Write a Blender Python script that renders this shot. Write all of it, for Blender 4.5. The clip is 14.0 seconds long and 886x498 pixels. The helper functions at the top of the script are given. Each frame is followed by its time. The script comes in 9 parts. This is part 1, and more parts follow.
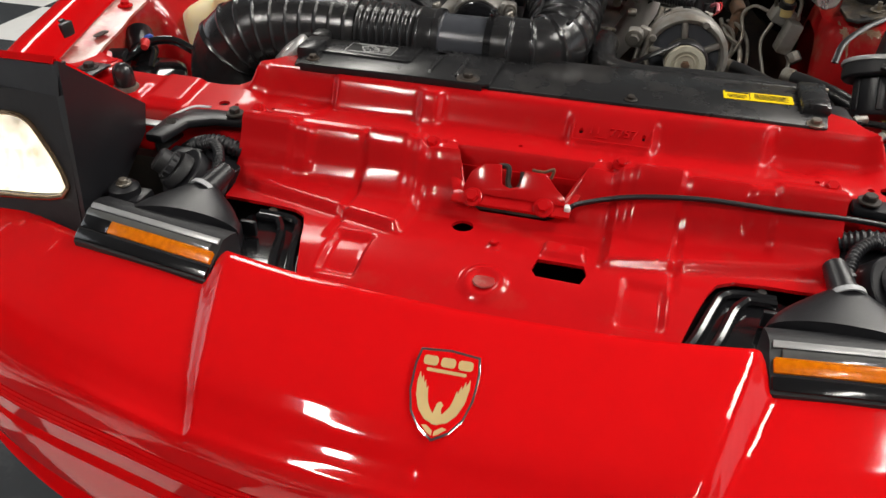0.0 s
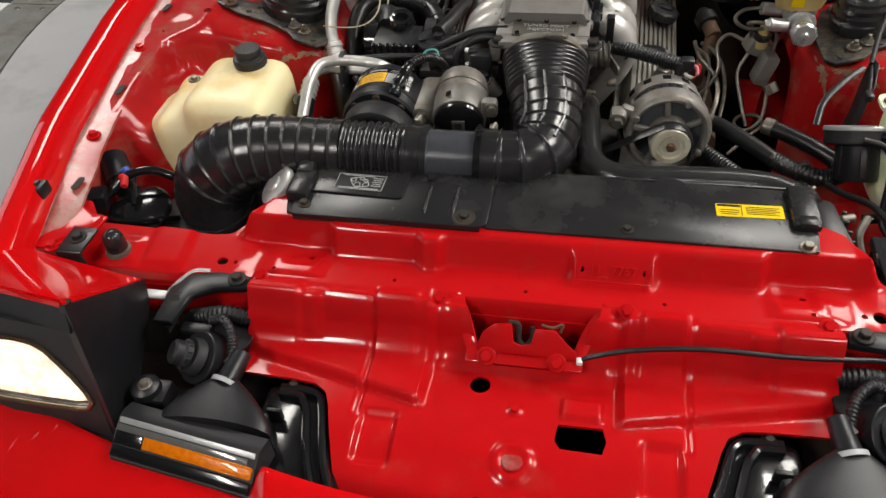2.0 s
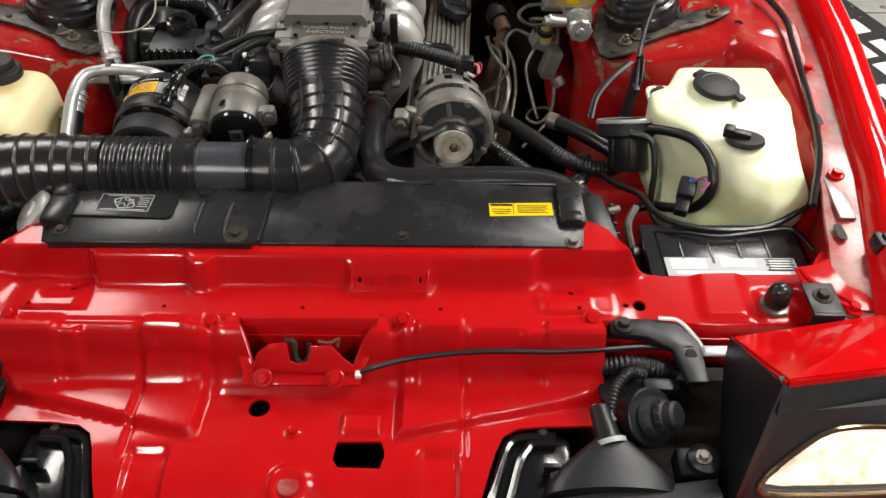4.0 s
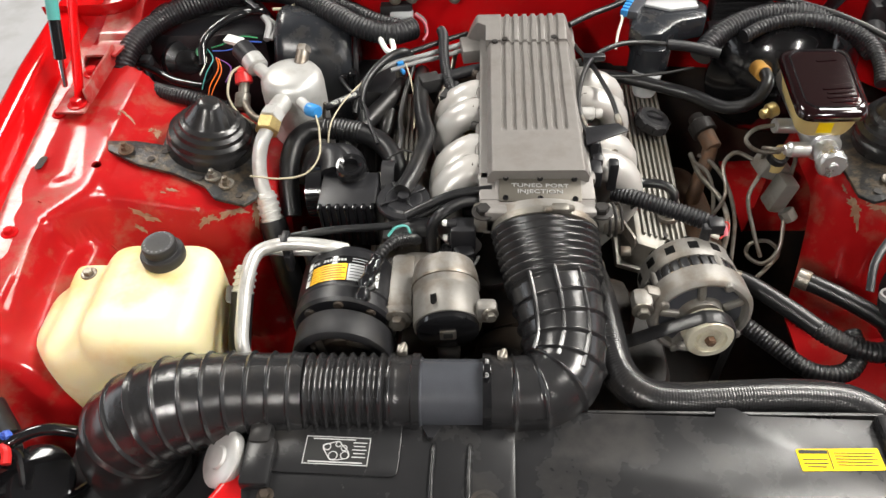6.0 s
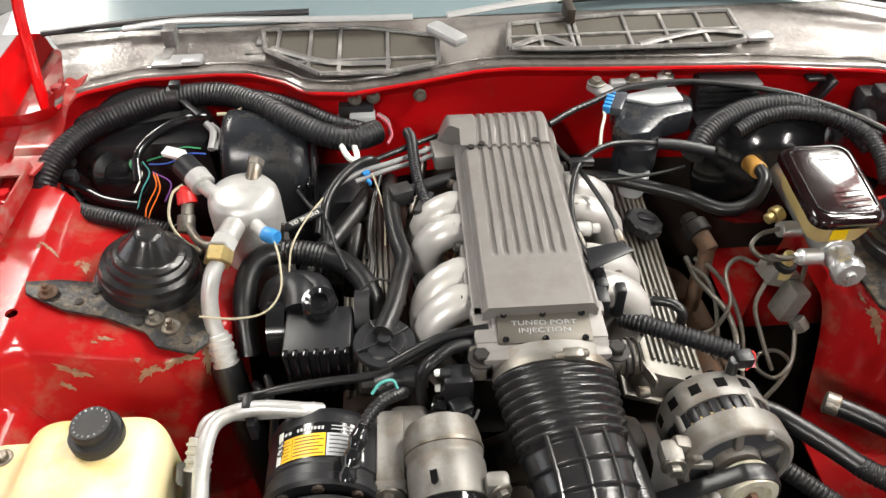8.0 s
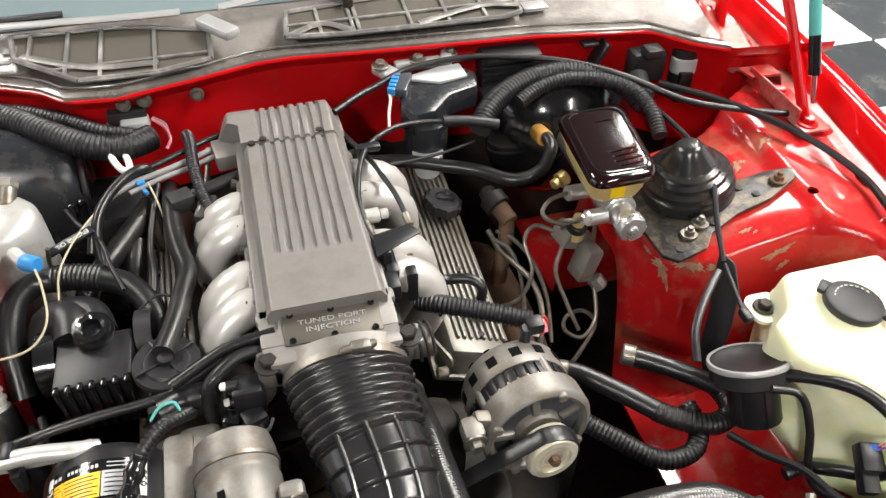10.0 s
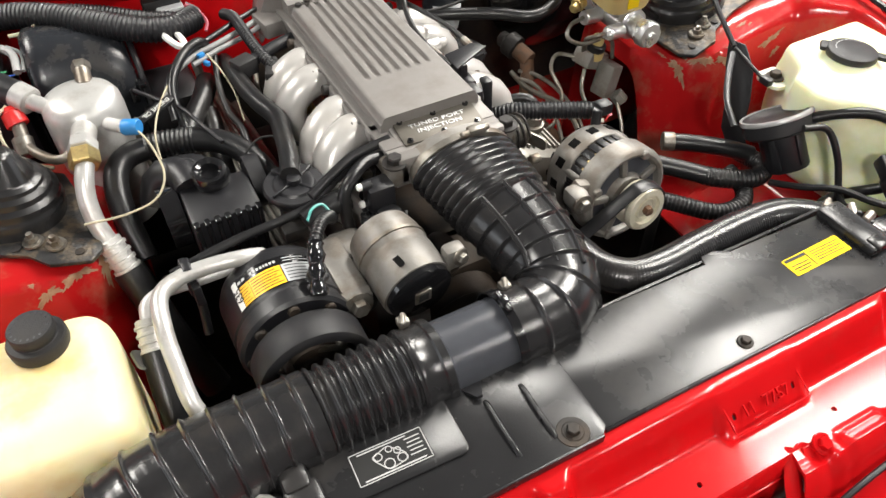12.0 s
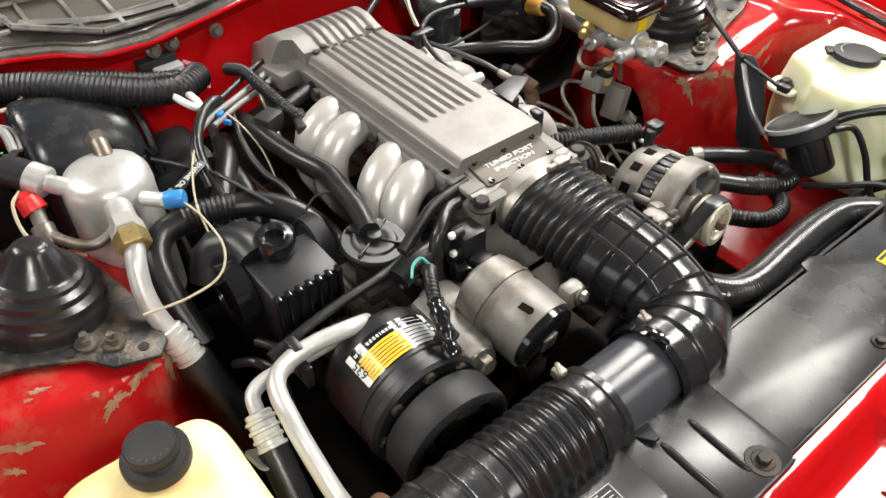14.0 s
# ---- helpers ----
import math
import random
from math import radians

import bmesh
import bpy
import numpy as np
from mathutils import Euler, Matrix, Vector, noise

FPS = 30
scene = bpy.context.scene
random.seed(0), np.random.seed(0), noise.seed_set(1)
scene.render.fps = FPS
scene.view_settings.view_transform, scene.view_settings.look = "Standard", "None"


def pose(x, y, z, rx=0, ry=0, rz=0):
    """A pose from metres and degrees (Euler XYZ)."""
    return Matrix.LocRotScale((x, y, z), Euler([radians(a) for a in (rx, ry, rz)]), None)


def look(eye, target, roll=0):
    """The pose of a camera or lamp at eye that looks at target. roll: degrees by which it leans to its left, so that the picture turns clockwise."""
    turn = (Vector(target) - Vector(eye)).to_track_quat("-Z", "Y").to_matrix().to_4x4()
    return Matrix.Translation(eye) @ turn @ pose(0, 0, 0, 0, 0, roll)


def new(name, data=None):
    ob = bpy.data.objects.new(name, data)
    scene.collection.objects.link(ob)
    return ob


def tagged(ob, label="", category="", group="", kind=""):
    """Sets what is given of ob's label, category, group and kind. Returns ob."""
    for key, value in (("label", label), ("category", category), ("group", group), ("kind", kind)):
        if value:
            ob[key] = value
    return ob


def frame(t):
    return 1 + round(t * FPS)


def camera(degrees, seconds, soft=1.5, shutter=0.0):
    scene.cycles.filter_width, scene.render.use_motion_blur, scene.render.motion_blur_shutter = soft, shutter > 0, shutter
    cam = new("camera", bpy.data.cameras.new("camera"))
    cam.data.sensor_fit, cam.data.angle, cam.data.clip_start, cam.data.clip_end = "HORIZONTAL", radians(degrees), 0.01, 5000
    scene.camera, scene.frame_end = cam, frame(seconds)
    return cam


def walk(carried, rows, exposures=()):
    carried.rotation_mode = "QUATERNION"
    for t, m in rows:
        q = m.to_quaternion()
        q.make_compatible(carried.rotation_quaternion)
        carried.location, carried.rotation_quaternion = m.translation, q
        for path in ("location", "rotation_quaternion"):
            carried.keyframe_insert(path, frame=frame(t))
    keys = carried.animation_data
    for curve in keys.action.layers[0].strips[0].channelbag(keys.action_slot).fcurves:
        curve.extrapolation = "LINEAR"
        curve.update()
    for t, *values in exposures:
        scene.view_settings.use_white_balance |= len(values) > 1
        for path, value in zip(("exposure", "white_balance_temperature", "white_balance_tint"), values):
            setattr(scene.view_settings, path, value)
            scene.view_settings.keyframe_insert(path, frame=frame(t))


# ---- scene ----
cam = camera(61.3, 14.0)
PATH = [
    (0, (0.141, -0.873, 1.211), (-0.315, 0.691, 0.052), 0.2),
    (0.5, (0.054, -0.806, 1.331), (-0.42, 0.554, -0.057), -1.5),
    (1, (0.029, -0.734, 1.458), (-0.473, 0.58, 0.037), -2.3),
    (1.5, (0.02, -0.691, 1.501), (-0.442, 0.682, 0.122), -3.2),
    (2, (0.053, -0.682, 1.497), (-0.292, 0.712, 0.105), -5.2),
    (2.5, (0.102, -0.683, 1.482), (-0.088, 0.72, 0.07), -5.5),
    (2.7, (0.119, -0.686, 1.477), (-0.014, 0.72, 0.061), -5.1),
    (4.8, (0.201, -0.543, 1.542), (0.202, 0.856, 0.113), 1.5),
    (5, (0.206, -0.515, 1.554), (0.158, 0.891, 0.132), 0.8),
    (5.5, (0.126, -0.432, 1.568), (0.02, 0.967, 0.142), -1.0),
    (6, (-0.1, -0.268, 1.56), (-0.212, 1.103, 0.108), -3.5),
    (6.5, (-0.193, -0.157, 1.549), (-0.284, 1.218, 0.1), -5.0),
    (7, (-0.197, -0.101, 1.547), (-0.231, 1.315, 0.135), -3.6),
    (7.5, (-0.191, -0.086, 1.549), (-0.175, 1.37, 0.178), -1.9),
    (8, (-0.165, -0.083, 1.543), (-0.108, 1.38, 0.181), -1.4),
    (8.5, (-0.112, -0.072, 1.542), (0.014, 1.379, 0.172), -1.1),
    (8.7, (-0.087, -0.068, 1.54), (0.074, 1.377, 0.167), -0.9),
    (10.8, (-0.059, -0.103, 1.485), (0.431, 1.232, 0.08), 0.7),
    (11, (-0.084, -0.144, 1.472), (0.413, 1.177, 0.055), 0.3),
    (11.5, (-0.208, -0.235, 1.46), (0.324, 1.065, 0.035), 0.0),
    (12, (-0.373, -0.2, 1.437), (0.254, 1.048, 0.005), -1.6),
    (12.5, (-0.509, -0.075, 1.406), (0.246, 1.067, -0.052), -2.0),
    (13, (-0.555, -0.021, 1.389), (0.272, 1.06, -0.076), -1.1),
    (13.5, (-0.567, -0.016, 1.398), (0.311, 1.06, -0.042), -0.3),
    (14, (-0.557, -0.023, 1.407), (0.369, 1.112, 0.045), -0.0),
]
EXPOSURE = [(0, -0.72), (0.6, -0.72), (1.5, -0.82), (2.7, -0.82), (4.8, -0.68), (5.5, -0.42), (6.0, 0.0), (6.5, 0.04), (8.7, 0.02), (10.8, 0.10), (14, 0.06)]
walk(cam, [(t, look(eye, target, roll)) for t, eye, target, roll in PATH], EXPOSURE)

# ---- world and lights: a showroom hall, lit by ceiling lamps and added fill lamps at both sides ----
world = bpy.data.worlds.new("hall_air")
scene.world = world
world.use_nodes = True
world.node_tree.nodes["Background"].inputs[0].default_value = (0.9, 0.95, 1.0, 1)
world.node_tree.nodes["Background"].inputs[1].default_value = 0.10
PANEL = 215


# ---- materials ----
def mat(name, color, rough=0.5, metal=0.0, vary=0.15, scale=40.0, bump=0.1, coat=0.0, bump_scale=None,
        dirt=None, dirt_amount=0.0, dirt_scale=9.0, spec=0.5, rough_vary=0.12, trans=0.0, emit=0.0, sss=0.0, rand=0.0, flake=0.0, coat_rough=0.05):
    m = bpy.data.materials.new(name)
    m.use_nodes = True
    nt = m.node_tree
    nd, lk = nt.nodes, nt.links
    b = nd["Principled BSDF"]
    co = nd.new("ShaderNodeTexCoord")
    n1 = nd.new("ShaderNodeTexNoise")
    n1.inputs["Scale"].default_value = scale
    n1.inputs["Detail"].default_value = 6
    n2 = nd.new("ShaderNodeTexNoise")
    n2.inputs["Scale"].default_value = dirt_scale
    n2.inputs["Detail"].default_value = 5
    n2.inputs["Roughness"].default_value = 0.65
    lk.new(co.outputs["Object"], n1.inputs["Vector"])
    lk.new(co.outputs["Object"], n2.inputs["Vector"])
    hi = tuple(min(1, c * (1 + vary)) for c in color)
    lo = tuple(c * (1 - vary) for c in color)
    ramp = nd.new("ShaderNodeMix")
    ramp.data_type = "RGBA"
    ramp.inputs["A"].default_value = (*lo, 1)
    ramp.inputs["B"].default_value = (*hi, 1)
    lk.new(n1.outputs["Fac"], ramp.inputs["Factor"])
    out = ramp.outputs["Result"]
    if rand:
        info = nd.new("ShaderNodeObjectInfo")
        mul = nd.new("ShaderNodeMath")
        mul.operation = "MULTIPLY_ADD"
        mul.inputs[1].default_value = 2 * rand
        mul.inputs[2].default_value = 1 - rand
        lk.new(info.outputs["Random"], mul.inputs[0])
        mx = nd.new("ShaderNodeMix")
        mx.data_type, mx.blend_type = "RGBA", "MULTIPLY"
        mx.inputs["Factor"].default_value = 1
        lk.new(out, mx.inputs["A"])
        lk.new(mul.outputs[0], mx.inputs["B"])
        out = mx.outputs["Result"]
    if dirt:
        cr = nd.new("ShaderNodeValToRGB")
        cr.color_ramp.elements[0].position = 0.58 - 0.32 * dirt_amount
        cr.color_ramp.elements[1].position = 0.70 - 0.26 * dirt_amount
        cr.color_ramp.elements[1].color = (dirt_amount ** 0.5,) * 3 + (1,)
        lk.new(n2.outputs["Fac"], cr.inputs["Fac"])
        mx = nd.new("ShaderNodeMix")
        mx.data_type = "RGBA"
        mx.inputs["B"].default_value = (*dirt, 1)
        lk.new(cr.outputs["Color"], mx.inputs["Factor"])
        lk.new(out, mx.inputs["A"])
        out = mx.outputs["Result"]
    lk.new(out, b.inputs["Base Color"])
    b.inputs["Metallic"].default_value = metal
    b.inputs["Specular IOR Level"].default_value = spec
    rm = nd.new("ShaderNodeMapRange")
    rm.inputs["To Min"].default_value = max(0.02, rough - rough_vary)
    rm.inputs["To Max"].default_value = min(1, rough + rough_vary)
    lk.new(n2.outputs["Fac"], rm.inputs["Value"])
    lk.new(rm.outputs["Result"], b.inputs["Roughness"])
    if coat:
        b.inputs["Coat Weight"].default_value = coat
        b.inputs["Coat Roughness"].default_value = coat_rough
    if trans:
        b.inputs["Transmission Weight"].default_value = trans
    if sss:
        b.inputs["Subsurface Weight"].default_value = sss
        b.inputs["Subsurface Radius"].default_value = (0.05, 0.04, 0.02)
        b.inputs["Subsurface Scale"].default_value = 0.5
    if emit:
        lk.new(out, b.inputs["Emission Color"])
        b.inputs["Emission Strength"].default_value = emit
    if bump:
        n3 = nd.new("ShaderNodeTexNoise")
        n3.inputs["Scale"].default_value = bump_scale or scale * 6
        n3.inputs["Detail"].default_value = 4
        lk.new(co.outputs["Object"], n3.inputs["Vector"])
        bp = nd.new("ShaderNodeBump")
        bp.inputs["Strength"].default_value = bump
        bp.inputs["Distance"].default_value = 0.002
        lk.new(n3.outputs["Fac"], bp.inputs["Height"])
        lk.new(bp.outputs["Normal"], b.inputs["Normal"])
    return m


RED = mat("red_gloss_paint", (0.60, 0.0035, 0.005), 0.5, 0, 0.04, 30, 0.02, coat=0.8, bump_scale=60, rough_vary=0.05, spec=0.0)
REDU = mat("red_bay_paint", (0.47, 0.0045, 0.0065), 0.42, 0, 0.10, 25, 0.05, coat=0.55, bump_scale=90, spec=0.03,
           dirt=(0.40, 0.04, 0.03), dirt_amount=0.05, dirt_scale=22, coat_rough=0.12)
REDD = mat("red_dusty_paint", (0.36, 0.008, 0.009), 0.40, 0, 0.18, 25, 0.12, coat=0.6, bump_scale=120, spec=0.05,
           dirt=(0.27, 0.11, 0.07), dirt_amount=0.25, dirt_scale=13, coat_rough=0.12)
BLK = mat("black_plastic", (0.010, 0.010, 0.012), 0.38, 0, 0.3, 60, 0.12, bump_scale=500)
BLKM = mat("black_matt_plastic", (0.016, 0.016, 0.018), 0.48, 0, 0.25, 60, 0.2, bump_scale=700, dirt=(0.04, 0.037, 0.033), dirt_amount=0.2, spec=0.35)
BLKG = mat("black_gloss_plastic", (0.008, 0.008, 0.009), 0.14, 0, 0.3, 40, 0.06, coat=0.3, bump_scale=150)
RUB = mat("black_dressed_rubber", (0.017, 0.0168, 0.0178), 0.22, 0, 0.25, 50, 0.10, bump_scale=260, spec=0.5,
          dirt=(0.035, 0.030, 0.026), dirt_amount=0.14, dirt_scale=18, rough_vary=0.10)
HOSE = mat("black_hose_rubber", (0.009, 0.009, 0.010), 0.33, 0, 0.3, 60, 0.15, bump_scale=400, dirt=(0.030, 0.027, 0.023), dirt_amount=0.2)
DARK = mat("dark_greasy_metal", (0.018, 0.016, 0.015), 0.6, 0.3, 0.5, 30, 0.3, dirt=(0.06, 0.04, 0.025), dirt_amount=0.35)
SHIELD = mat("black_shroud_plastic", (0.016, 0.016, 0.017), 0.27, 0, 0.25, 30, 0.06, bump_scale=500, spec=0.32, dirt=(0.045, 0.042, 0.040), dirt_amount=0.25, dirt_scale=12)
PLQM = mat("dark_bare_plate", (0.11, 0.10, 0.085), 0.50, 0.6, 0.1, 60, 0.1)
FLOW = mat("satin_grey_black_plastic", (0.050, 0.053, 0.062), 0.25, 0, 0.15, 60, 0.1, bump_scale=600, dirt=(0.09, 0.085, 0.08), dirt_amount=0.15)
PULL = mat("pale_zinc_pulley", (0.66, 0.62, 0.50), 0.35, 0.3, 0.1, 60, 0.1, dirt=(0.3, 0.24, 0.15), dirt_amount=0.2, dirt_scale=30)
PLEN = mat("grey_cast_plenum_paint", (0.20, 0.188, 0.178), 0.46, 0.25, 0.10, 60, 0.12, bump_scale=700, dirt=(0.15, 0.13, 0.118), dirt_amount=0.26, dirt_scale=14)
RUNN = mat("silver_runner_paint", (0.48, 0.465, 0.445), 0.32, 0.3, 0.05, 40, 0.06, bump_scale=400, dirt=(0.45, 0.41, 0.36), dirt_amount=0.14)
ALU = mat("cast_aluminium", (0.215, 0.205, 0.19), 0.45, 0.4, 0.15, 50, 0.2, bump_scale=600, dirt=(0.12, 0.092, 0.065), dirt_amount=0.36, dirt_scale=25)
ALUB = mat("bright_aluminium", (0.72, 0.72, 0.72), 0.30, 0.8, 0.08, 50, 0.08, bump_scale=400, dirt=(0.35, 0.33, 0.30), dirt_amount=0.2)
STEEL = mat("zinc_steel", (0.24, 0.225, 0.20), 0.42, 0.8, 0.2, 60, 0.15, dirt=(0.13, 0.09, 0.055), dirt_amount=0.35, dirt_scale=40)
BRASS = mat("yellow_zinc", (0.50, 0.38, 0.16), 0.38, 0.8, 0.2, 60, 0.15, dirt=(0.2, 0.13, 0.06), dirt_amount=0.3, dirt_scale=40)
SMOKE = mat("smoked_grey_lens", (0.10, 0.10, 0.098), 0.10, 0, 0.3, 60, 0.05, coat=0.6)
# warm tint carries the lit lamp's gold and brown reflections in its colour
BRONZE = mat("bronze_lamp_reflection", (0.30, 0.20, 0.12), 0.22, 0.85, 0.2, 40, 0.05)
RUST = mat("rusty_steel", (0.12, 0.075, 0.05), 0.7, 0.4, 0.4, 50, 0.4, dirt=(0.20, 0.09, 0.04), dirt_amount=0.3, dirt_scale=40)
MOUNTM = mat("black_weathered_steel", (0.026, 0.026, 0.027), 0.40, 0.3, 0.5, 60, 0.6, bump_scale=160, dirt=(0.16, 0.12, 0.075), dirt_amount=0.36, dirt_scale=42)
BATM = mat("glossy_battery_plastic", (0.020, 0.020, 0.022), 0.2, 0, 0.3, 30, 0.06, bump_scale=200, dirt=(0.05, 0.05, 0.05), dirt_amount=0.2)
VALV = mat("satin_valve_cover", (0.21, 0.20, 0.178), 0.42, 0.4, 0.15, 40, 0.15, dirt=(0.13, 0.105, 0.075), dirt_amount=0.34)
WASH = mat("yellowed_polyethylene", (0.84, 0.75, 0.46), 0.42, 0, 0.06, 9, 0.06, sss=0.5, dirt=(0.70, 0.46, 0.12), dirt_amount=0.35, dirt_scale=6)
COOL = mat("milky_polyethylene", (0.84, 0.86, 0.62), 0.40, 0, 0.05, 9, 0.06, sss=0.5, dirt=(0.66, 0.72, 0.30), dirt_amount=0.35, dirt_scale=6)
TANK = mat("tan_reservoir_plastic", (0.50, 0.38, 0.16), 0.40, 0, 0.08, 20, 0.05, sss=0.1)
MAROON = mat("dark_maroon_lid_rubber", (0.008, 0.002, 0.0025), 0.10, 0, 0.2, 40, 0.04, coat=0.5)
YEL = mat("yellow_label", (0.80, 0.55, 0.004), 0.5, 0, 0.05, 30, 0.02, spec=0.12)
ORL = mat("orange_yellow_label", (0.90, 0.48, 0.02), 0.4, 0, 0.05, 30, 0.02)
WHT = mat("white_label", (0.75, 0.75, 0.72), 0.45, 0, 0.06, 40, 0.02)
GREYL = mat("grey_label", (0.40, 0.41, 0.42), 0.45, 0, 0.1, 40, 0.02)
INK = mat("label_ink", (0.02, 0.02, 0.02), 0.5, 0, 0.1, 40, 0.0, spec=0.2)
WPRINT = mat("pale_print", (0.45, 0.45, 0.45), 0.5, 0, 0.25, 60, 0.0)
AMBER = mat("amber_lens", (0.90, 0.17, 0.001), 0.22, 0, 0.5, 140, 0.3, coat=0.4, bump_scale=200, sss=0.3, spec=0.2)
GOLD = mat("gold_badge_enamel", (0.70, 0.50, 0.22), 0.3, 0.3, 0.08, 60, 0.02, coat=0.5)
SATIN = mat("satin_bare_aluminium", (0.58, 0.575, 0.56), 0.36, 0.5, 0.08, 50, 0.12, bump_scale=500, dirt=(0.34, 0.32, 0.29), dirt_amount=0.25, dirt_scale=20)
# near-black that stands in for the shade inside slots and scoops
VOID = mat("black_hollow_shade", (0.003, 0.003, 0.003), 0.8, 0, 0.1, 40, 0.0, spec=0.1)
# the pale patches paint in whitish reflections as well as worn primer
WORN_GLINT = mat("worn_red_with_pale_glints", (0.34, 0.022, 0.020), 0.38, 0, 0.3, 30, 0.25, coat=0.45, coat_rough=0.16, bump_scale=110, dirt=(0.34, 0.22, 0.18), dirt_amount=0.40, dirt_scale=16)
DUSTB = mat("dusty_black_plastic", (0.017, 0.019, 0.023), 0.26, 0, 0.3, 40, 0.12, dirt=(0.06, 0.052, 0.043), dirt_amount=0.2, dirt_scale=20)
CHROME = mat("chrome_plate", (0.80, 0.80, 0.80), 0.10, 1.0, 0.04, 60, 0.02, rough_vary=0.04)
REDCAP = mat("red_cap_plastic", (0.60, 0.02, 0.02), 0.35, 0, 0.1, 60, 0.03)
BLUECAP = mat("blue_cap_plastic", (0.03, 0.22, 0.55), 0.35, 0, 0.1, 60, 0.03)
STRINGM = mat("cream_cord", (0.46, 0.41, 0.29), 0.6, 0, 0.15, 90, 0.1)
ORCAP = mat("orange_grommet", (0.46, 0.24, 0.05), 0.45, 0, 0.1, 60, 0.05)
SILVT = mat("silver_painted_strip", (0.42, 0.42, 0.42), 0.35, 0.4, 0.15, 40, 0.1)
LINING = mat("pale_cowl_coating", (0.25, 0.23, 0.215), 0.24, 0.2, 0.25, 18, 0.35, bump_scale=150, dirt=(0.085, 0.072, 0.064), dirt_amount=0.46, dirt_scale=8, coat=0.3)
GRILLEP = mat("weathered_grille_plastic", (0.13, 0.125, 0.12), 0.40, 0.1, 0.3, 40, 0.2, dirt=(0.42, 0.40, 0.37), dirt_amount=0.30, dirt_scale=16)
MESHM = mat("dark_screen", (0.062, 0.054, 0.042), 0.7, 0, 0.3, 400, 0.4, bump_scale=900)
WIRES = {n: mat(n + "_wire", c, 0.4, 0, 0.1, 60, 0.0) for n, c in dict(
    red=(0.55, 0.02, 0.02), blue=(0.05, 0.12, 0.5), green=(0.04, 0.3, 0.12), orange=(0.7, 0.14, 0.01), white=(0.7, 0.68, 0.6),
    pink=(0.6, 0.16, 0.2), teal=(0.08, 0.36, 0.33), purple=(0.2, 0.06, 0.3), grey=(0.22, 0.22, 0.22), yellow=(0.65, 0.5, 0.05)).items()}
CONC = mat("turntable_grey_paint", (0.42, 0.42, 0.43), 0.5, 0, 0.06, 8, 0.1, dirt=(0.28, 0.27, 0.26), dirt_amount=0.2, dirt_scale=3)
PLATE = mat("worn_metal_plate", (0.42, 0.42, 0.40), 0.42, 0.6, 0.15, 14, 0.15, dirt=(0.25, 0.22, 0.18), dirt_amount=0.4, dirt_scale=4)
TILEW = mat("white_floor_tile", (0.80, 0.80, 0.78), 0.22, 0, 0.04, 10, 0.05, dirt=(0.60, 0.58, 0.54), dirt_amount=0.15, dirt_scale=4, rand=0.03)
TILEB = mat("black_floor_tile", (0.05, 0.055, 0.06), 0.25, 0, 0.2, 10, 0.05, dirt=(0.12, 0.12, 0.12), dirt_amount=0.2, dirt_scale=4, rand=0.15)
GROUT = mat("floor_grout", (0.25, 0.25, 0.24), 0.8, 0, 0.2, 30, 0.2)
WALLM = mat("grey_wall_paint", (0.16, 0.16, 0.158), 0.6, 0, 0.04, 6, 0.1)
CEILM = mat("ceiling_paint", (0.12, 0.12, 0.12), 0.7, 0, 0.06, 6, 0.1)


def lamp_glow(name, color, strength):
    m = bpy.data.materials.new(name)
    m.use_nodes = True
    b = m.node_tree.nodes["Principled BSDF"]
    b.inputs["Base Color"].default_value = (*color, 1)
    b.inputs["Emission Color"].default_value = (*color, 1)
    b.inputs["Emission Strength"].default_value = strength
    return m


TUBEL = lamp_glow("lit_ceiling_panel", (1.0, 0.97, 0.92), 14.0)
BEAM = lamp_glow("lit_headlamp_reflector", (1.0, 0.90, 0.74), 2.0)


def flute(m):
    """Prism bands and uneven brightness put into the lit reflector's glow."""
    nd, lk = m.node_tree.nodes, m.node_tree.links
    co, v, n, mx = nd.new("ShaderNodeTexCoord"), nd.new("ShaderNodeTexVoronoi"), nd.new("ShaderNodeTexNoise"), nd.new("ShaderNodeMath")
    v.inputs["Scale"].default_value, n.inputs["Scale"].default_value = 55, 16
    lk.new(co.outputs["Object"], v.inputs["Vector"])
    lk.new(co.outputs["Object"], n.inputs["Vector"])
    mx.operation = "MULTIPLY_ADD"
    lk.new(v.outputs["Distance"], mx.inputs[0])
    mx.inputs[1].default_value = 0.7
    lk.new(n.outputs["Fac"], mx.inputs[2])
    rm = nd.new("ShaderNodeMapRange")
    rm.inputs["From Min"].default_value, rm.inputs["From Max"].default_value = 0.50, 1.05
    rm.inputs["To Min"].default_value, rm.inputs["To Max"].default_value = 0.30, 1.75
    lk.new(mx.outputs[0], rm.inputs["Value"])
    lk.new(rm.outputs["Result"], nd["Principled BSDF"].inputs["Emission Strength"])


flute(BEAM)


def glass(name, color, rough=0.03, trans=1.0):
    m = bpy.data.materials.new(name)
    m.use_nodes = True
    b = m.node_tree.nodes["Principled BSDF"]
    b.inputs["Base Color"].default_value = (*color, 1)
    b.inputs["Roughness"].default_value = rough
    b.inputs["Transmission Weight"].default_value = trans
    b.inputs["IOR"].default_value = 1.45
    return m


LENS = glass("ribbed_lamp_glass", (0.97, 0.97, 0.95), 0.06)
SCREEN = mat("windscreen_glass_tint", (0.17, 0.22, 0.235), 0.12, 0, 0.05, 3, 0.0, coat=0.6)


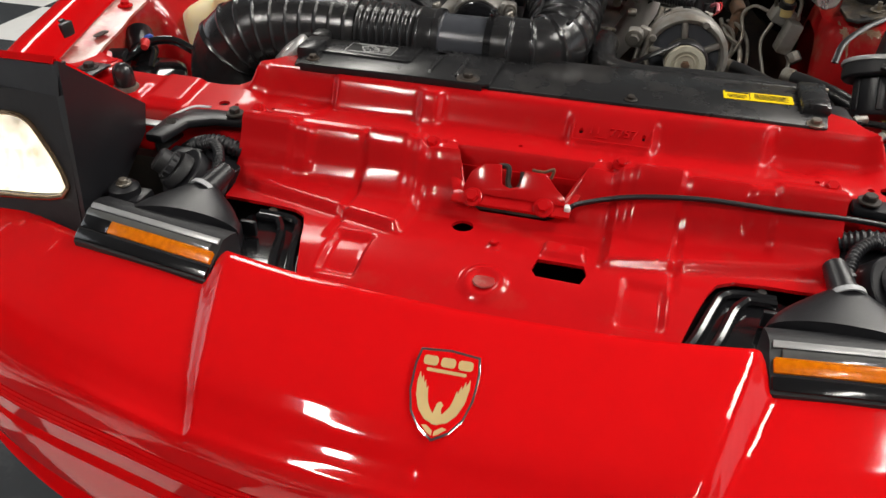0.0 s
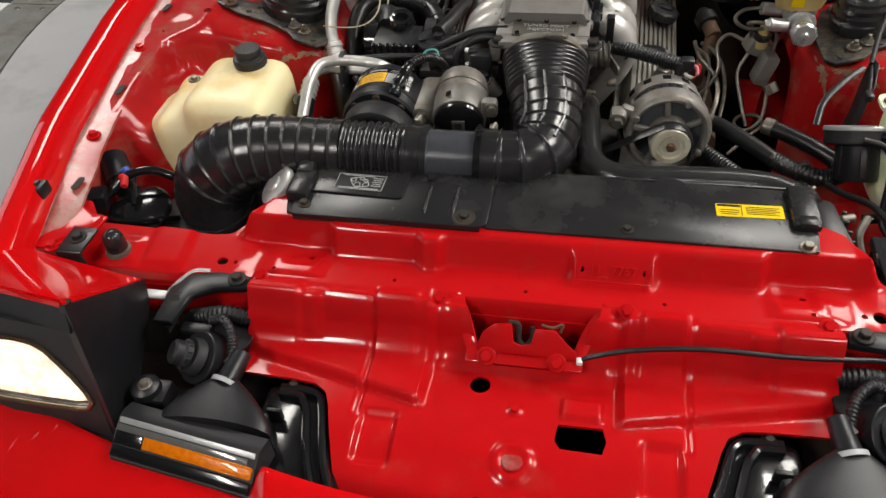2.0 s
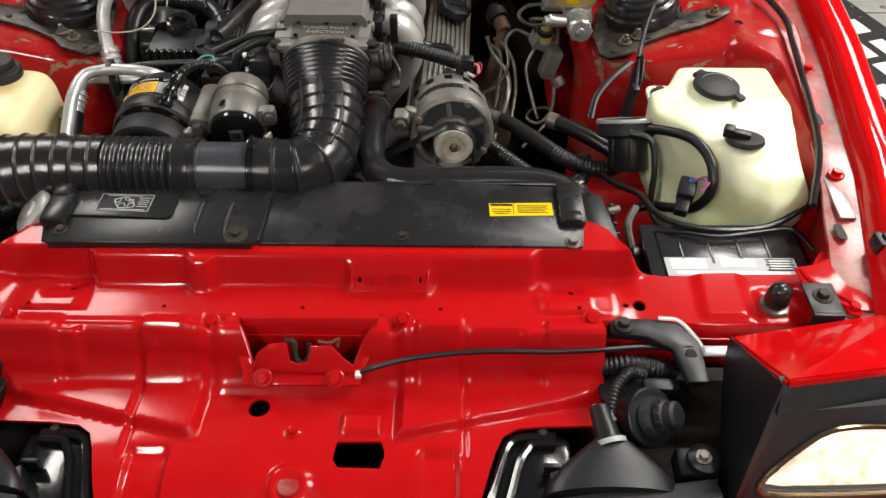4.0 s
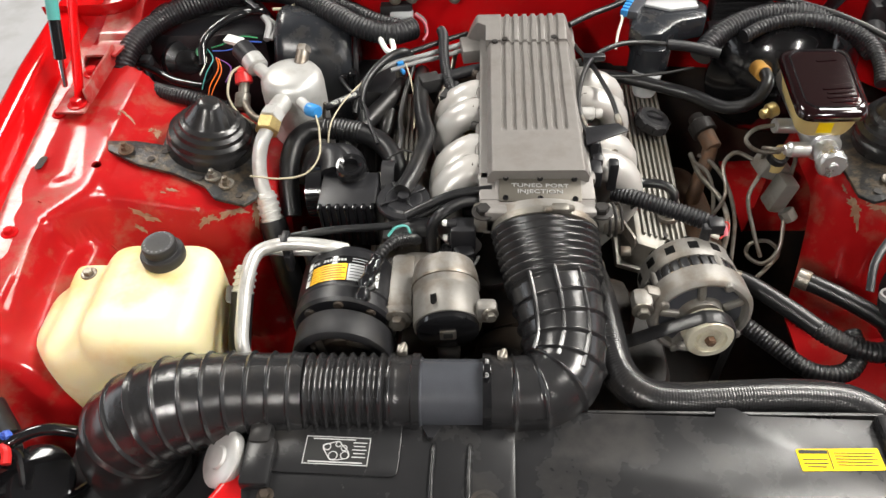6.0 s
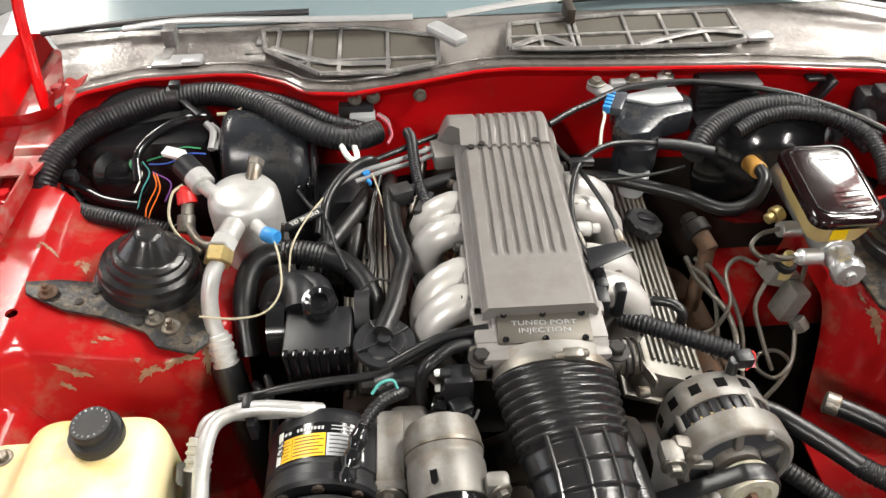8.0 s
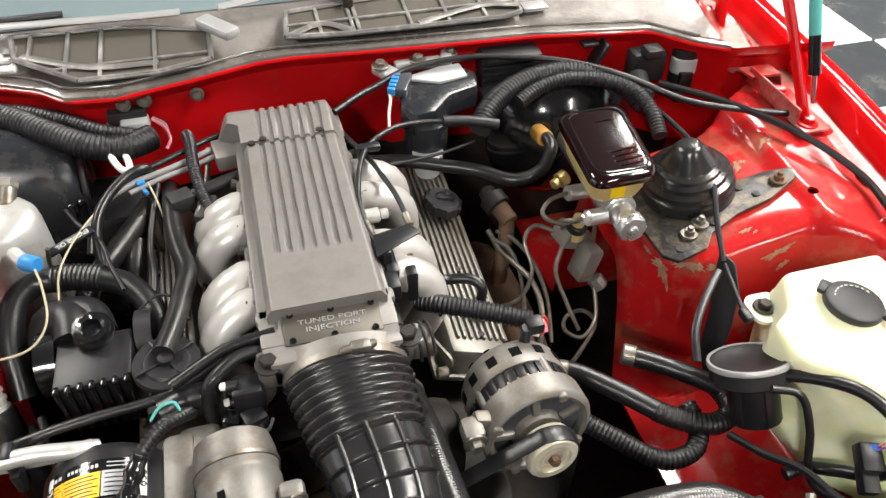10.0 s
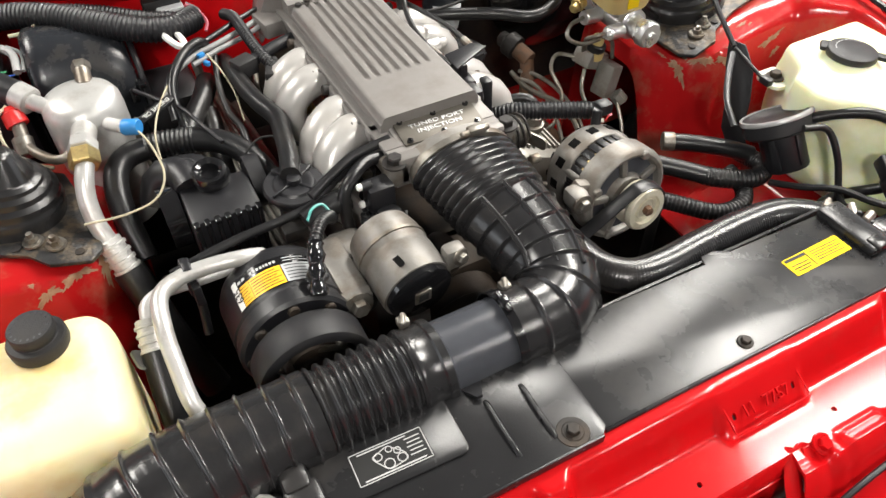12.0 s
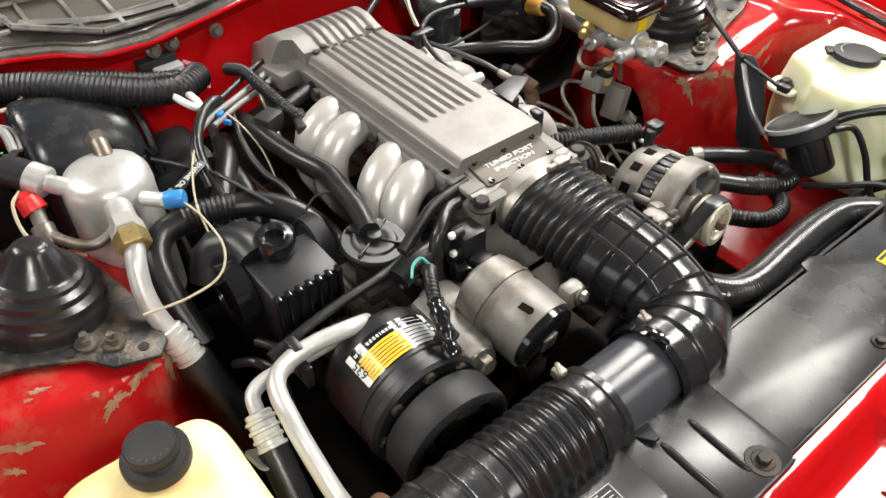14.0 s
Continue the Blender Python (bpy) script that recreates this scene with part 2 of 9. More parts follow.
# ---- mesh helpers ----
def thing(name, at=(0, 0, 0), label="", category="", group="", kind=""):
    ob = new(name)
    ob.location = at
    ob.empty_display_size = 0.02
    return tagged(ob, label, category, group, kind)


def part(name, bm, material, parent=None, label="", smooth=38, mod=None):
    me = bpy.data.meshes.new(name)
    bmesh.ops.recalc_face_normals(bm, faces=bm.faces)
    lim = math.cos(radians(smooth))
    for f in bm.faces:
        f.smooth = True
    for e in bm.edges:
        lf = e.link_faces
        e.smooth = not (len(lf) == 2 and lf[0].normal.dot(lf[1].normal) < lim)
    bm.to_mesh(me)
    bm.free()
    me.materials.append(material)
    ob = new(name, me)
    if parent:
        ob.parent = parent
        base = Vector(parent.location)
        if parent.parent:
            base = Vector((0, 0, 0))
        ob.matrix_parent_inverse = Matrix.Translation(-base) if not parent.parent else Matrix.Identity(4)
    if label:
        ob["label"] = label
    return ob


def single(name, bm, material, label, category, group="", kind="", smooth=38):
    return tagged(part(name, bm, material, None, "", smooth), label, category, group, kind)


def mb(*bms):
    out = bmesh.new()
    for b in bms:
        me = bpy.data.meshes.new("tmp")
        b.to_mesh(me)
        b.free()
        out.from_mesh(me)
        bpy.data.meshes.remove(me)
    return out


def move(bm, m):
    bmesh.ops.transform(bm, matrix=m, verts=bm.verts)
    return bm


def box(at, size, bevel=0.003, rot=(0, 0, 0), seg=2):
    bm = bmesh.new()
    bmesh.ops.create_cube(bm, size=1)
    bmesh.ops.scale(bm, vec=size, verts=bm.verts)
    if bevel:
        bmesh.ops.bevel(bm, geom=bm.edges[:], offset=min(bevel, min(size) * 0.45), segments=seg, affect="EDGES", profile=0.5)
    return move(bm, pose(*at, *rot))


def aim(p, q):
    """A matrix at p whose z axis points to q."""
    return Matrix.Translation(p) @ (Vector(q) - Vector(p)).to_track_quat("Z", "Y").to_matrix().to_4x4()


def lathe(profile, m=None, seg=32):
    """profile: (radius, height) pairs about z."""
    bm = bmesh.new()
    rings = []
    for r, h in profile:
        if r < 1e-6:
            rings.append([bm.verts.new((0, 0, h))])
        else:
            rings.append([bm.verts.new((r * math.cos(2 * math.pi * i / seg), r * math.sin(2 * math.pi * i / seg), h)) for i in range(seg)])
    hollow = len(rings[0]) > 2 and len(rings[-1]) > 2
    for a, b in zip(rings, rings[1:] + rings[:1] if hollow else rings[1:]):
        for i in range(seg):
            j = (i + 1) % seg
            vs = [a[i % len(a)], a[j % len(a)], b[j % len(b)], b[i % len(b)]]
            vs = list(dict.fromkeys(vs))
            if len(vs) > 2:
                bm.faces.new(vs)
    for ring in () if hollow else (rings[0], rings[-1]):
        if len(ring) > 2:
            bm.faces.new(ring)
    return move(bm, m) if m else bm


def cyl(p, q, r, r2=None, bev=0.0015, seg=24):
    p, q = Vector(p), Vector(q)
    h = (q - p).length
    r2 = r if r2 is None else r2
    bev = min(bev, h * 0.4, r * 0.5, r2 * 0.5)
    return lathe([(0, 0), (r - bev, 0), (r, bev), (r2, h - bev), (r2 - bev, h), (0, h)], aim(p, q), seg)


def smooth_path(pts, n=10):
    pts = [Vector(p) for p in pts]
    if len(pts) < 3:
        return [pts[0].lerp(pts[-1], i / n) for i in range(n + 1)]
    ext = [2 * pts[0] - pts[1], *pts, 2 * pts[-1] - pts[-2]]
    out = []
    for i in range(1, len(ext) - 2):
        a, b, c, d = ext[i - 1:i + 3]
        for k in range(n):
            t = k / n
            out.append(0.5 * ((2 * b) + (c - a) * t + (2 * a - 5 * b + 4 * c - d) * t * t + (3 * b - a - 3 * c + d) * t ** 3))
    out.append(pts[-1])
    return out


def even(path, step):
    out, left = [path[0]], step
    for a, b in zip(path, path[1:]):
        d = (b - a).length
        pos = 0.0
        while d - pos >= left:
            pos += left
            out.append(a.lerp(b, pos / d))
            left = step
        left -= d - pos
    if (out[-1] - path[-1]).length > step * 0.2:
        out.append(path[-1])
    return out


def tube(pts, r=0.005, seg=12, step=None, ribs=None, flat=None, caps=True, n=10):
    """A swept tube. r: number or function of the share of the length; ribs: (pitch, depth[, share from, share to]); flat: function giving (width, height) factors."""
    path = smooth_path(pts, n)
    total = sum((b - a).length for a, b in zip(path, path[1:]))
    rad = r if callable(r) else (lambda u: r)
    r0 = rad(0.5)
    if ribs:
        step = ribs[0] / (36 if len(ribs) > 4 and ribs[4] > 2 else 10)
    step = step or max(r0 * 0.6, total / 150)
    path = even(path, step)
    bm = bmesh.new()
    rings, up, run = [], None, 0.0
    for i, p in enumerate(path):
        tan = (path[min(i + 1, len(path) - 1)] - path[max(i - 1, 0)]).normalized()
        if up is None:
            up = Vector((0, 0, 1)) if abs(tan.z) < 0.9 else Vector((0, 1, 0))
        up = (up - tan * up.dot(tan)).normalized()
        side = tan.cross(up)
        if i:
            run += (p - path[i - 1]).length
        u = run / total
        rr = rad(min(u, 1))
        if ribs and (len(ribs) < 3 or ribs[2] <= u <= ribs[3]):
            rr += ribs[1] * (0.5 + 0.5 * math.cos(2 * math.pi * run / ribs[0])) ** (ribs[4] if len(ribs) > 4 else 1)
        fx, fz = flat(u) if flat else (1, 1)
        rings.append([bm.verts.new(p + rr * (fx * math.cos(2 * math.pi * k / seg) * side + fz * math.sin(2 * math.pi * k / seg) * up)) for k in range(seg)])
    for a, b in zip(rings, rings[1:]):
        for k in range(seg):
            bm.faces.new((a[k], a[(k + 1) % seg], b[(k + 1) % seg], b[k]))
    if caps:
        bm.faces.new(rings[0])
        bm.faces.new(rings[-1])
    return bm


def slab(outline, z0, z1, m=None, bevel=0.0, seg=2):
    bm = bmesh.new()
    vs = [bm.verts.new((x, y, z0)) for x, y in outline]
    f = bm.faces.new(vs)
    r = bmesh.ops.extrude_face_region(bm, geom=[f])
    bmesh.ops.translate(bm, vec=(0, 0, z1 - z0), verts=[v for v in r["geom"] if isinstance(v, bmesh.types.BMVert)])
    if bevel:
        bmesh.ops.bevel(bm, geom=bm.edges[:], offset=bevel, segments=seg, affect="EDGES", profile=0.5)
    return move(bm, m) if m else bm


def loft(rings, closed=True, caps=True):
    bm = bmesh.new()
    rs = [[bm.verts.new(p) for p in ring] for ring in rings]
    n = len(rs[0])
    for a, b in zip(rs, rs[1:]):
        for k in range(n if closed else n - 1):
            bm.faces.new((a[k], a[(k + 1) % n], b[(k + 1) % n], b[k]))
    if caps and closed:
        bm.faces.new(rs[0])
        bm.faces.new(rs[-1])
    return bm


def rrect(w, h, r, n=5, cx=0.0, cy=0.0):
    out = []
    for sx, sy, a0 in ((1, 1, 0), (-1, 1, 90), (-1, -1, 180), (1, -1, 270)):
        for k in range(n + 1):
            a = radians(a0 + 90 * k / n)
            out.append((cx + sx * (w / 2 - r) + r * math.cos(a), cy + sy * (h / 2 - r) + r * math.sin(a)))
    return out


def inside(poly, x, y):
    c = False
    for (x1, y1), (x2, y2) in zip(poly, poly[1:] + poly[:1]):
        if (y1 > y) != (y2 > y) and x < (x2 - x1) * (y - y1) / (y2 - y1) + x1:
            c = not c
    return c


def poly_dist(poly, x, y):
    """Signed distance to a polygon's outline, minus inside, and the nearest point."""
    best, at = 1e9, (x, y)
    for (x1, y1), (x2, y2) in zip(poly, poly[1:] + poly[:1]):
        dx, dy = x2 - x1, y2 - y1
        t = max(0, min(1, ((x - x1) * dx + (y - y1) * dy) / (dx * dx + dy * dy + 1e-12)))
        px, py = x1 + t * dx, y1 + t * dy
        d = math.hypot(x - px, y - py)
        if d < best:
            best, at = d, (px, py)
    return (-best if inside(poly, x, y) else best), at


def circle(x, y, r, n=20, ry=None):
    return [(x + r * math.cos(2 * math.pi * k / n), y + (ry or r) * math.sin(2 * math.pi * k / n)) for k in range(n)]


def pressing(x0, x1, y0, y1, cell, height, holes=(), outline=None, thick=0.0015):
    """A pressed sheet: height(x, y) over a grid, cut to an outline and with holes through it."""
    nx, ny = max(2, round((x1 - x0) / cell)), max(2, round((y1 - y0) / cell))
    cx, cy = (x1 - x0) / nx, (y1 - y0) / ny
    xy = {}
    cuts = [(h, 1, (min(p[0] for p in h), max(p[0] for p in h), min(p[1] for p in h), max(p[1] for p in h))) for h in holes]
    if outline:
        cuts.append((outline, -1, (-9, 9, -9, 9)))
    dead = set()
    pos = {}
    for i in range(nx + 1):
        for j in range(ny + 1):
            x, y = x0 + i * cx, y0 + j * cy
            px, py = x, y
            for poly, s, (a, b, c, d) in cuts:
                if a - cell <= x <= b + cell and c - cell <= y <= d + cell:
                    dist, at = poly_dist(poly, x, y)
                    if abs(dist) < 0.72 * cell:
                        px, py = at
                    elif dist * s < 0:
                        dead.add((i, j))
            pos[i, j] = (px, py)
    bm = bmesh.new()
    vs = {}

    def vert(k):
        if k not in vs:
            px, py = pos[k]
            vs[k] = bm.verts.new((px, py, height(px, py)))
        return vs[k]
    for i in range(nx):
        for j in range(ny):
            ks = [(i, j), (i + 1, j), (i + 1, j + 1), (i, j + 1)]
            if any(k in dead for k in ks):
                continue
            mx, my = sum(pos[k][0] for k in ks) / 4, sum(pos[k][1] for k in ks) / 4
            if any(poly_dist(p, mx, my)[0] * s < 0 for p, s, (a, b, c, d) in cuts if a <= mx <= b and c <= my <= d):
                continue
            try:
                bm.faces.new([vert(k) for k in ks])
            except ValueError:
                pass
    bmesh.ops.dissolve_degenerate(bm, dist=1e-5, edges=bm.edges[:])
    edges = [e for e in bm.edges if len(e.link_faces) == 1]
    r = bmesh.ops.extrude_edge_only(bm, edges=edges)
    bmesh.ops.translate(bm, vec=(0, 0, -thick * 3), verts=[v for v in r["geom"] if isinstance(v, bmesh.types.BMVert)])
    return bm


def ss(a, b, x):
    t = max(0.0, min(1.0, (x - a) / (b - a))) if a != b else float(x > a)
    return t * t * (3 - 2 * t)


def bolt(name, at, r, parent, material=None, up=(0, 0, 1), h=None, washer=True, label=""):
    h = h or r * 0.9
    m = aim(at, Vector(at) + Vector(up))
    bms = [lathe([(0, 0), (r, 0), (r, h * 0.8), (r * 0.85, h), (0, h)], m @ Matrix.Translation((0, 0, 0.0015 if washer else 0)), 6)]
    if washer:
        bms.append(lathe([(0, -0.001), (r * 1.6, -0.001), (r * 1.6, 0.0012), (r * 1.45, 0.002), (0, 0.002)], m, 18))
    return part(name, mb(*bms), material or STEEL, parent, label, 30)


def words(name, text, size, m, material, parent, depth=0.0004, wide=1.0):
    cu = bpy.data.curves.new(name, "FONT")
    cu.body, cu.size, cu.extrude, cu.align_x, cu.align_y = text, size, depth, "CENTER", "CENTER"
    tmp = bpy.data.objects.new("tmp", cu)
    scene.collection.objects.link(tmp)
    bpy.context.view_layer.update()
    me = bpy.data.meshes.new_from_object(tmp.evaluated_get(bpy.context.evaluated_depsgraph_get()))
    bpy.data.objects.remove(tmp)
    bm = bmesh.new()
    bm.from_mesh(me)
    bmesh.ops.scale(bm, vec=(wide, 1, 1), verts=bm.verts)
    return part(name, move(bm, m), material, parent)


def blown(name, bms, material, parent=None, voxel=0.006, rounds=4):
    """Overlapping forms melted into one moulded hollow ware."""
    ob = part(name, mb(*bms), material, parent)
    r = ob.modifiers.new("melt", "REMESH")
    r.mode, r.voxel_size, r.use_smooth_shade = "VOXEL", voxel, True
    s = ob.modifiers.new("soften", "SMOOTH")
    s.factor, s.iterations = 0.5, rounds
    return ob


def clamp_band(name, at, axis, r, parent, w=0.010, material=None):
    m = aim(at, Vector(at) + Vector(axis))
    bms = [lathe([(r, -w / 2), (r + 0.0015, -w / 2), (r + 0.0015, w / 2), (r, w / 2)], m, 32),
           move(box((0, 0, 0), (0.012, 0.010, w * 0.9), 0.001), m @ Matrix.Translation((0, r + 0.004, 0))),
           move(cyl((-0.014, 0, 0), (0.014, 0, 0), 0.0035, seg=10), m @ Matrix.Translation((0, r + 0.005, 0)))]
    return part(name, mb(*bms), material or STEEL, parent, "steel worm-drive clamp")


# ---- the hall ----
ground = single("floor", box((0, 1.5, -0.03), (14, 14, 0.04), 0), GROUT, "grouted hall floor under chequered tiles", "floor", kind="structure")
TS = 0.45
tile_me, rest = {}, {0: [], 1: []}
for i in range(-15, 16):
    for j in range(-12, 16):
        x, y = i * TS + 0.02, j * TS + 1.785 - 4 * TS + TS / 2
        if math.hypot(x + 0.3, y - 2.2) < 2.34 - 0.32 or abs(x) > 6.5 or not -5.2 < y < 6.7:
            continue
        key = (i + j) % 2
        if math.hypot(x + 0.3, y - 1.6) > 4.1:
            rest[key].append(box((x, y, -0.006), (TS - 0.004, TS - 0.004, 0.008), 0))
            continue
        if key not in tile_me:
            t0 = part("tile", box((0, 0, 0), (TS - 0.004, TS - 0.004, 0.008), 0.0015, seg=1), (TILEW, TILEB)[key], ground)
            tile_me[key] = t0.data
            t0.location = (x, y, -0.006)
        else:
            o = new("tile", tile_me[key])
            o.parent = ground
            o.location = (x, y, -0.006)
for key in (0, 1):
    tagged(part("far_tiles", mb(*rest[key]), (TILEW, TILEB)[key], ground), kind="stuff")
turn = thing("turntable", (-0.3, 2.2, 0), "grey painted car turntable with a riveted metal rim", "turntable")
CT = (-0.3, 2.2)
part("deck", lathe([(0, -0.004), (2.075, -0.004), (2.075, 0.012), (0, 0.012)], pose(*CT, 0), 128), CONC, turn)
part("rim_groove", lathe([(2.072, 0.000), (2.10, 0.000), (2.10, 0.003), (2.072, 0.003)], pose(*CT, 0), 128), DARK, turn)
for k in range(14):
    a0, a1 = 2 * math.pi * (k + 0.006) / 14, 2 * math.pi * (k + 0.994) / 14
    ring = [(CT[0] + r * math.cos(a), CT[1] + r * math.sin(a)) for r, sgn in ((2.34, 1), (2.085, -1))
            for a in [(a0 + (a1 - a0) * q / 12) if sgn > 0 else (a1 - (a1 - a0) * q / 12) for q in range(13)]]
    rp = part("rim_plate", slab(ring, 0.004, 0.012), PLATE, turn)
    for q, rr in ((0.04, 2.27), (0.96, 2.27), (0.04, 2.14), (0.96, 2.14), (0.5, 2.27)):
        a = a0 + (a1 - a0) * q
        part("rivet", lathe([(0, 0), (0.014, 0), (0.011, 0.004), (0, 0.006)], pose(CT[0] + rr * math.cos(a), CT[1] + rr * math.sin(a), 0.012), 10), STEEL, rp)
H = 3.4
for nm, at, size in (("wall_north", (0, 7.1, H / 2), (14, 0.2, H)), ("wall_south", (0, -5.6, H / 2), (14, 0.2, H)),
                     ("wall_east", (6.9, 0.8, H / 2), (0.2, 12.5, H)), ("wall_west", (-6.9, 0.8, H / 2), (0.2, 12.5, H))):
    single(nm, box(at, size, 0), WALLM, "plain grey painted hall wall", "wall", kind="structure")
single("ceiling", box((0, 0.8, H + 0.1), (14, 13, 0.2), 0), CEILM, "plain dark hall ceiling", "ceiling", kind="structure")


def area_light(name, at, target, sx, sy, watts, color):
    li = bpy.data.lights.new(name, "AREA")
    li.shape, li.size, li.size_y, li.energy, li.color = "RECTANGLE", sx, sy, watts, color
    o = new(name, li)
    o.matrix_world = look(at, target)
    return o


for x, y in ((-1.4, -2.4), (1.6, -2.4)):
    fx = thing("ceiling_light", (x, y, H), "long white ceiling batten with a lit diffuser", "ceiling light", "hall ceiling lights")
    part("housing", box((x, y, H - 0.03), (0.24, 1.3, 0.06), 0.006), WALLM, fx)
    part("diffuser", box((x, y, H - 0.065), (0.18, 1.24, 0.02), 0.006), TUBEL, fx)
    area_light("ceiling_lamp", (x, y, H - 0.09), (x, y, 0), 0.18, 1.24, 115 if x < 0 else 48, (1.0, 0.96, 0.90))
# bright ceiling panels on both sides of the car
for x, y, w, l, gain in ((-2.08, 2.50, 0.85, 1.7, 0.85), (1.72, 2.02, 0.60, 1.05, 1.75), (2.30, 0.32, 1.2, 0.90, 1.6), (3.35, 3.55, 1.5, 1.5, 0.8)):
    fx = thing("ceiling_panel", (x, y, H), "broad framed light panel in the hall ceiling", "ceiling light", "hall light panels")
    part("frame", mb(*[box((x + dx, y + dy, H - 0.03), (lx, ly, 0.06), 0.006) for dx, dy, lx, ly in ((-w / 2 - 0.03, 0, 0.06, l + 0.1), (w / 2 + 0.03, 0, 0.06, l + 0.1), (0, -l / 2 - 0.03, w, 0.06), (0, l / 2 + 0.03, w, 0.06))]), WALLM, fx)
    area_light("panel_lamp", (x, y, H - 0.02), (x, y, 0), w, l, PANEL * gain * w * l / 2, (1.0, 0.965, 0.90))
# unseen broad lamps added at both sides as cool fill; the walls stay closed
for s in (-1, 1):
    area_light("side_fill", (s * 6.0, 0.8, 1.7), (0, 0.6, 0.9), 5.0, 2.6, 100 if s < 0 else 60, (0.92, 0.96, 1.0))


# ---- the car's body round the engine bay ----
def interp(table, v):
    for (a, p), (b, q) in zip(table, table[1:]):
        if v <= b:
            t = max(0, (v - a) / (b - a))
            return p + (q - p) * t
    return table[-1][1]


CREST_X = [(-0.22, 0.735), (-0.13, 0.752), (0.0, 0.783), (0.2, 0.826), (0.5, 0.868), (0.8, 0.893), (1.15, 0.905), (2.2, 0.905)]
CREST_Z = [(-0.22, 0.785), (-0.13, 0.805), (0.0, 0.825), (0.2, 0.850), (0.5, 0.872), (0.8, 0.890), (1.15, 0.905), (2.2, 0.915)]
FLANGE = [(-0.105, -0.054), (-0.104, -0.050), (-0.085, -0.0455), (-0.060, -0.042), (-0.057, -0.038)]
FENDER = [(-0.060, -0.040), (-0.057, -0.036), (-0.050, -0.006), (-0.044, -0.001), (-0.030, 0.0),
          (-0.012, -0.003), (-0.002, -0.010), (0.008, -0.026), (0.020, -0.07), (0.030, -0.15), (0.034, -0.25), (0.020, -0.40), (-0.01, -0.56)]


def fender(s):
    t = thing("front_fender", (s * 0.85, 0.4, 0.3), "glossy red steel front fender with a bolted inner flange", "fender", "front fenders")
    rows = []
    ys = [-0.10 + 1.36 * k / 44 for k in range(45)]
    for y in ys:
        cx, cz = interp(CREST_X, y), interp(CREST_Z, y)
        rows.append([(s * (cx + a), y, cz + b) for a, b in FENDER])
    bm = loft(rows, closed=False, caps=False)
    part("skin", bm, RED, t)
    rows = []
    for y in ys:
        cx, cz = interp(CREST_X, y), interp(CREST_Z, y)
        wave = 0.0015 * math.sin(y * 31) + 0.001 * math.sin(y * 73 + 1)
        rows.append([(s * (cx + a), y, cz + b + wave * (k < 3)) for k, (a, b) in enumerate(FLANGE)])
    part("inner_flange", loft(rows, closed=False, caps=False), WORN_GLINT, t, "scuffed red and brown inner flange with pale reflections in its colour")
    for y in (-0.02, 0.21, 0.46, 0.72, 0.98):
        cx, cz = interp(CREST_X, y), interp(CREST_Z, y)
        bolt("flange_bolt", (s * (cx - 0.083), y, cz - 0.0445), 0.0075, t, REDU, label="red painted bolt")
    for y in (0.10, 0.33, 0.60):
        cx, cz = interp(CREST_X, y), interp(CREST_Z, y)
        part("slot", slab(rrect(0.012, 0.03, 0.005), 0, 0.0012, pose(s * (cx - 0.09), y, cz - 0.0415)), DARK, t, "dark slotted hole")
    y = 0.06
    cx, cz = interp(CREST_X, y), interp(CREST_Z, y)
    part("clip", mb(box((s * (cx - 0.052), y, cz - 0.018), (0.014, 0.026, 0.022), 0.003), box((s * (cx - 0.044), y, cz - 0.01), (0.016, 0.012, 0.014), 0.002)), BLK, t, "black push-in clip")
    return t


for s in (-1, 1):
    fender(s)

# inner wings with the strut towers


def apron_height(a, y):
    """Height of the inner wing at a metres from the middle."""
    cz = interp(CREST_Z, y) - 0.045
    cx = interp(CREST_X, y) - 0.10 + 0.030 * (1 - ss(0.20, 0.30, y))
    top = 0.783 + 0.22 * (a - 0.50) - 0.05 * max(0, y - 0.72)
    # edge of the tower in plan: rounded
    u = max(0, (0.535 - a) / 0.115) if a < 0.535 else 0
    v = (0.665 - y) / 0.125 if y < 0.665 else (y - 0.74) / 0.17 if y > 0.74 else 0
    d = math.hypot(u, v)
    tower = top - 0.012 * ss(0.55, 0.95, d) - 0.26 * ss(0.88, 1.28, d)
    if a > 0.60:
        w = ss(0.60, 0.70, a)
        tower = tower * (1 - w) + w * (top - 0.012 * ss(0.7, 1.0, abs(v)) - 0.055 * ss(0.9, 1.2, abs(v)) * (1 if y < 0.7 else 0.3))
    out = 1 - ss(0.47, 0.56, y)
    apron = 0.50 + (cz - 0.50) * ss(0.54 + 0.15 * out, 0.70 + 0.045 * out, a) ** 0.8
    apron = min(apron, cz)
    edge = ss(cx - 0.05, cx + 0.01, a)
    h = max(tower, apron)
    gone = ss(0.0, 0.035, y - 0.795 - 0.6 * max(0, a - 0.63)) * (1 - ss(0.735, 0.775, a))
    h = h * (1 - gone) + 0.45 * gone
    front = (1 - ss(0.19, 0.27, y)) * (1 - ss(cx - 0.035, cx, a))
    h = h * (1 - front) + 0.45 * front
    return h * (1 - edge) + cz * edge


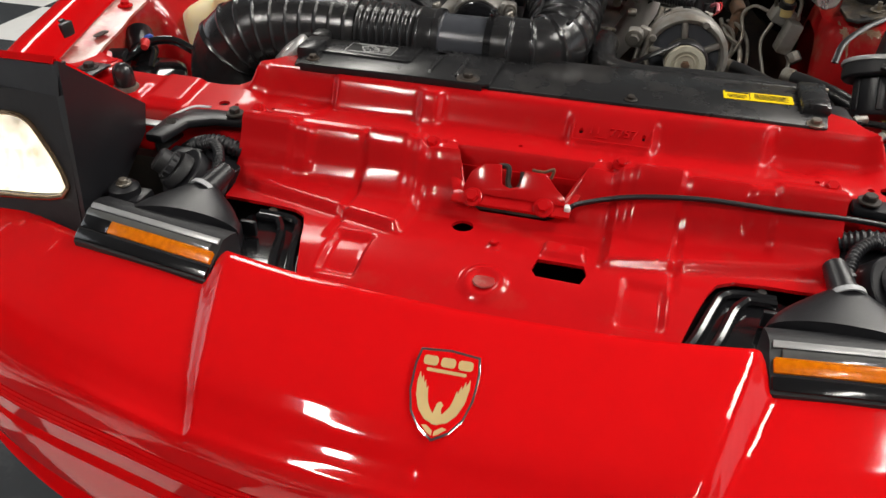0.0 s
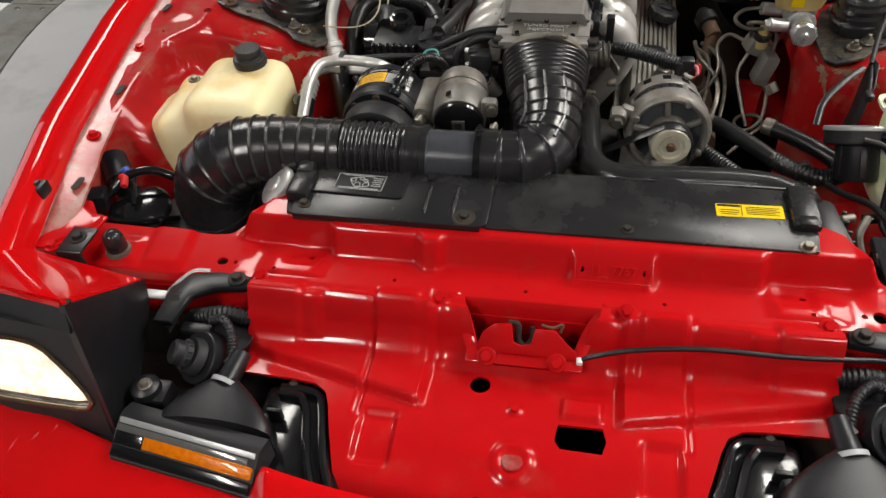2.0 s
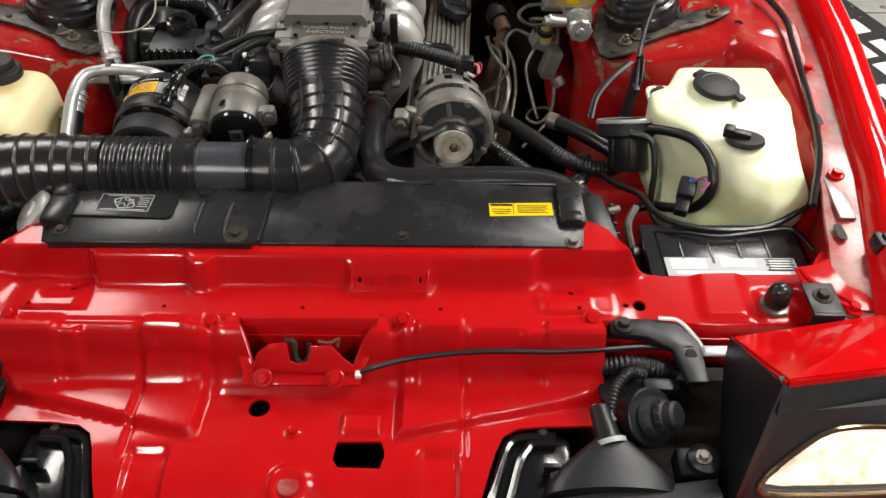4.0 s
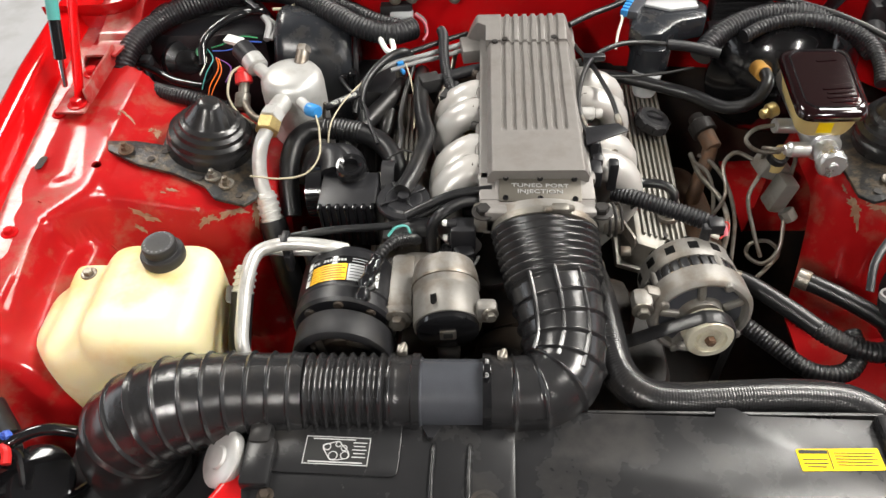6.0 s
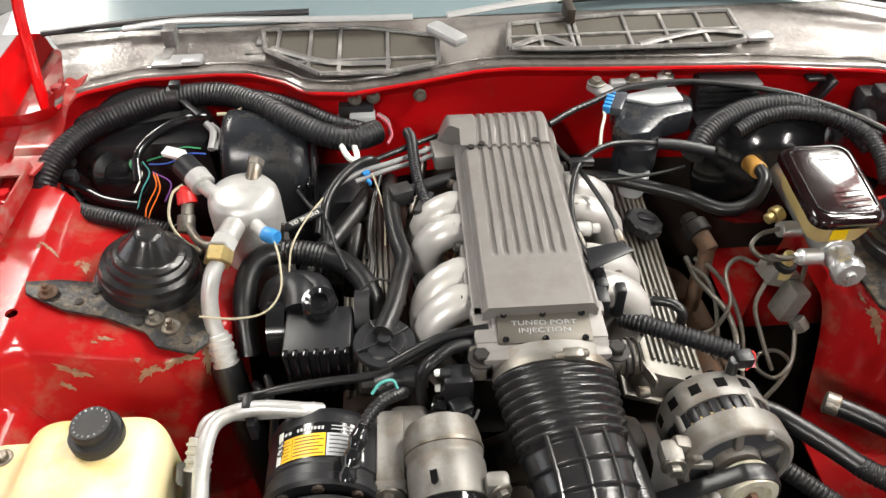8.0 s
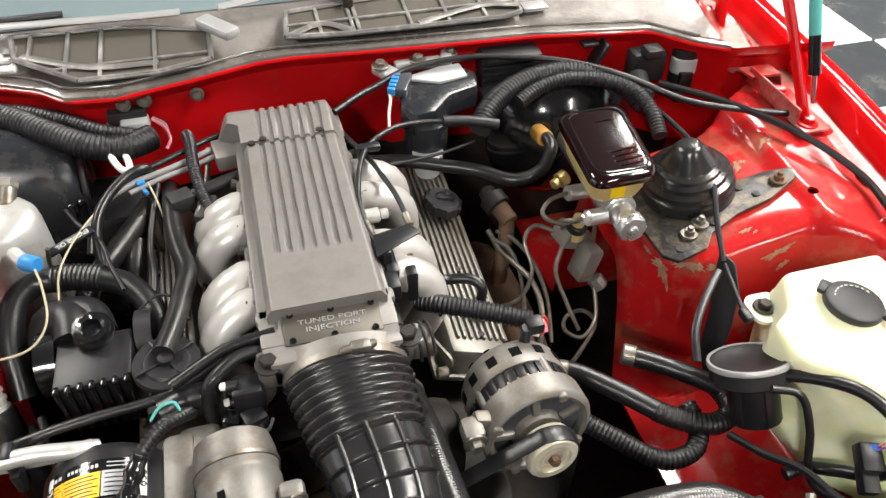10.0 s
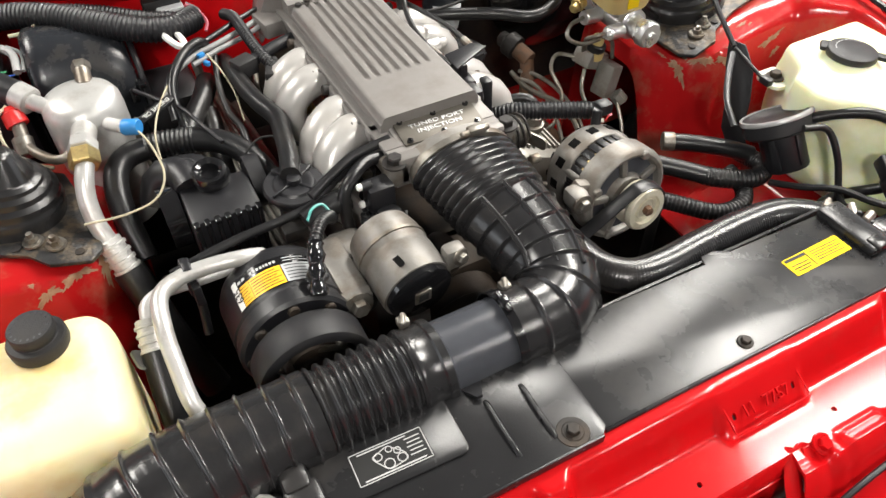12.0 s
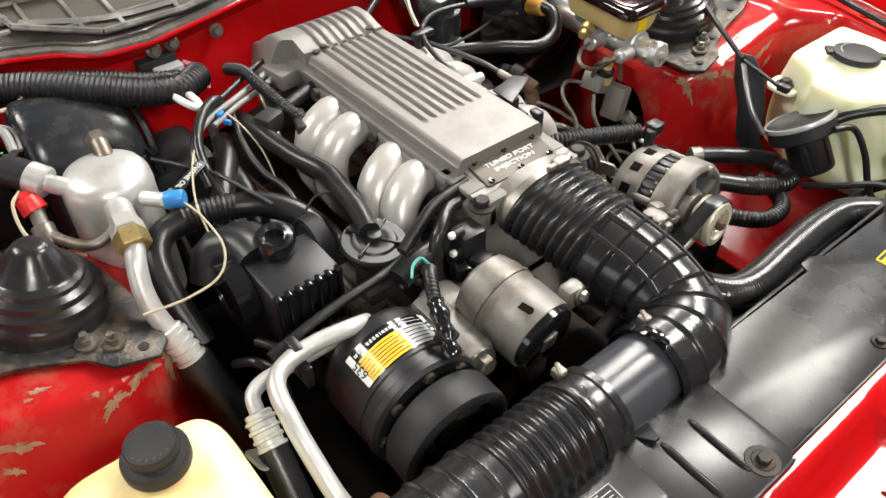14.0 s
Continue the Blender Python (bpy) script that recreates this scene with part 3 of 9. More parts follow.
for s in (-1, 1):
    bm = pressing(0.425, 0.815, 0.05, 1.05, 0.0065, apron_height, holes=[circle(0.70, 0.60, 0.008)])
    bmesh.ops.scale(bm, vec=(s, 1, 1), verts=bm.verts)
    w = thing("inner_wing", (s * 0.6, 0.5, 0.4), "dusty red inner wing panel with a raised strut tower", "inner wing", "inner wings")
    part("pressing", bm, REDD, w)
    seam = [(s * 0.76, 0.52, 0.003 + apron_height(0.76, 0.52)), (s * 0.68, 0.515, 0.003 + apron_height(0.68, 0.515)), (s * 0.62, 0.512, 0.002 + apron_height(0.62, 0.512))]
    part("seam_sealer", tube(seam, 0.002, 6), REDD, w, "cracked bead of red seam sealer")


PEEL = mat("bare_tan_primer", (0.25, 0.125, 0.07), 0.6, 0, 0.35, 60, 0.3, dirt=(0.36, 0.25, 0.16), dirt_amount=0.4, dirt_scale=45)


def peeled_patch(s, x, y, rx, ry, turn, seed, parent):
    """A ragged patch of lost paint that follows the inner wing."""
    rng = random.Random(seed)
    ph = [rng.uniform(0, 6.28) for _ in range(4)]
    bm = bmesh.new()
    rings = []
    for f in (0.35, 0.7, 1.0):
        ring = []
        for k in range(28):
            a = 2 * math.pi * k / 28
            w = f * (1 + 0.30 * math.sin(2 * a + ph[0]) + 0.25 * math.sin(5 * a + ph[1]) + 0.25 * math.sin(11 * a + ph[2]))
            u, v = rx * w * math.cos(a), ry * w * math.sin(a)
            px, py = x + u * math.cos(turn) - v * math.sin(turn), y + u * math.sin(turn) + v * math.cos(turn)
            ring.append(bm.verts.new((s * px, py, apron_height(px, py) + 0.0012 - 0.0006 * f)))
        rings.append(ring)
    bm.faces.new(rings[0])
    for a, b in zip(rings, rings[1:]):
        for k in range(28):
            bm.faces.new((a[k], a[(k + 1) % 28], b[(k + 1) % 28], b[k]))
    part("peeled_patch", bm, PEEL, parent, "patch of peeled paint down to tan primer")


for s in (-1, 1):
    wing = bpy.data.objects["inner_wing" if s < 0 else "inner_wing.001"]
    for k, (x, y, rx, ry, turn) in enumerate(((0.492, 0.562, 0.030, 0.005, -0.5), (0.462, 0.580, 0.024, 0.006, -1.0), (0.530, 0.548, 0.022, 0.004, -0.2), (0.585, 0.578, 0.016, 0.005, 0.2), (0.575, 0.760, 0.040, 0.007, 0.4),
                                             (0.640, 0.700, 0.020, 0.010, 0.9), (0.625, 0.545, 0.030, 0.003, 0.0), (0.690, 0.720, 0.022, 0.006, 0.6), (0.452, 0.610, 0.014, 0.004, -1.4))):
        peeled_patch(s, x, y, rx * 0.55, ry * 0.5, turn, 40 + 3 * k + s, wing)
        peeled_patch(s, x + 0.012, y + 0.006 * (k % 3 - 1), rx * 0.2, ry * 0.4, turn, 90 + 3 * k + s, wing)


def strut_mount(s):
    t = thing("strut_mount", (s * 0.52, 0.69, 0.79), "weathered steel strut mount plate on the red tower", "strut mount", "strut mounts")
    out = [(0.700, 0.654), (0.692, 0.632), (0.64, 0.610), (0.585, 0.603), (0.535, 0.585), (0.515, 0.562), (0.470, 0.556), (0.455, 0.575), (0.452, 0.640),
           (0.475, 0.745), (0.52, 0.765), (0.565, 0.73), (0.60, 0.665), (0.66, 0.664)]
    bm = slab([(s * x, y) for x, y in out][::s], 0, 0.006, bevel=0.0015)
    for v in bm.verts:
        v.co.z += 0.787 + 0.22 * (abs(v.co.x) - 0.50)
    part("plate", bm, MOUNTM, t)
    for x, y in ((0.665, 0.636), (0.526, 0.606), (0.503, 0.594), (0.50, 0.74)):
        z = 0.795 + 0.22 * (x - 0.5)
        part("nut", mb(lathe([(0, 0), (0.013, 0), (0.012, 0.0025), (0, 0.003)], pose(s * x, y, z), 18), lathe([(0, 0.003), (0.0078, 0.003), (0.0072, 0.009), (0, 0.009)], pose(s * x, y, z), 6),
                       lathe([(0, 0.01), (0.004, 0.008), (0.004, 0.015), (0, 0.016)], pose(s * x, y, z), 10)), RUST if x > 0.6 else STEEL, t, "dull zinc nut")
    for x, y in ((0.625, 0.626), (0.61, 0.648), (0.545, 0.60), (0.48, 0.575)):
        part("plate_hole", lathe([(0, 0), (0.006, 0), (0.006, 0.0012), (0, 0.0012)], pose(s * x, y, 0.7935 + 0.22 * (x - 0.5)), 12), DARK, t)
    c = thing("strut_cover", (s * 0.549, 0.683, 0.8), "black ribbed rubber cone over the strut top", "strut cover", "strut covers")
    prof = [(0, 0), (0.064, 0), (0.0665, 0.004), (0.065, 0.026), (0.062, 0.031), (0.061, 0.040), (0.054, 0.044), (0.0525, 0.051), (0.046, 0.055), (0.0445, 0.060),
            (0.037, 0.064), (0.034, 0.069), (0.022, 0.088), (0.017, 0.095), (0.012, 0.098), (0.0, 0.099)]
    fine = []
    for (a, b), (a2, b2) in zip(prof, prof[1:]):
        fine += [(a + (a2 - a) * k / 3, b + (b2 - b) * k / 3) for k in range(3)]
    part("base_ring", lathe([(0.060, -0.004), (0.070, -0.004), (0.0715, 0.0), (0.070, 0.005), (0.060, 0.006)], pose(s * 0.549, 0.683, 0.797, 0, -s * 13, 0) @ Matrix.Diagonal((1.05, 1.05, 0.97, 1)), 40), HOSE, c)
    part("cone", lathe(fine + [(0, 0.099)], pose(s * 0.549, 0.683, 0.797, 0, -s * 13, 0) @ Matrix.Diagonal((1.05, 1.05, 0.97, 1)), 48), RUB, c)


strut_mount(-1)
strut_mount(1)

# radiator support: pressed crossmember with a raised middle


def support_height(x, y):
    base = 0.756
    mid = 0.005
    a = abs(x - mid)
    y0, y1 = 0.022, 0.054
    if 0.045 < x < 0.165:
        k = ss(0.045, 0.055, x) * (1 - ss(0.155, 0.165, x))
        y0, y1 = y0 - 0.016 * k, y1 + 0.004 * k
    k = ss(-0.165, -0.150, x) * (1 - ss(-0.135, -0.120, x))
    y0, y1 = y0 - 0.012 * k, y1 - 0.014 * k
    k = ss(0.285, 0.30, a)
    y0, y1 = y0 + 0.018 * k, y1 + 0.010 * k
    up = ss(y0, y1, y)
    end = 1 - ss(0.405 - 0.5 * (y - 0.08), 0.425 - 0.5 * (y - 0.08), a)
    h = base + 0.040 * up * end
    h += 0.006 * ss(0.29, 0.31, a) * (1 - ss(0.36, 0.40, a)) * (1 - ss(0.01, 0.03, y)) * ss(-0.022, -0.012, y)
    h -= 0.004 * ss(0.300, 0.315, a) * (1 - ss(0.345, 0.36, a)) * ss(0.0, 0.01, y) * (1 - ss(0.03, 0.045, y))
    # outer ledges rise to the rear and carry pads
    h += 0.14 * y * ss(0.400, 0.430, a)
    h += 0.005 * ss(0.50, 0.515, a) * (1 - ss(0.56, 0.575, a)) * ss(-0.024, -0.012, y)
    h += 0.003 * ss(0.575, 0.59, a) * (1 - ss(0.64, 0.65, a)) * ss(-0.02, -0.01, y) * (1 - ss(0.02, 0.03, y))
    h += 0.012 * ss(0.66, 0.72, a)
    h -= 0.030 * ss(-0.024, -0.036, y) ** 2
    return h


edge = [(-0.735, -0.036), (0.735, -0.036), (0.735, 0.075), (0.69, 0.085), (0.665, 0.052), (0.47, 0.046), (0.445, 0.05), (0.405, 0.10), (0.37, 0.12),
        (-0.37, 0.12), (-0.405, 0.10), (-0.445, 0.05), (-0.47, 0.046), (-0.665, 0.052), (-0.69, 0.085), (-0.735, 0.075)]
sup_holes = [circle(-0.443, 0.0, 0.0085, 16, 0.0065), circle(0.432, 0.0, 0.0085, 16), circle(0.414, 0.0, 0.0042, 12), circle(-0.423, 0.0, 0.0035, 12),
             circle(-0.186, -0.008, 0.0032, 10), circle(-0.006, -0.008, 0.0032, 10), circle(0.173, -0.009, 0.0032, 10), circle(0.352, -0.009, 0.0035, 10),
             circle(-0.36, -0.009, 0.0035, 10), circle(-0.315, 0.022, 0.0045, 10), circle(0.345, 0.022, 0.0045, 10), circle(0.066, 0.028, 0.003, 10), circle(0.146, 0.028, 0.003, 10)]
sup = thing("radiator_support", (0, 0.03, 0.7), "glossy red pressed steel radiator support crossmember", "crossmember")
part("pressing", pressing(-0.735, 0.735, -0.036, 0.12, 0.0036, support_height, sup_holes, edge), REDU, sup)
part("front_web", box((0, -0.034, 0.690), (1.46, 0.003, 0.085), 0.001), REDU, sup)
words("stamping", "11  7757", 0.017, pose(0.106, 0.026, 0.7745, 30, 0, 0), REDU, sup, 0.0012, 1.05)
part("stamp_rule", box((0.092, 0.017, 0.7695), (0.016, 0.0012, 0.002), 0.0004, (28, 0, 0)), REDU, sup)
part("stamp_frame", mb(*[box((0.106 + dx, 0.026 + dy, 0.775 + dy * 0.5), (lx, ly, 0.0015), 0.0005, (27, 0, 0)) for dx, dy, lx, ly in
                        ((0, 0.016, 0.10, 0.002), (0, -0.015, 0.10, 0.002), (-0.05, 0, 0.002, 0.03), (0.05, 0, 0.002, 0.03))]), REDU, sup)
for s in (-1, 1):
    part("gusset", slab([(s * 0.745, -0.03), (s * 0.69, -0.025), (s * 0.642, 0.020), (s * 0.640, 0.047), (s * 0.670, 0.053), (s * 0.698, 0.069), (s * 0.728, 0.106), (s * 0.748, 0.14)][::s], 0.778, 0.782, bevel=0.0015), REDU, sup, "triangular red corner gusset")
    part("gusset_rib", tube([(s * 0.70, -0.02, 0.783), (s * 0.655, 0.020, 0.783), (s * 0.646, 0.042, 0.783)], 0.003, 8), REDU, sup)
    b = thing("hood_bumper", (s * 0.606, 0, 0.757), "black rubber hood bump stop on a threaded foot", "bump stop", "hood bump stops")
    part("foot", lathe([(0, 0), (0.019, 0), (0.018, 0.005), (0.012, 0.007), (0, 0.007)], pose(s * 0.606, 0, 0.758), 20), STEEL, b)
    part("dome", lathe([(0, 0.006), (0.0145, 0.006), (0.0155, 0.010), (0.0150, 0.026), (0.0125, 0.034), (0.007, 0.039), (0, 0.040)], pose(s * 0.606, 0, 0.758), 24), RUB, b)
    c = thing("hood_bracket", (s * 0.66, -0.015, 0.74), "folded black steel bracket bolted over the crossmember", "bracket", "corner brackets")
    part("strap", mb(box((s * 0.656, -0.010, 0.7855), (0.040, 0.050, 0.004), 0.0015), box((s * 0.656, -0.037, 0.769), (0.040, 0.005, 0.036), 0.0015),
                     box((s * 0.656, -0.054, 0.751), (0.048, 0.040, 0.004), 0.0015)), BLK, c)
    bolt("bracket_bolt", (s * 0.656, -0.008, 0.7875), 0.008, c, DARK)

# radiator top panel


def mirror_poly(p, s):
    return [(s * x, y) for x, y in p][::s]


cover = thing("radiator_cover", (0, 0.13, 0.78), "black plastic radiator top cover with a bolted flap", "cover")
bm = slab([(-0.36, 0.068), (0.362, 0.066), (0.366, 0.10), (0.352, 0.185), (0.20, 0.190), (0.185, 0.20), (0.165, 0.20), (0.16, 0.188), (-0.36, 0.20), (-0.385, 0.16)], 0.793, 0.799, bevel=0.0015)
part("panel", bm, SHIELD, cover)
bm = slab([(-0.352, 0.062), (-0.078, 0.060), (-0.068, 0.068), (-0.066, 0.185), (-0.335, 0.205), (-0.352, 0.18), (-0.357, 0.14)], 0.7995, 0.804, bevel=0.0015)
part("flap", bm, SHIELD, cover, "overlapping black access flap")
part("front_lip", mb(box((0.145, 0.0655, 0.795), (0.43, 0.003, 0.010), 0.001), box((-0.212, 0.0595, 0.800), (0.27, 0.003, 0.012), 0.001)), SHIELD, cover)
part("corner_block", mb(box((-0.350, 0.118, 0.806), (0.034, 0.058, 0.022), 0.006), box((-0.352, 0.152, 0.806), (0.026, 0.03, 0.03), 0.006)), SHIELD, cover)
part("raised_corner", mb(box((0.352, 0.145, 0.803), (0.036, 0.085, 0.014), 0.005), box((0.352, 0.112, 0.803), (0.024, 0.02, 0.020), 0.004)), SHIELD, cover)
for x in (-0.1575, -0.117):
    part("rib", tube([(x, 0.146, 0.8025), (x, 0.138, 0.8050), (x - 0.001, 0.112, 0.8052), (x - 0.001, 0.088, 0.8050), (x - 0.001, 0.079, 0.8025)], 0.0030, 10), SHIELD, cover)
part("rear_skirt", mb(box((-0.01, 0.194, 0.775), (0.72, 0.004, 0.044), 0.001)), SHIELD, cover)
bolt("cover_bolt", (-0.101, 0.077, 0.804), 0.007, cover, DARK)
part("bolt_washer", lathe([(0.0, 0), (0.017, 0), (0.016, 0.0015), (0, 0.0015)], pose(-0.101, 0.077, 0.8035), 24), DARK, cover)
bolt("cover_bolt", (0.121, 0.081, 0.799), 0.0055, cover, DARK)
bolt("cover_bolt", (0.348, 0.072, 0.799), 0.007, cover, STEEL)
bolt("cover_bolt", (-0.336, 0.082, 0.804), 0.006, cover, DARK)
lab = part("caution_label", slab(rrect(0.088, 0.026, 0.002), 0, 0.0006, pose(0.283, 0.136, 0.7992, 0, 0, 1.5)), YEL, cover, "yellow printed caution label")
part("label_print", mb(*[box((x, y, 0.8003), (w, h, 0.0004), 0) for x, y, w, h in ((0.256, 0.1445, 0.030, 0.004), (0.256, 0.1355, 0.026, 0.001), (0.256, 0.131, 0.026, 0.001), (0.256, 0.127, 0.02, 0.001), (0.2725, 0.136, 0.0008, 0.022),
     (0.300, 0.1435, 0.044, 0.0008), (0.298, 0.140, 0.040, 0.0008), (0.300, 0.1365, 0.044, 0.0008), (0.297, 0.133, 0.038, 0.0008), (0.300, 0.1295, 0.042, 0.0008))]), INK, lab)
part("label_plate", slab(rrect(0.150, 0.072, 0.009), 0, 0.0042, pose(-0.269, 0.143, 0.8028, 0, 0, -2), 0.0012), SHIELD, cover, "raised black plate")
DEC = pose(-0.265, 0.1345, 0.8070, 0, 0, -2) @ Matrix.Scale(0.87, 4)
dec = part("belt_diagram", slab(rrect(0.086, 0.040, 0.002), 0, 0.0004, DEC), INK, cover, "dark printed belt routing label")
for w, h, x, y in ((0.084, 0.0010, 0, 0.0190), (0.084, 0.0010, 0, -0.0190), (0.0010, 0.038, -0.0415, 0), (0.0010, 0.038, 0.0415, 0)):
    part("print_rule", move(box((x, y, 0.0006), (w, h, 0.0004), 0), DEC), WPRINT, dec)
for x, y, r in ((-0.013, 0.005, 0.0050), (0.001, 0.009, 0.0040), (-0.004, -0.007, 0.0062), (0.011, -0.006, 0.0056), (0.009, 0.004, 0.0042)):
    part("pulley_ring", lathe([(r - 0.0011, 0.0004), (r, 0.0004), (r, 0.0008), (r - 0.0011, 0.0008)], DEC @ Matrix.Translation((x, y, 0)), 20), WPRINT, dec)
part("belt_print", tube([DEC @ Vector((x, y, 0.0006)) for x, y in ((-0.018, 0.007), (-0.010, 0.010), (0.001, 0.013), (0.006, 0.008), (0.015, -0.001), (0.016, -0.009), (0.006, -0.012), (-0.006, -0.013), (-0.012, -0.006), (-0.018, 0.003), (-0.018, 0.007))], 0.0006, 6, n=3), WPRINT, dec)
for k in range(5):
    part("print_line", move(box((0.029, 0.012 - 0.005 * k, 0.0006), (0.018 - 0.003 * (k % 2), 0.0012, 0.0004), 0), DEC), WPRINT, dec)
part("print_line", move(box((0.0, -0.0160, 0.0006), (0.070, 0.0016, 0.0004), 0), DEC), WPRINT, dec)
part("print_line", move(box((-0.005, 0.0160, 0.0006), (0.056, 0.0014, 0.0004), 0), DEC), WPRINT, dec)
rt = thing("radiator_end_tank", (0.39, 0.14, 0.74), "black plastic radiator end tank with a hose neck", "radiator tank")
part("tank", mb(box((0.392, 0.150, 0.742), (0.05, 0.11, 0.07), 0.014, (0, 0, 8)), cyl((0.378, 0.19, 0.76), (0.372, 0.215, 0.763), 0.020)), BLK, rt)
part("drain", cyl((0.412, 0.165, 0.77), (0.43, 0.17, 0.772), 0.006), STEEL, rt)
part("tank_ribs", mb(*[box((0.419, 0.12 + 0.02 * k, 0.745), (0.006, 0.004, 0.055), 0.001) for k in range(4)]), BLK, rt)
single("radiator_core", box((0, 0.10, 0.55), (0.74, 0.05, 0.38), 0.002), DARK, "dark finned radiator core behind the crossmember", "radiator")
fan = single("fan_shroud", mb(box((0.0, 0.205, 0.68), (0.70, 0.02, 0.16), 0.004), box((-0.17, 0.215, 0.745), (0.1, 0.03, 0.03), 0.004), box((0.16, 0.215, 0.742), (0.05, 0.03, 0.03), 0.004)), BLKM, "black plastic fan shroud behind the radiator", "fan shroud")

# front closing panel between the headlamps


def pan_height(x, y):
    top = 0.753
    a = abs(x)
    floor_z = 0.693 - 0.03 * ss(-0.20, -0.32, y) + 0.006 * ss(-0.11, -0.18, y)
    h = floor_z + (top - floor_z) * (1 - ss(-0.034, -0.100, y)) if y > -0.10 else floor_z
    # shelf under the top flange
    h += 0.012 * ss(-0.075, -0.060, y) * (1 - ss(-0.052, -0.040, y))
    upper = ss(-0.110, -0.085, y) * ss(-0.030, -0.042, y)
    # raised fields beside the latch, parted by narrow creases
    h += 0.006 * ss(0.138, 0.148, a) * (1 - ss(0.196, 0.204, a)) * upper
    h += 0.007 * ss(0.300, 0.310, a) * upper
    h -= 0.0035 * ss(0.0065, 0.002, abs(a - 0.203)) * ss(-0.200, -0.180, y) * ss(-0.034, -0.045, y)
    # shoulders that slant outwards, with a shelf below the flange
    line = -0.160 + 0.24 * (a - 0.122)
    h += 0.014 * ss(0.116, 0.130, a) * ss(line - 0.012, line + 0.002, y)
    h += 0.010 * ss(0.270, 0.285, a) * ss(-0.088, -0.078, y) * ss(-0.05, -0.06, y)
    # pockets below the shoulders
    h -= 0.008 * ss(0.146, 0.154, a) * (1 - ss(0.190, 0.200, a)) * ss(-0.252, -0.240, y) * (1 - ss(-0.188, -0.174, y))
    # bosses
    d = math.hypot(x, y + 0.226)
    h += 0.005 * (1 - ss(0.020, 0.030, d)) - 0.003 * (1 - ss(0.012, 0.018, d))
    d = math.hypot(x + 0.004, y + 0.156)
    h += 0.003 * (1 - ss(0.006, 0.010, d))
    h += 0.008 * ss(0.050, 0.056, x) * (1 - ss(0.100, 0.106, x)) * ss(-0.165, -0.155, y) * (1 - ss(-0.135, -0.125, y))
    h += 0.006 * (1 - ss(0.10, 0.13, a)) * ss(-0.105, -0.095, y)
    return h


pan_edge = [(-0.375, -0.026), (0.375, -0.026), (0.380, -0.10), (0.372, -0.142), (0.30, -0.144), (0.268, -0.148), (0.250, -0.160), (0.240, -0.182), (0.214, -0.262), (0.190, -0.296), (0.165, -0.325),
            (-0.165, -0.325), (-0.190, -0.296), (-0.214, -0.262), (-0.240, -0.182), (-0.250, -0.160), (-0.268, -0.148), (-0.30, -0.144), (-0.372, -0.142), (-0.380, -0.10)]
latch_gap = [(-0.088, -0.010), (0.098, -0.010), (0.092, -0.040), (0.070, -0.082), (0.045, -0.092), (-0.038, -0.092), (-0.062, -0.080), (-0.082, -0.040)]
pan_holes = [circle(-0.053, -0.120, 0.0135), [(0.050, -0.169), (0.104, -0.168), (0.109, -0.186), (0.104, -0.204), (0.054, -0.203), (0.047, -0.192)],
             circle(-0.037, -0.273, 0.005, 12), latch_gap]
pan = thing("header_panel", (0, -0.15, 0.65), "glossy red pressed closing panel between the headlamps", "body panel")
part("pressing", pressing(-0.38, 0.38, -0.325, -0.026, 0.0034, pan_height, pan_holes, pan_edge), REDU, pan)
for x, y in ((-0.368, -0.036), (-0.118, -0.034), (0.125, -0.034), (0.362, -0.036)):
    bolt("panel_bolt", (x, y, pan_height(x, y) + 0.001), 0.007, pan, REDU, up=(0, -0.5, 1))
part("boss_plate", lathe([(0, 0), (0.013, 0), (0.012, 0.0015), (0, 0.002)], pose(0, -0.226, pan_height(0, -0.226)), 20), WORN_GLINT, pan, "worn boss centre")
part("panel_rivet", lathe([(0, 0), (0.006, 0), (0.005, 0.003), (0, 0.004)], pose(-0.004, -0.156, 0.702), 12), REDU, pan)
# flat black slabs paint the shade of the scoops under the flange
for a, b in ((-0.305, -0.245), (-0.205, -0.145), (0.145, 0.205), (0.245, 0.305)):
    part("flange_slot_shade", slab([(a, -0.030), (b, -0.030), (b - 0.006, -0.0345), ((a + b) / 2, -0.0375), (a + 0.006, -0.0345)], 0.7515, 0.7555), VOID, pan, "flat black patch for the shade in a flange scoop")
# dark bay below
single("front_crossbeam", mb(box((0, -0.20, 0.56), (1.2, 0.3, 0.02), 0), box((0, -0.06, 0.62), (1.3, 0.02, 0.14), 0)), DARK, "dark crossbeam below the closing panel", "beam")

lt = thing("hood_latch", (0, -0.085, 0.70), "red painted hood latch plate with a worn steel catch", "hood latch")
part("latch_plate", slab([(-0.062, 0.0), (-0.055, 0.020), (-0.040, 0.032), (-0.018, 0.034), (-0.014, 0.010), (-0.004, 0.006), (0.008, 0.010), (0.012, 0.030), (0.038, 0.030), (0.055, 0.012), (0.066, 0.004), (0.066, -0.006), (-0.062, -0.006)],
                          0, 0.004, pose(0.0, -0.083, 0.728, 58, 0, 0), 0.001), REDU, lt)
part("latch_frame", mb(box((0.0, -0.091, 0.718), (0.15, 0.020, 0.006), 0.002, (20, 0, 0)), *[tube([(-0.098 if q < 0 else 0.102, -0.022, 0.757), (q * 0.082, -0.05, 0.738), (q * 0.066, -0.085, 0.720), (q * 0.05, -0.095, 0.717)], 0.0055, 8, flat=lambda u: (1.6, 0.5)) for q in (-1, 1)]), REDU, lt)
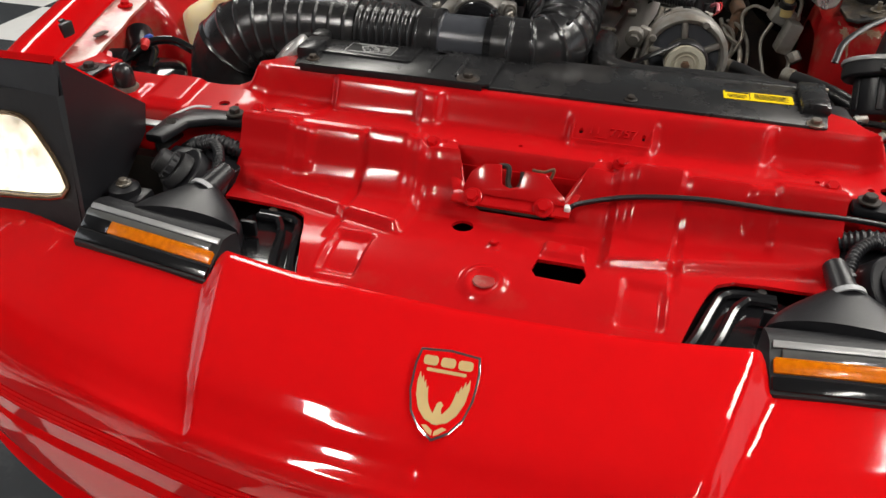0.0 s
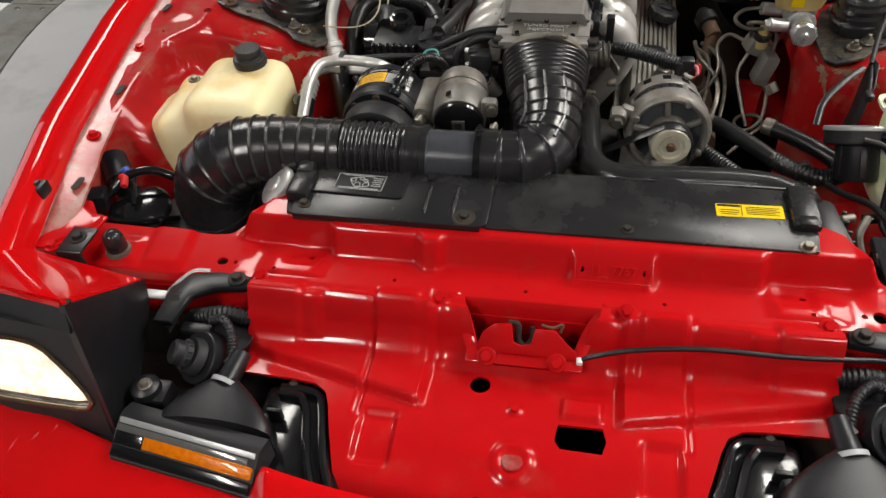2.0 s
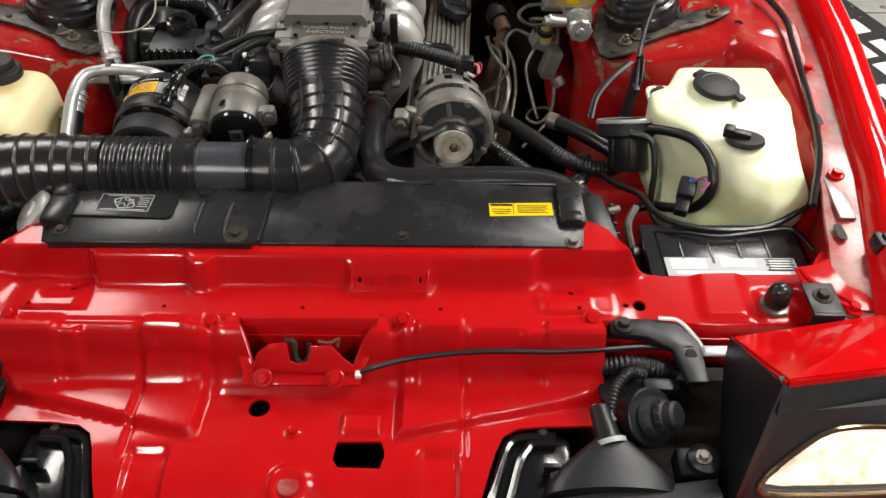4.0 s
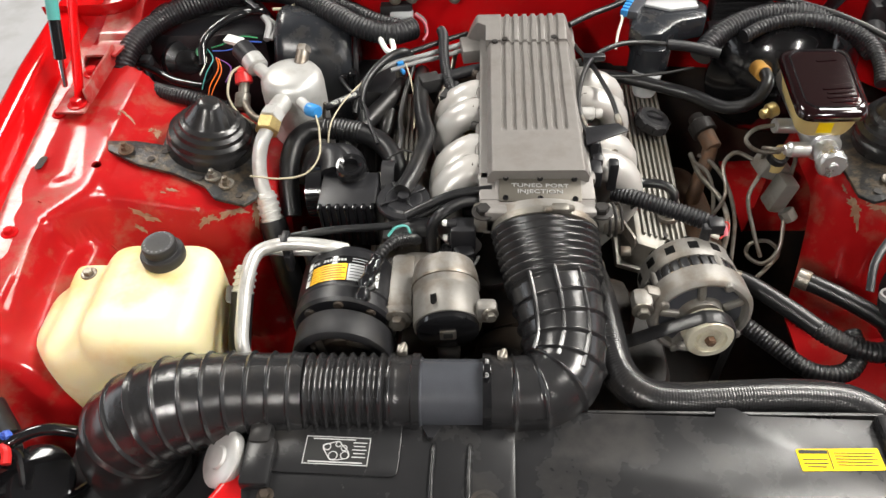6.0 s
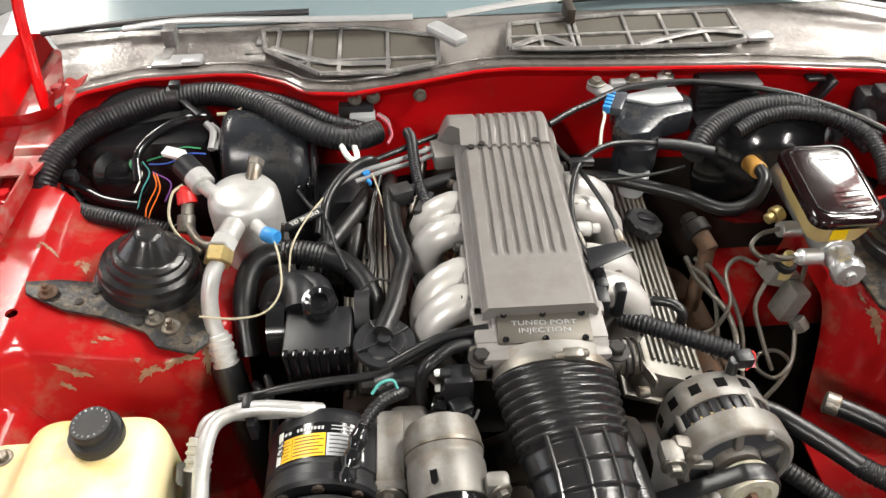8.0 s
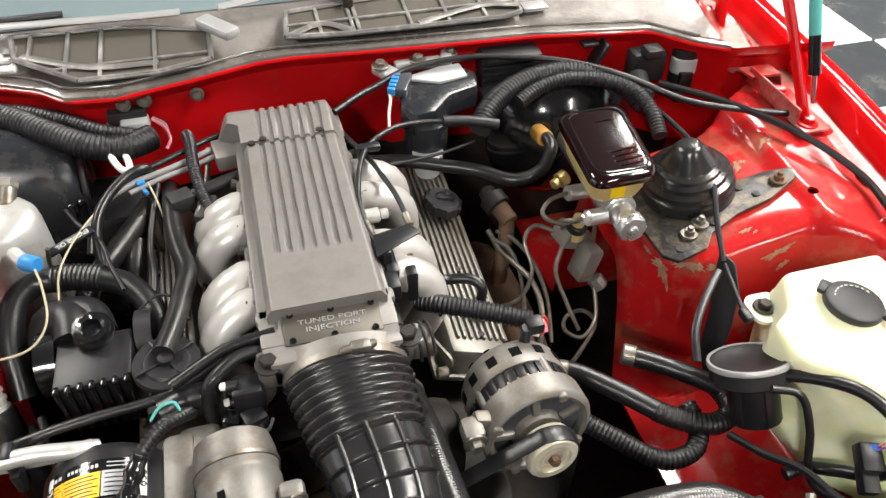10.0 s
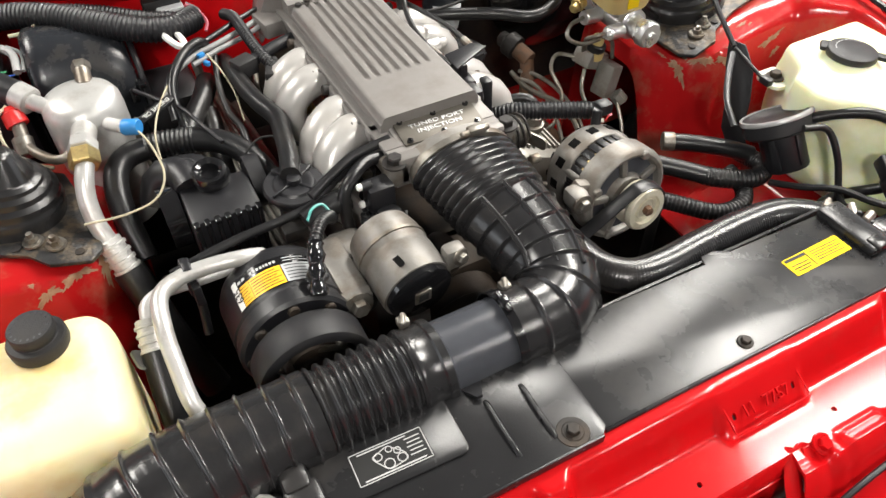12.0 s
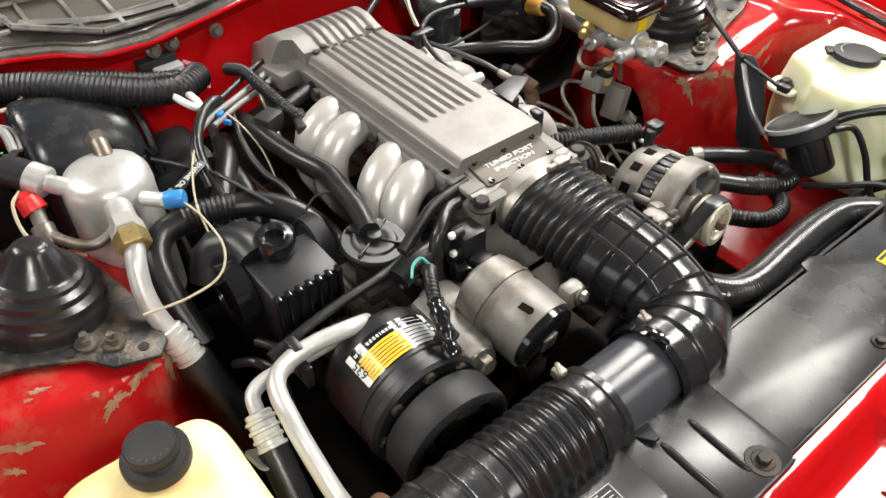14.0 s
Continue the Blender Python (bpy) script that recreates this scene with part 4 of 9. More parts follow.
part("catch", tube([(-0.022, -0.060, 0.752), (-0.010, -0.062, 0.752), (-0.008, -0.072, 0.735), (0.0, -0.076, 0.728), (0.008, -0.070, 0.735), (0.008, -0.060, 0.748)], 0.0035, 8), DARK, lt, "greasy dark catch hook")
part("catch_spring", tube([(0.02, -0.060, 0.752), (0.035, -0.064, 0.754), (0.046, -0.060, 0.757), (0.044, -0.064, 0.746)], 0.002, 8), RUST, lt)
for x in (-0.048, 0.042):
    bolt("latch_bolt", (x, -0.095, 0.722), 0.008, lt, REDU, up=(0, -0.6, 0.8))
bolt("latch_bolt", (-0.104, -0.030, 0.752), 0.007, lt, REDU, up=(0, -0.5, 1))
bolt("latch_bolt", (0.110, -0.030, 0.752), 0.007, lt, REDU, up=(0, -0.5, 1))
single("release_cable", tube([(0.072, -0.088, 0.722), (0.085, -0.085, 0.730), (0.14, -0.079, 0.745), (0.22, -0.075, 0.754), (0.31, -0.074, 0.754), (0.38, -0.068, 0.752), (0.43, -0.058, 0.744), (0.50, -0.05, 0.73)], 0.0034, 10), BLK, "black hood release cable along the panel", "cable")
single("cable_clip", mb(box((0.0705, -0.089, 0.7225), (0.008, 0.010, 0.008), 0.002)), WHT, "pale plastic cable end clip", "clip")

# bumper cover


def nose_plan(u):
    """Plan of the nose at its foremost line, u from -1 to 1, and the way inwards."""
    a = abs(u) * 1.42
    s = 1 if u >= 0 else -1
    pts = [(0, -0.498), (0.2, -0.488), (0.4, -0.452), (0.58, -0.405), (0.74, -0.335), (0.85, -0.24), (0.905, -0.12), (0.925, 0.02)]
    path = smooth_path([(x, y, 0) for x, y in pts], 8)
    i = abs(u) * (len(path) - 1)
    k = min(int(i), len(path) - 2)
    p = path[k].lerp(path[k + 1], i - k)
    t = (path[k + 1] - path[k]).normalized()
    n = Vector((-t.y, t.x, 0))
    return Vector((s * p.x, p.y, 0)), Vector((s * n.x, n.y, 0))


NOSE = [(0.10, 0.20), (0.05, 0.24), (0.02, 0.32), (0.012, 0.335), (0.011, 0.345), (0.004, 0.41), (0.003, 0.42), (0.0, 0.46), (0.002, 0.488), (0.018, 0.497), (0.018, 0.505), (0.0, 0.515), (-0.002, 0.545), (0.003, 0.5475), (0.0035, 0.551), (-0.001, 0.553), (0.003, 0.557), (0.0035, 0.5605),
        (-0.001, 0.5625), (0.003, 0.566), (0.0035, 0.569), (0.000, 0.571), (0.003, 0.595), (0.012, 0.625), (0.026, 0.650), (0.048, 0.672), (0.062, 0.682), (0.10, 0.700), (0.145, 0.7165), (0.178, 0.727), (0.184, 0.725), (0.185, 0.712)]
FINE = []
for (a, b), (c, d) in zip(NOSE, NOSE[1:]):
    parts_of = 4 if b > 0.59 else 1
    FINE += [(a + (c - a) * k / parts_of, b + (d - b) * k / parts_of) for k in range(parts_of)]
NOSE = FINE + NOSE[-1:]
bump = thing("bumper_cover", (0, -0.4, 0.2), "glossy red moulded nose and bumper cover", "bumper cover")
rows = []
for k in range(801):
    u = -1 + 2 * k / 800
    p, n = nose_plan(u)
    a = abs(p.x)
    row = []
    far = ss(0.50, 0.86, a)
    for ins, z in NOSE:
        q = max(0, (z - 0.60) / 0.125)
        reach = abs(p.x + n.x * ins) - 0.234 - 0.30 * ins
        side = ss(-0.004, 0.006, reach)
        groove = math.exp(-((reach + 0.004) / 0.003) ** 2)
        depth = ins * (1 - 0.16 * side * q * (1 - far)) * (1 - 0.26 * far)
        zz = z - side * q * (0.032 + 0.015 * far) - groove * 0.0035 * q
        zz += 0.026 * (1 - ss(0.28, 0.58, a)) * ss(0.44, 0.50, z) * (1 - ss(0.60, 0.66, z))
        # cooling slot in the lower lip
        depth += 0.055 * ss(0.33, 0.345, a) * (1 - ss(0.70, 0.72, a)) * (0.338 < z < 0.415)
        row.append((p.x + n.x * depth, p.y + n.y * depth, zz))
    rows.append(row)
part("skin", loft(rows, closed=False, caps=False), RED, bump)
for k, z in enumerate((0.549, 0.5585, 0.5675)):
    strip = []
    for q in range(49):
        p, n = nose_plan(-0.9 + 1.8 * q / 48)
        strip.append((p.x + n.x * 0.0, p.y + n.y * 0.0, z + 0.026 * (1 - ss(0.28, 0.58, abs(p.x)))))
    part("rub_line", tube(strip, 0.0022, 6, n=2, step=0.03), RED, bump, "moulded rub strip line")
# badge
EMB = pose(0.004, -0.406, 0.6970, 27, 0, 2) @ Matrix.Scale(0.91, 4)


def on_badge(pts, z0, z1, bev=0.0):
    return slab(pts, z0, z1, EMB, bev)


shield = [(-0.032, 0.047), (0, 0.050), (0.032, 0.047), (0.035, 0.030), (0.034, 0.0), (0.028, -0.022), (0.016, -0.038), (0, -0.048), (-0.016, -0.038), (-0.028, -0.022), (-0.034, 0.0), (-0.035, 0.030)]
badge = thing("shield_badge", (0, -0.39, 0.70), "shield-shaped red and gold enamel badge with a silver rim", "badge")
part("rim", on_badge(shield, 0, 0.0030, 0.0008), CHROME, badge)
part("field", on_badge([(x * 0.93, y * 0.94) for x, y in shield], 0.0031, 0.0036), RED, badge)
for s in (-1, 1):
    wing = [(0.004, -0.030), (0.012, -0.027), (0.020, -0.018), (0.0255, -0.004), (0.0275, 0.011), (0.0265, 0.021), (0.0235, 0.013), (0.0225, 0.018), (0.0200, 0.009), (0.0188, 0.013),
            (0.0165, 0.004), (0.0150, 0.007), (0.0135, -0.003), (0.0115, -0.010), (0.0080, -0.016), (0.0045, -0.020)]
    part("wing", on_badge([(s * x, y) for x, y in wing][::s], 0.0036, 0.0044), GOLD, badge, "gold raised wing shape")
    tail = [(0.001, -0.0375), (0.008, -0.0325), (0.013, -0.0335), (0.006, -0.0400), (0.001, -0.0425)]
    part("tail", on_badge([(s * x, y) for x, y in tail][::s], 0.0036, 0.0044), GOLD, badge)
part("emblem", on_badge([(-0.0035, -0.031), (0.0035, -0.031), (0.0050, -0.022), (0.0030, -0.014), (0.0045, -0.010), (0.0015, -0.007), (-0.0020, -0.009), (-0.0030, -0.014), (-0.0050, -0.022)], 0.0036, 0.0046), GOLD, badge, "gold centre shape")
for x in (-0.0185, 0.0, 0.0185):
    part("bar", on_badge(rrect(0.0155, 0.0105, 0.0035, 3, x, 0.0345), 0.0036, 0.0044), GOLD, badge, "gold bar")
part("bar", on_badge(rrect(0.042, 0.0036, 0.001, 2, 0, 0.0245), 0.0036, 0.0042), GOLD, badge, "thin gold bar")


def turn_lamp(s):
    t = thing("turn_signal", (s * 0.388, -0.268, 0.70), "black-framed amber turn signal lamp beside the headlamp", "turn signal", "turn signals")
    m = pose(s * 0.388, -0.262, 0.711, 0, 0, s * 8)
    wedge = [(0.022, 0.014), (0.010, 0.018), (-0.002, 0.018), (-0.042, -0.013), (-0.042, -0.022), (0.022, -0.020)]
    part("frame", move(loft([[(x, y, z) for y, z in wedge] for x in (-0.098, -0.097, 0.097, 0.098)]), m), BLKM, t)
    part("bright_edge", move(box((0, -0.005, 0.0172), (0.190, 0.007, 0.0016), 0.0005, (37.6, 0, 0)), m), SILVT, t, "worn silvery top edge")
    part("clear_band", move(box((s * 0.005, -0.0125, 0.0112), (0.184, 0.010, 0.003), 0.0012, (37.6, 0, 0)), m), SMOKE, t, "glossy grey upper lens band")
    lens = part("lens", move(box((s * -0.020, -0.0215, 0.0040), (0.150, 0.014, 0.006), 0.0015, (37.6, 0, 0)), m), AMBER, t, "ribbed amber lens")
    for k in range(4):
        part("lens_rib", move(box((s * -0.020, -0.0170 - 0.0034 * k, 0.0102 - 0.0026 * k), (0.148, 0.0016, 0.0016), 0.0004, (37.6, 0, 0)), m), AMBER, lens)
    part("dark_end", move(box((s * 0.076, -0.0215, 0.0040), (0.040, 0.017, 0.005), 0.0015, (37.6, 0, 0)), m), BLKG, t, "smoked lens end")
    part("lower_lip", move(box((0, -0.0350, -0.0062), (0.194, 0.014, 0.005), 0.0015, (37.6, 0, 0)), m), BLKG, t)
    # moulded back shell narrowing to the bulb neck
    rings = []
    for k in range(9):
        u = k / 8
        w = 0.060 * (1 - u ** 1.6) + 0.017
        y = -0.246 + 0.066 * u
        z = 0.717 + 0.008 * u
        rings.append([(s * (0.368 + 0.004 * u) + w * math.cos(a), y + 0.003 * math.sin(a), z + (0.020 - 0.006 * u) * math.sin(a)) for a in [2 * math.pi * i / 24 for i in range(24)]])
    part("shell", loft(rings), BLK, t)
    part("neck", cyl((s * 0.372, -0.186, 0.725), (s * 0.362, -0.140, 0.736), 0.0155, 0.012), BLK, t)
    part("ring", lathe([(0.0175, -0.003), (0.020, -0.003), (0.020, 0.003), (0.0175, 0.003)], aim((s * 0.3715, -0.184, 0.7255), (s * 0.362, -0.14, 0.736)), 24), GREYL, t, "pale grey locking ring")


def air_duct_box(s):
    t = thing("brake_duct", (s * 0.24, -0.23, 0.62), "black moulded air duct with raised ribs at the panel's edge", "air duct", "air ducts")
    part("shell", mb(slab(mirror_poly([(0.160, -0.345), (0.196, -0.290), (0.216, -0.250), (0.234, -0.180), (0.250, -0.150), (0.275, -0.138), (0.30, -0.140), (0.335, -0.150), (0.340, -0.30), (0.30, -0.34)], s), 0.640, 0.682, bevel=0.008)), BLKG, t)
    part("rim", mb(*[tube([(s * (0.200 + d), -0.310, 0.684), (s * (0.228 + d), -0.25, 0.686), (s * (0.247 + d), -0.190, 0.686), (s * (0.258 + d), -0.164 - 0.3 * d, 0.686), (s * (0.276 + 0.5 * d), -0.155 - 0.4 * d, 0.686), (s * 0.315, -0.153 - 0.4 * d, 0.685)], 0.006, 8) for d in (0.0, 0.022)]), BLKG, t)
    part("tab", mb(box((s * 0.312, -0.222, 0.690), (0.012, 0.03, 0.03), 0.002, (0, 0, 20)), box((s * 0.306, -0.20, 0.694), (0.02, 0.006, 0.02), 0.001)), BLK, t)
    bolt("duct_bolt", (s * 0.300, -0.148, 0.684), 0.006, t, DARK)
    bolt("duct_bolt", (s * 0.222, -0.305, 0.682), 0.006, t, DARK)


def headlamp(s):
    t = thing("pop_up_headlamp", (s * 0.64, -0.16, 0.62), "raised pop-up headlamp in a black and red housing, lit", "headlamp", "pop-up headlamps")
    X = lambda x: s * x
    # lid: front edge high, rear edge low
    fr, fl = (0.512, -0.212, 0.897), (0.775, -0.155, 0.868)
    br, bl = (0.530, -0.062, 0.772), (0.760, -0.030, 0.790)
    lid = bmesh.new()
    top = [lid.verts.new((X(x), y, z)) for x, y, z in (fr, fl, bl, br)]
    f = lid.faces.new(top)
    r = bmesh.ops.extrude_face_region(lid, geom=[f])
    bmesh.ops.translate(lid, vec=(0, -0.004, -0.012), verts=[v for v in r["geom"] if isinstance(v, bmesh.types.BMVert)])
    bmesh.ops.bevel(lid, geom=lid.edges[:], offset=0.003, segments=2, affect="EDGES")
    part("lid", lid, RED, t, "glossy red lamp lid")
    # black visor band under the lid's front edge, side cheek, and lower front frame
    band = loft([[(X(0.510), -0.214, 0.886), (X(0.777), -0.157, 0.858), (X(0.774), -0.165, 0.832), (X(0.512), -0.224, 0.852)],
                 [(X(0.510), -0.200, 0.886), (X(0.777), -0.143, 0.858), (X(0.774), -0.150, 0.832), (X(0.512), -0.208, 0.852)]])
    part("visor", band, BLKM, t, "matt black visor band")
    cheek = loft([[(X(0.508), -0.214, 0.892), (X(0.530), -0.060, 0.770), (X(0.528), -0.075, 0.735), (X(0.498), -0.225, 0.675), (X(0.496), -0.262, 0.676)],
                  [(X(0.520), -0.212, 0.888), (X(0.542), -0.062, 0.766), (X(0.540), -0.075, 0.735), (X(0.512), -0.222, 0.675), (X(0.510), -0.258, 0.676)]])
    part("cheek", cheek, BLK, t, "black side cheek")
    cheek2 = loft([[(X(0.777), -0.157, 0.865), (X(0.762), -0.030, 0.786), (X(0.762), -0.035, 0.72), (X(0.775), -0.165, 0.705)],
                   [(X(0.766), -0.155, 0.862), (X(0.752), -0.030, 0.783), (X(0.752), -0.035, 0.72), (X(0.763), -0.160, 0.705)]])
    part("cheek", cheek2, BLK, t, "black side cheek")
    # bezel round the slanted lens opening, with the glass set back in it
    o = [(0.512, 0.852), (0.774, 0.832), (0.780, 0.800), (0.776, 0.714), (0.720, 0.684), (0.505, 0.668)]
    edge = [(0.752, 0.787), (0.668, 0.804), (0.590, 0.815), (0.556, 0.793), (0.524, 0.750), (0.527, 0.731), (0.560, 0.717), (0.708, 0.692), (0.742, 0.701), (0.762, 0.726), (0.766, 0.765)]
    edge = [(p.x, p.z) for p in smooth_path([(x, 0, z) for x, z in edge + edge[:1]], 4)[:-1]]
    cx, cz = 0.645, 0.756

    def yf(x, z, d=0.0):
        return -0.262 + 0.16 * (x - 0.505) + 0.22 * (z - 0.67) + d

    def reach(poly, a):
        """Where the line from the middle at angle a meets the outline."""
        ux, uz, best = math.cos(a), math.sin(a), 0.0
        for (x0, z0), (x1, z1) in zip(poly, poly[1:] + poly[:1]):
            ex, ez = x1 - x0, z1 - z0
            det = ex * uz - ez * ux
            if abs(det) > 1e-9:
                k = (ex * (z0 - cz) - ez * (x0 - cx)) / det
                w = (ux * (z0 - cz) - uz * (x0 - cx)) / det
                if k > best and -1e-6 <= w <= 1 + 1e-6:
                    best = k
        return cx + ux * best, cz + uz * best
    turns = sorted([math.atan2(z - cz, x - cx) for x, z in o] + [k * math.tau / 48 - math.pi for k in range(48)])
    lens_o = [reach(edge, a) for a in turns]
    n = len(turns)
    toward = lambda p, f: (cx + (p[0] - cx) * f, cz + (p[1] - cz) * f)
    rings = [[(p, 0.03) for p in (reach(o, a) for a in turns)], [(p, 0.0) for p in (reach(o, a) for a in turns)],
             [(toward(p, 1.03), 0.002) for p in lens_o], [(p, 0.006) for p in lens_o], [(p, 0.03) for p in lens_o]]
    bez = bmesh.new()
    vs = [[bez.verts.new((X(x), yf(x, z, d), z)) for (x, z), d in r] for r in rings]
    for r0, r1 in zip(vs, vs[1:]):
        for c in range(n):
            bez.faces.new((r0[c], r0[(c + 1) % n], r1[(c + 1) % n], r1[c]))
    bmesh.ops.remove_doubles(bez, verts=bez.verts, dist=0.0002)
    bmesh.ops.recalc_face_normals(bez, faces=bez.faces)
    part("bezel", bez, BLKM, t, "black bezel")
    ln = bmesh.new()
    vs = [[ln.verts.new((X(x), yf(x, z, d), z)) for x, z in (toward(p, f) for p in lens_o)]
          for f, d in ((0.4, 0.001), (0.8, 0.003), (1.0, 0.007), (1.0, 0.013), (0.8, 0.009), (0.4, 0.007))]
    for r0, r1 in zip(vs, vs[1:]):
        for c in range(n):
            ln.faces.new((r0[c], r0[(c + 1) % n], r1[(c + 1) % n], r1[c]))
    ln.faces.new(vs[0])
    ln.faces.new(vs[-1])
    bmesh.ops.recalc_face_normals(ln, faces=ln.faces)
    lens = part("lens", ln, LENS, t, "clear ribbed lamp glass")
    lens.visible_shadow = False
    part("lens_reflection_ring", tube([(X(x), yf(x, z, 0.001), z) for x, z in lens_o + lens_o[:1]], 0.0034, 8, n=1), BRONZE, t, "dark bronze ring for the brownish reflection round the lens")
    rf = bmesh.new()
    vs = [[rf.verts.new((X(x), yf(x, z, d), z)) for x, z in (toward(p, f) for p in lens_o)]
          for f, d in ((1.0, 0.016), (0.85, 0.021), (0.6, 0.025), (0.25, 0.027))]
    for r0, r1 in zip(vs, vs[1:]):
        for c in range(n):
            rf.faces.new((r0[c], r0[(c + 1) % n], r1[(c + 1) % n], r1[c]))
    rf.faces.new(vs[-1])
    part("reflector", rf, BEAM, t, "lit reflector bowl")
    part("sill", loft([[(X(0.500), -0.268, 0.680), (X(0.78), -0.175, 0.694), (X(0.78), -0.185, 0.668), (X(0.502), -0.280, 0.655)],
                       [(X(0.500), -0.24, 0.680), (X(0.78), -0.145, 0.694), (X(0.78), -0.155, 0.668), (X(0.502), -0.25, 0.655)]]), BRONZE, t, "shiny lower lamp sill, tinted bronze for the lamp's reflection")
    return t


def lamp_motor(s):
    t = thing("headlamp_motor", (s * 0.43, -0.13, 0.66), "black headlamp lifting motor with a grey hand knob", "motor", "headlamp motors")
    part("body", mb(cyl((s * 0.405, -0.125, 0.685), (s * 0.428, -0.148, 0.725), 0.036), cyl((s * 0.42, -0.10, 0.64), (s * 0.40, -0.10, 0.72), 0.03)), BLK, t)
    part("collar", cyl((s * 0.428, -0.148, 0.722), (s * 0.436, -0.152, 0.733), 0.027, 0.025), BLKM, t)
    k = part("knob", lathe([(0, 0), (0.019, 0), (0.019, 0.008), (0.0165, 0.010), (0.0165, 0.020), (0.013, 0.023), (0, 0.023)], aim((s * 0.436, -0.152, 0.733), (s * 0.455, -0.160, 0.752)), 16), BLKM, t, "grey-black ribbed hand knob")
    part("knob_ribs", mb(*[cyl(aim((s * 0.436, -0.152, 0.733), (s * 0.455, -0.160, 0.752)) @ Vector((0.0185 * math.cos(a), 0.0185 * math.sin(a), 0.001)), aim((s * 0.436, -0.152, 0.733), (s * 0.455, -0.160, 0.752)) @ Vector((0.0185 * math.cos(a), 0.0185 * math.sin(a), 0.008)), 0.0022, seg=6) for a in [2 * math.pi * q / 12 for q in range(12)]]), BLKM, k)
    b = thing("lamp_bracket", (s * 0.44, -0.045, 0.74), "black cranked headlamp bracket arm", "bracket", "lamp brackets")
    part("arm", slab(mirror_poly([(0.390, -0.022), (0.388, -0.046), (0.432, -0.050), (0.462, -0.068), (0.470, -0.118), (0.496, -0.118), (0.498, -0.058), (0.476, -0.028), (0.440, -0.020)], s), 0.744, 0.756, bevel=0.003), BLK, b)
    part("arm_web", box((s * 0.484, -0.085, 0.738), (0.004, 0.06, 0.028), 0.001), BLKM, b)
    bolt("arm_bolt", (s * 0.405, -0.036, 0.761), 0.008, b, DARK)
    bolt("arm_bolt", (s * 0.482, -0.075, 0.750), 0.008, b, DARK, up=(0, -0.5, 1))
    part("tie_bar", box((s * 0.525, -0.062, 0.742), (0.06, 0.016, 0.003), 0.001), SILVT, b, "bare metal tie bar")
    part("bare_edge", tube([(s * 0.452, -0.022, 0.758), (s * 0.478, -0.026, 0.757), (s * 0.498, -0.056, 0.752), (s * 0.502, -0.068, 0.745)], 0.0022, 8, flat=lambda u: (1.6, 0.6)), SILVT, b, "bare worn bracket edge")
    h = thing("wiring_loom", (s * 0.40, -0.09, 0.70), "black convoluted wiring loom beside the motor", "wiring loom", "lamp looms")
    part("conduit", tube([(s * 0.378, -0.075, 0.725), (s * 0.41, -0.078, 0.735), (s * 0.44, -0.080, 0.730), (s * 0.47, -0.07, 0.71)], 0.010, 12, ribs=(0.006, 0.002)), BLK, h)
    part("conduit", tube([(s * 0.375, -0.150, 0.73), (s * 0.385, -0.120, 0.742), (s * 0.405, -0.098, 0.745), (s * 0.425, -0.095, 0.738)], 0.006, 10, ribs=(0.005, 0.0015)), BLK, h)
    part("connector", box((s * 0.368, -0.155, 0.732), (0.02, 0.024, 0.018), 0.003, (0, 0, s * 30)), BLK, h)
    part("connector", box((s * 0.445, -0.105, 0.725), (0.045, 0.018, 0.018), 0.004), BLK, h)
    a = thing("lamp_adjuster", (s * 0.485, -0.20, 0.69), "black headlamp stop with an adjusting screw", "adjuster", "lamp adjusters")
    part("block", mb(box((s * 0.472, -0.198, 0.70), (0.045, 0.035, 0.03), 0.004), lathe([(0, 0), (0.020, 0), (0.019, 0.012), (0.012, 0.018), (0, 0.02)], pose(s * 0.478, -0.200, 0.712), 18)), BLK, a)
    bolt("adjuster_screw", (s * 0.474, -0.203, 0.731), 0.006, a, STEEL)


for s in (-1, 1):
    turn_lamp(s)
    air_duct_box(s)
    headlamp(s)
    lamp_motor(s)
    part("lamp_bucket", box((s * 0.58, -0.12, 0.60), (0.44, 0.24, 0.02), 0), DARK, bpy.data.objects["front_crossbeam"])

# firewall, cowl, windscreen


def lip_y(x):
    return interp([(-0.90, 0.945), (-0.78, 0.95), (-0.739, 0.971), (-0.708, 1.018), (-0.623, 1.054), (-0.495, 1.060), (-0.437, 1.055), (-0.377, 1.026), (-0.336, 0.988), (-0.268, 0.980), (-0.168, 1.004), (-0.058, 1.034), (0.0, 1.038), (0.129, 1.027), (0.407, 1.010), (0.607, 0.978), (0.665, 0.915), (0.72, 0.88), (0.90, 0.86)], x)


fw = thing("firewall", (0, 1.05, 0.5), "red painted firewall bulkhead under the cowl", "bulkhead")
rows = []
for k in range(91):
    x = -0.90 + 1.8 * k / 90
    y = lip_y(x)
    rows.append([(x, y + 0.004, 0.910), (x, y + 0.006, 0.895), (x, y + 0.020, 0.880), (x, y + 0.022, 0.80), (x, y + 0.03, 0.70)])
# a dark board stands in for the shade low on the red firewall
part("lower_shade_board", box((0, 1.07, 0.50), (1.7, 0.03, 0.42), 0.004), DARK, fw, "dark board for the shade low on the firewall")
part("bulkhead_sheet", loft(rows, closed=False, caps=False), REDU, fw)
cw = thing("cowl_panel", (0, 1.08, 0.9), "pale weathered cowl panel below the windscreen", "cowl", kind="structure")
rows = []
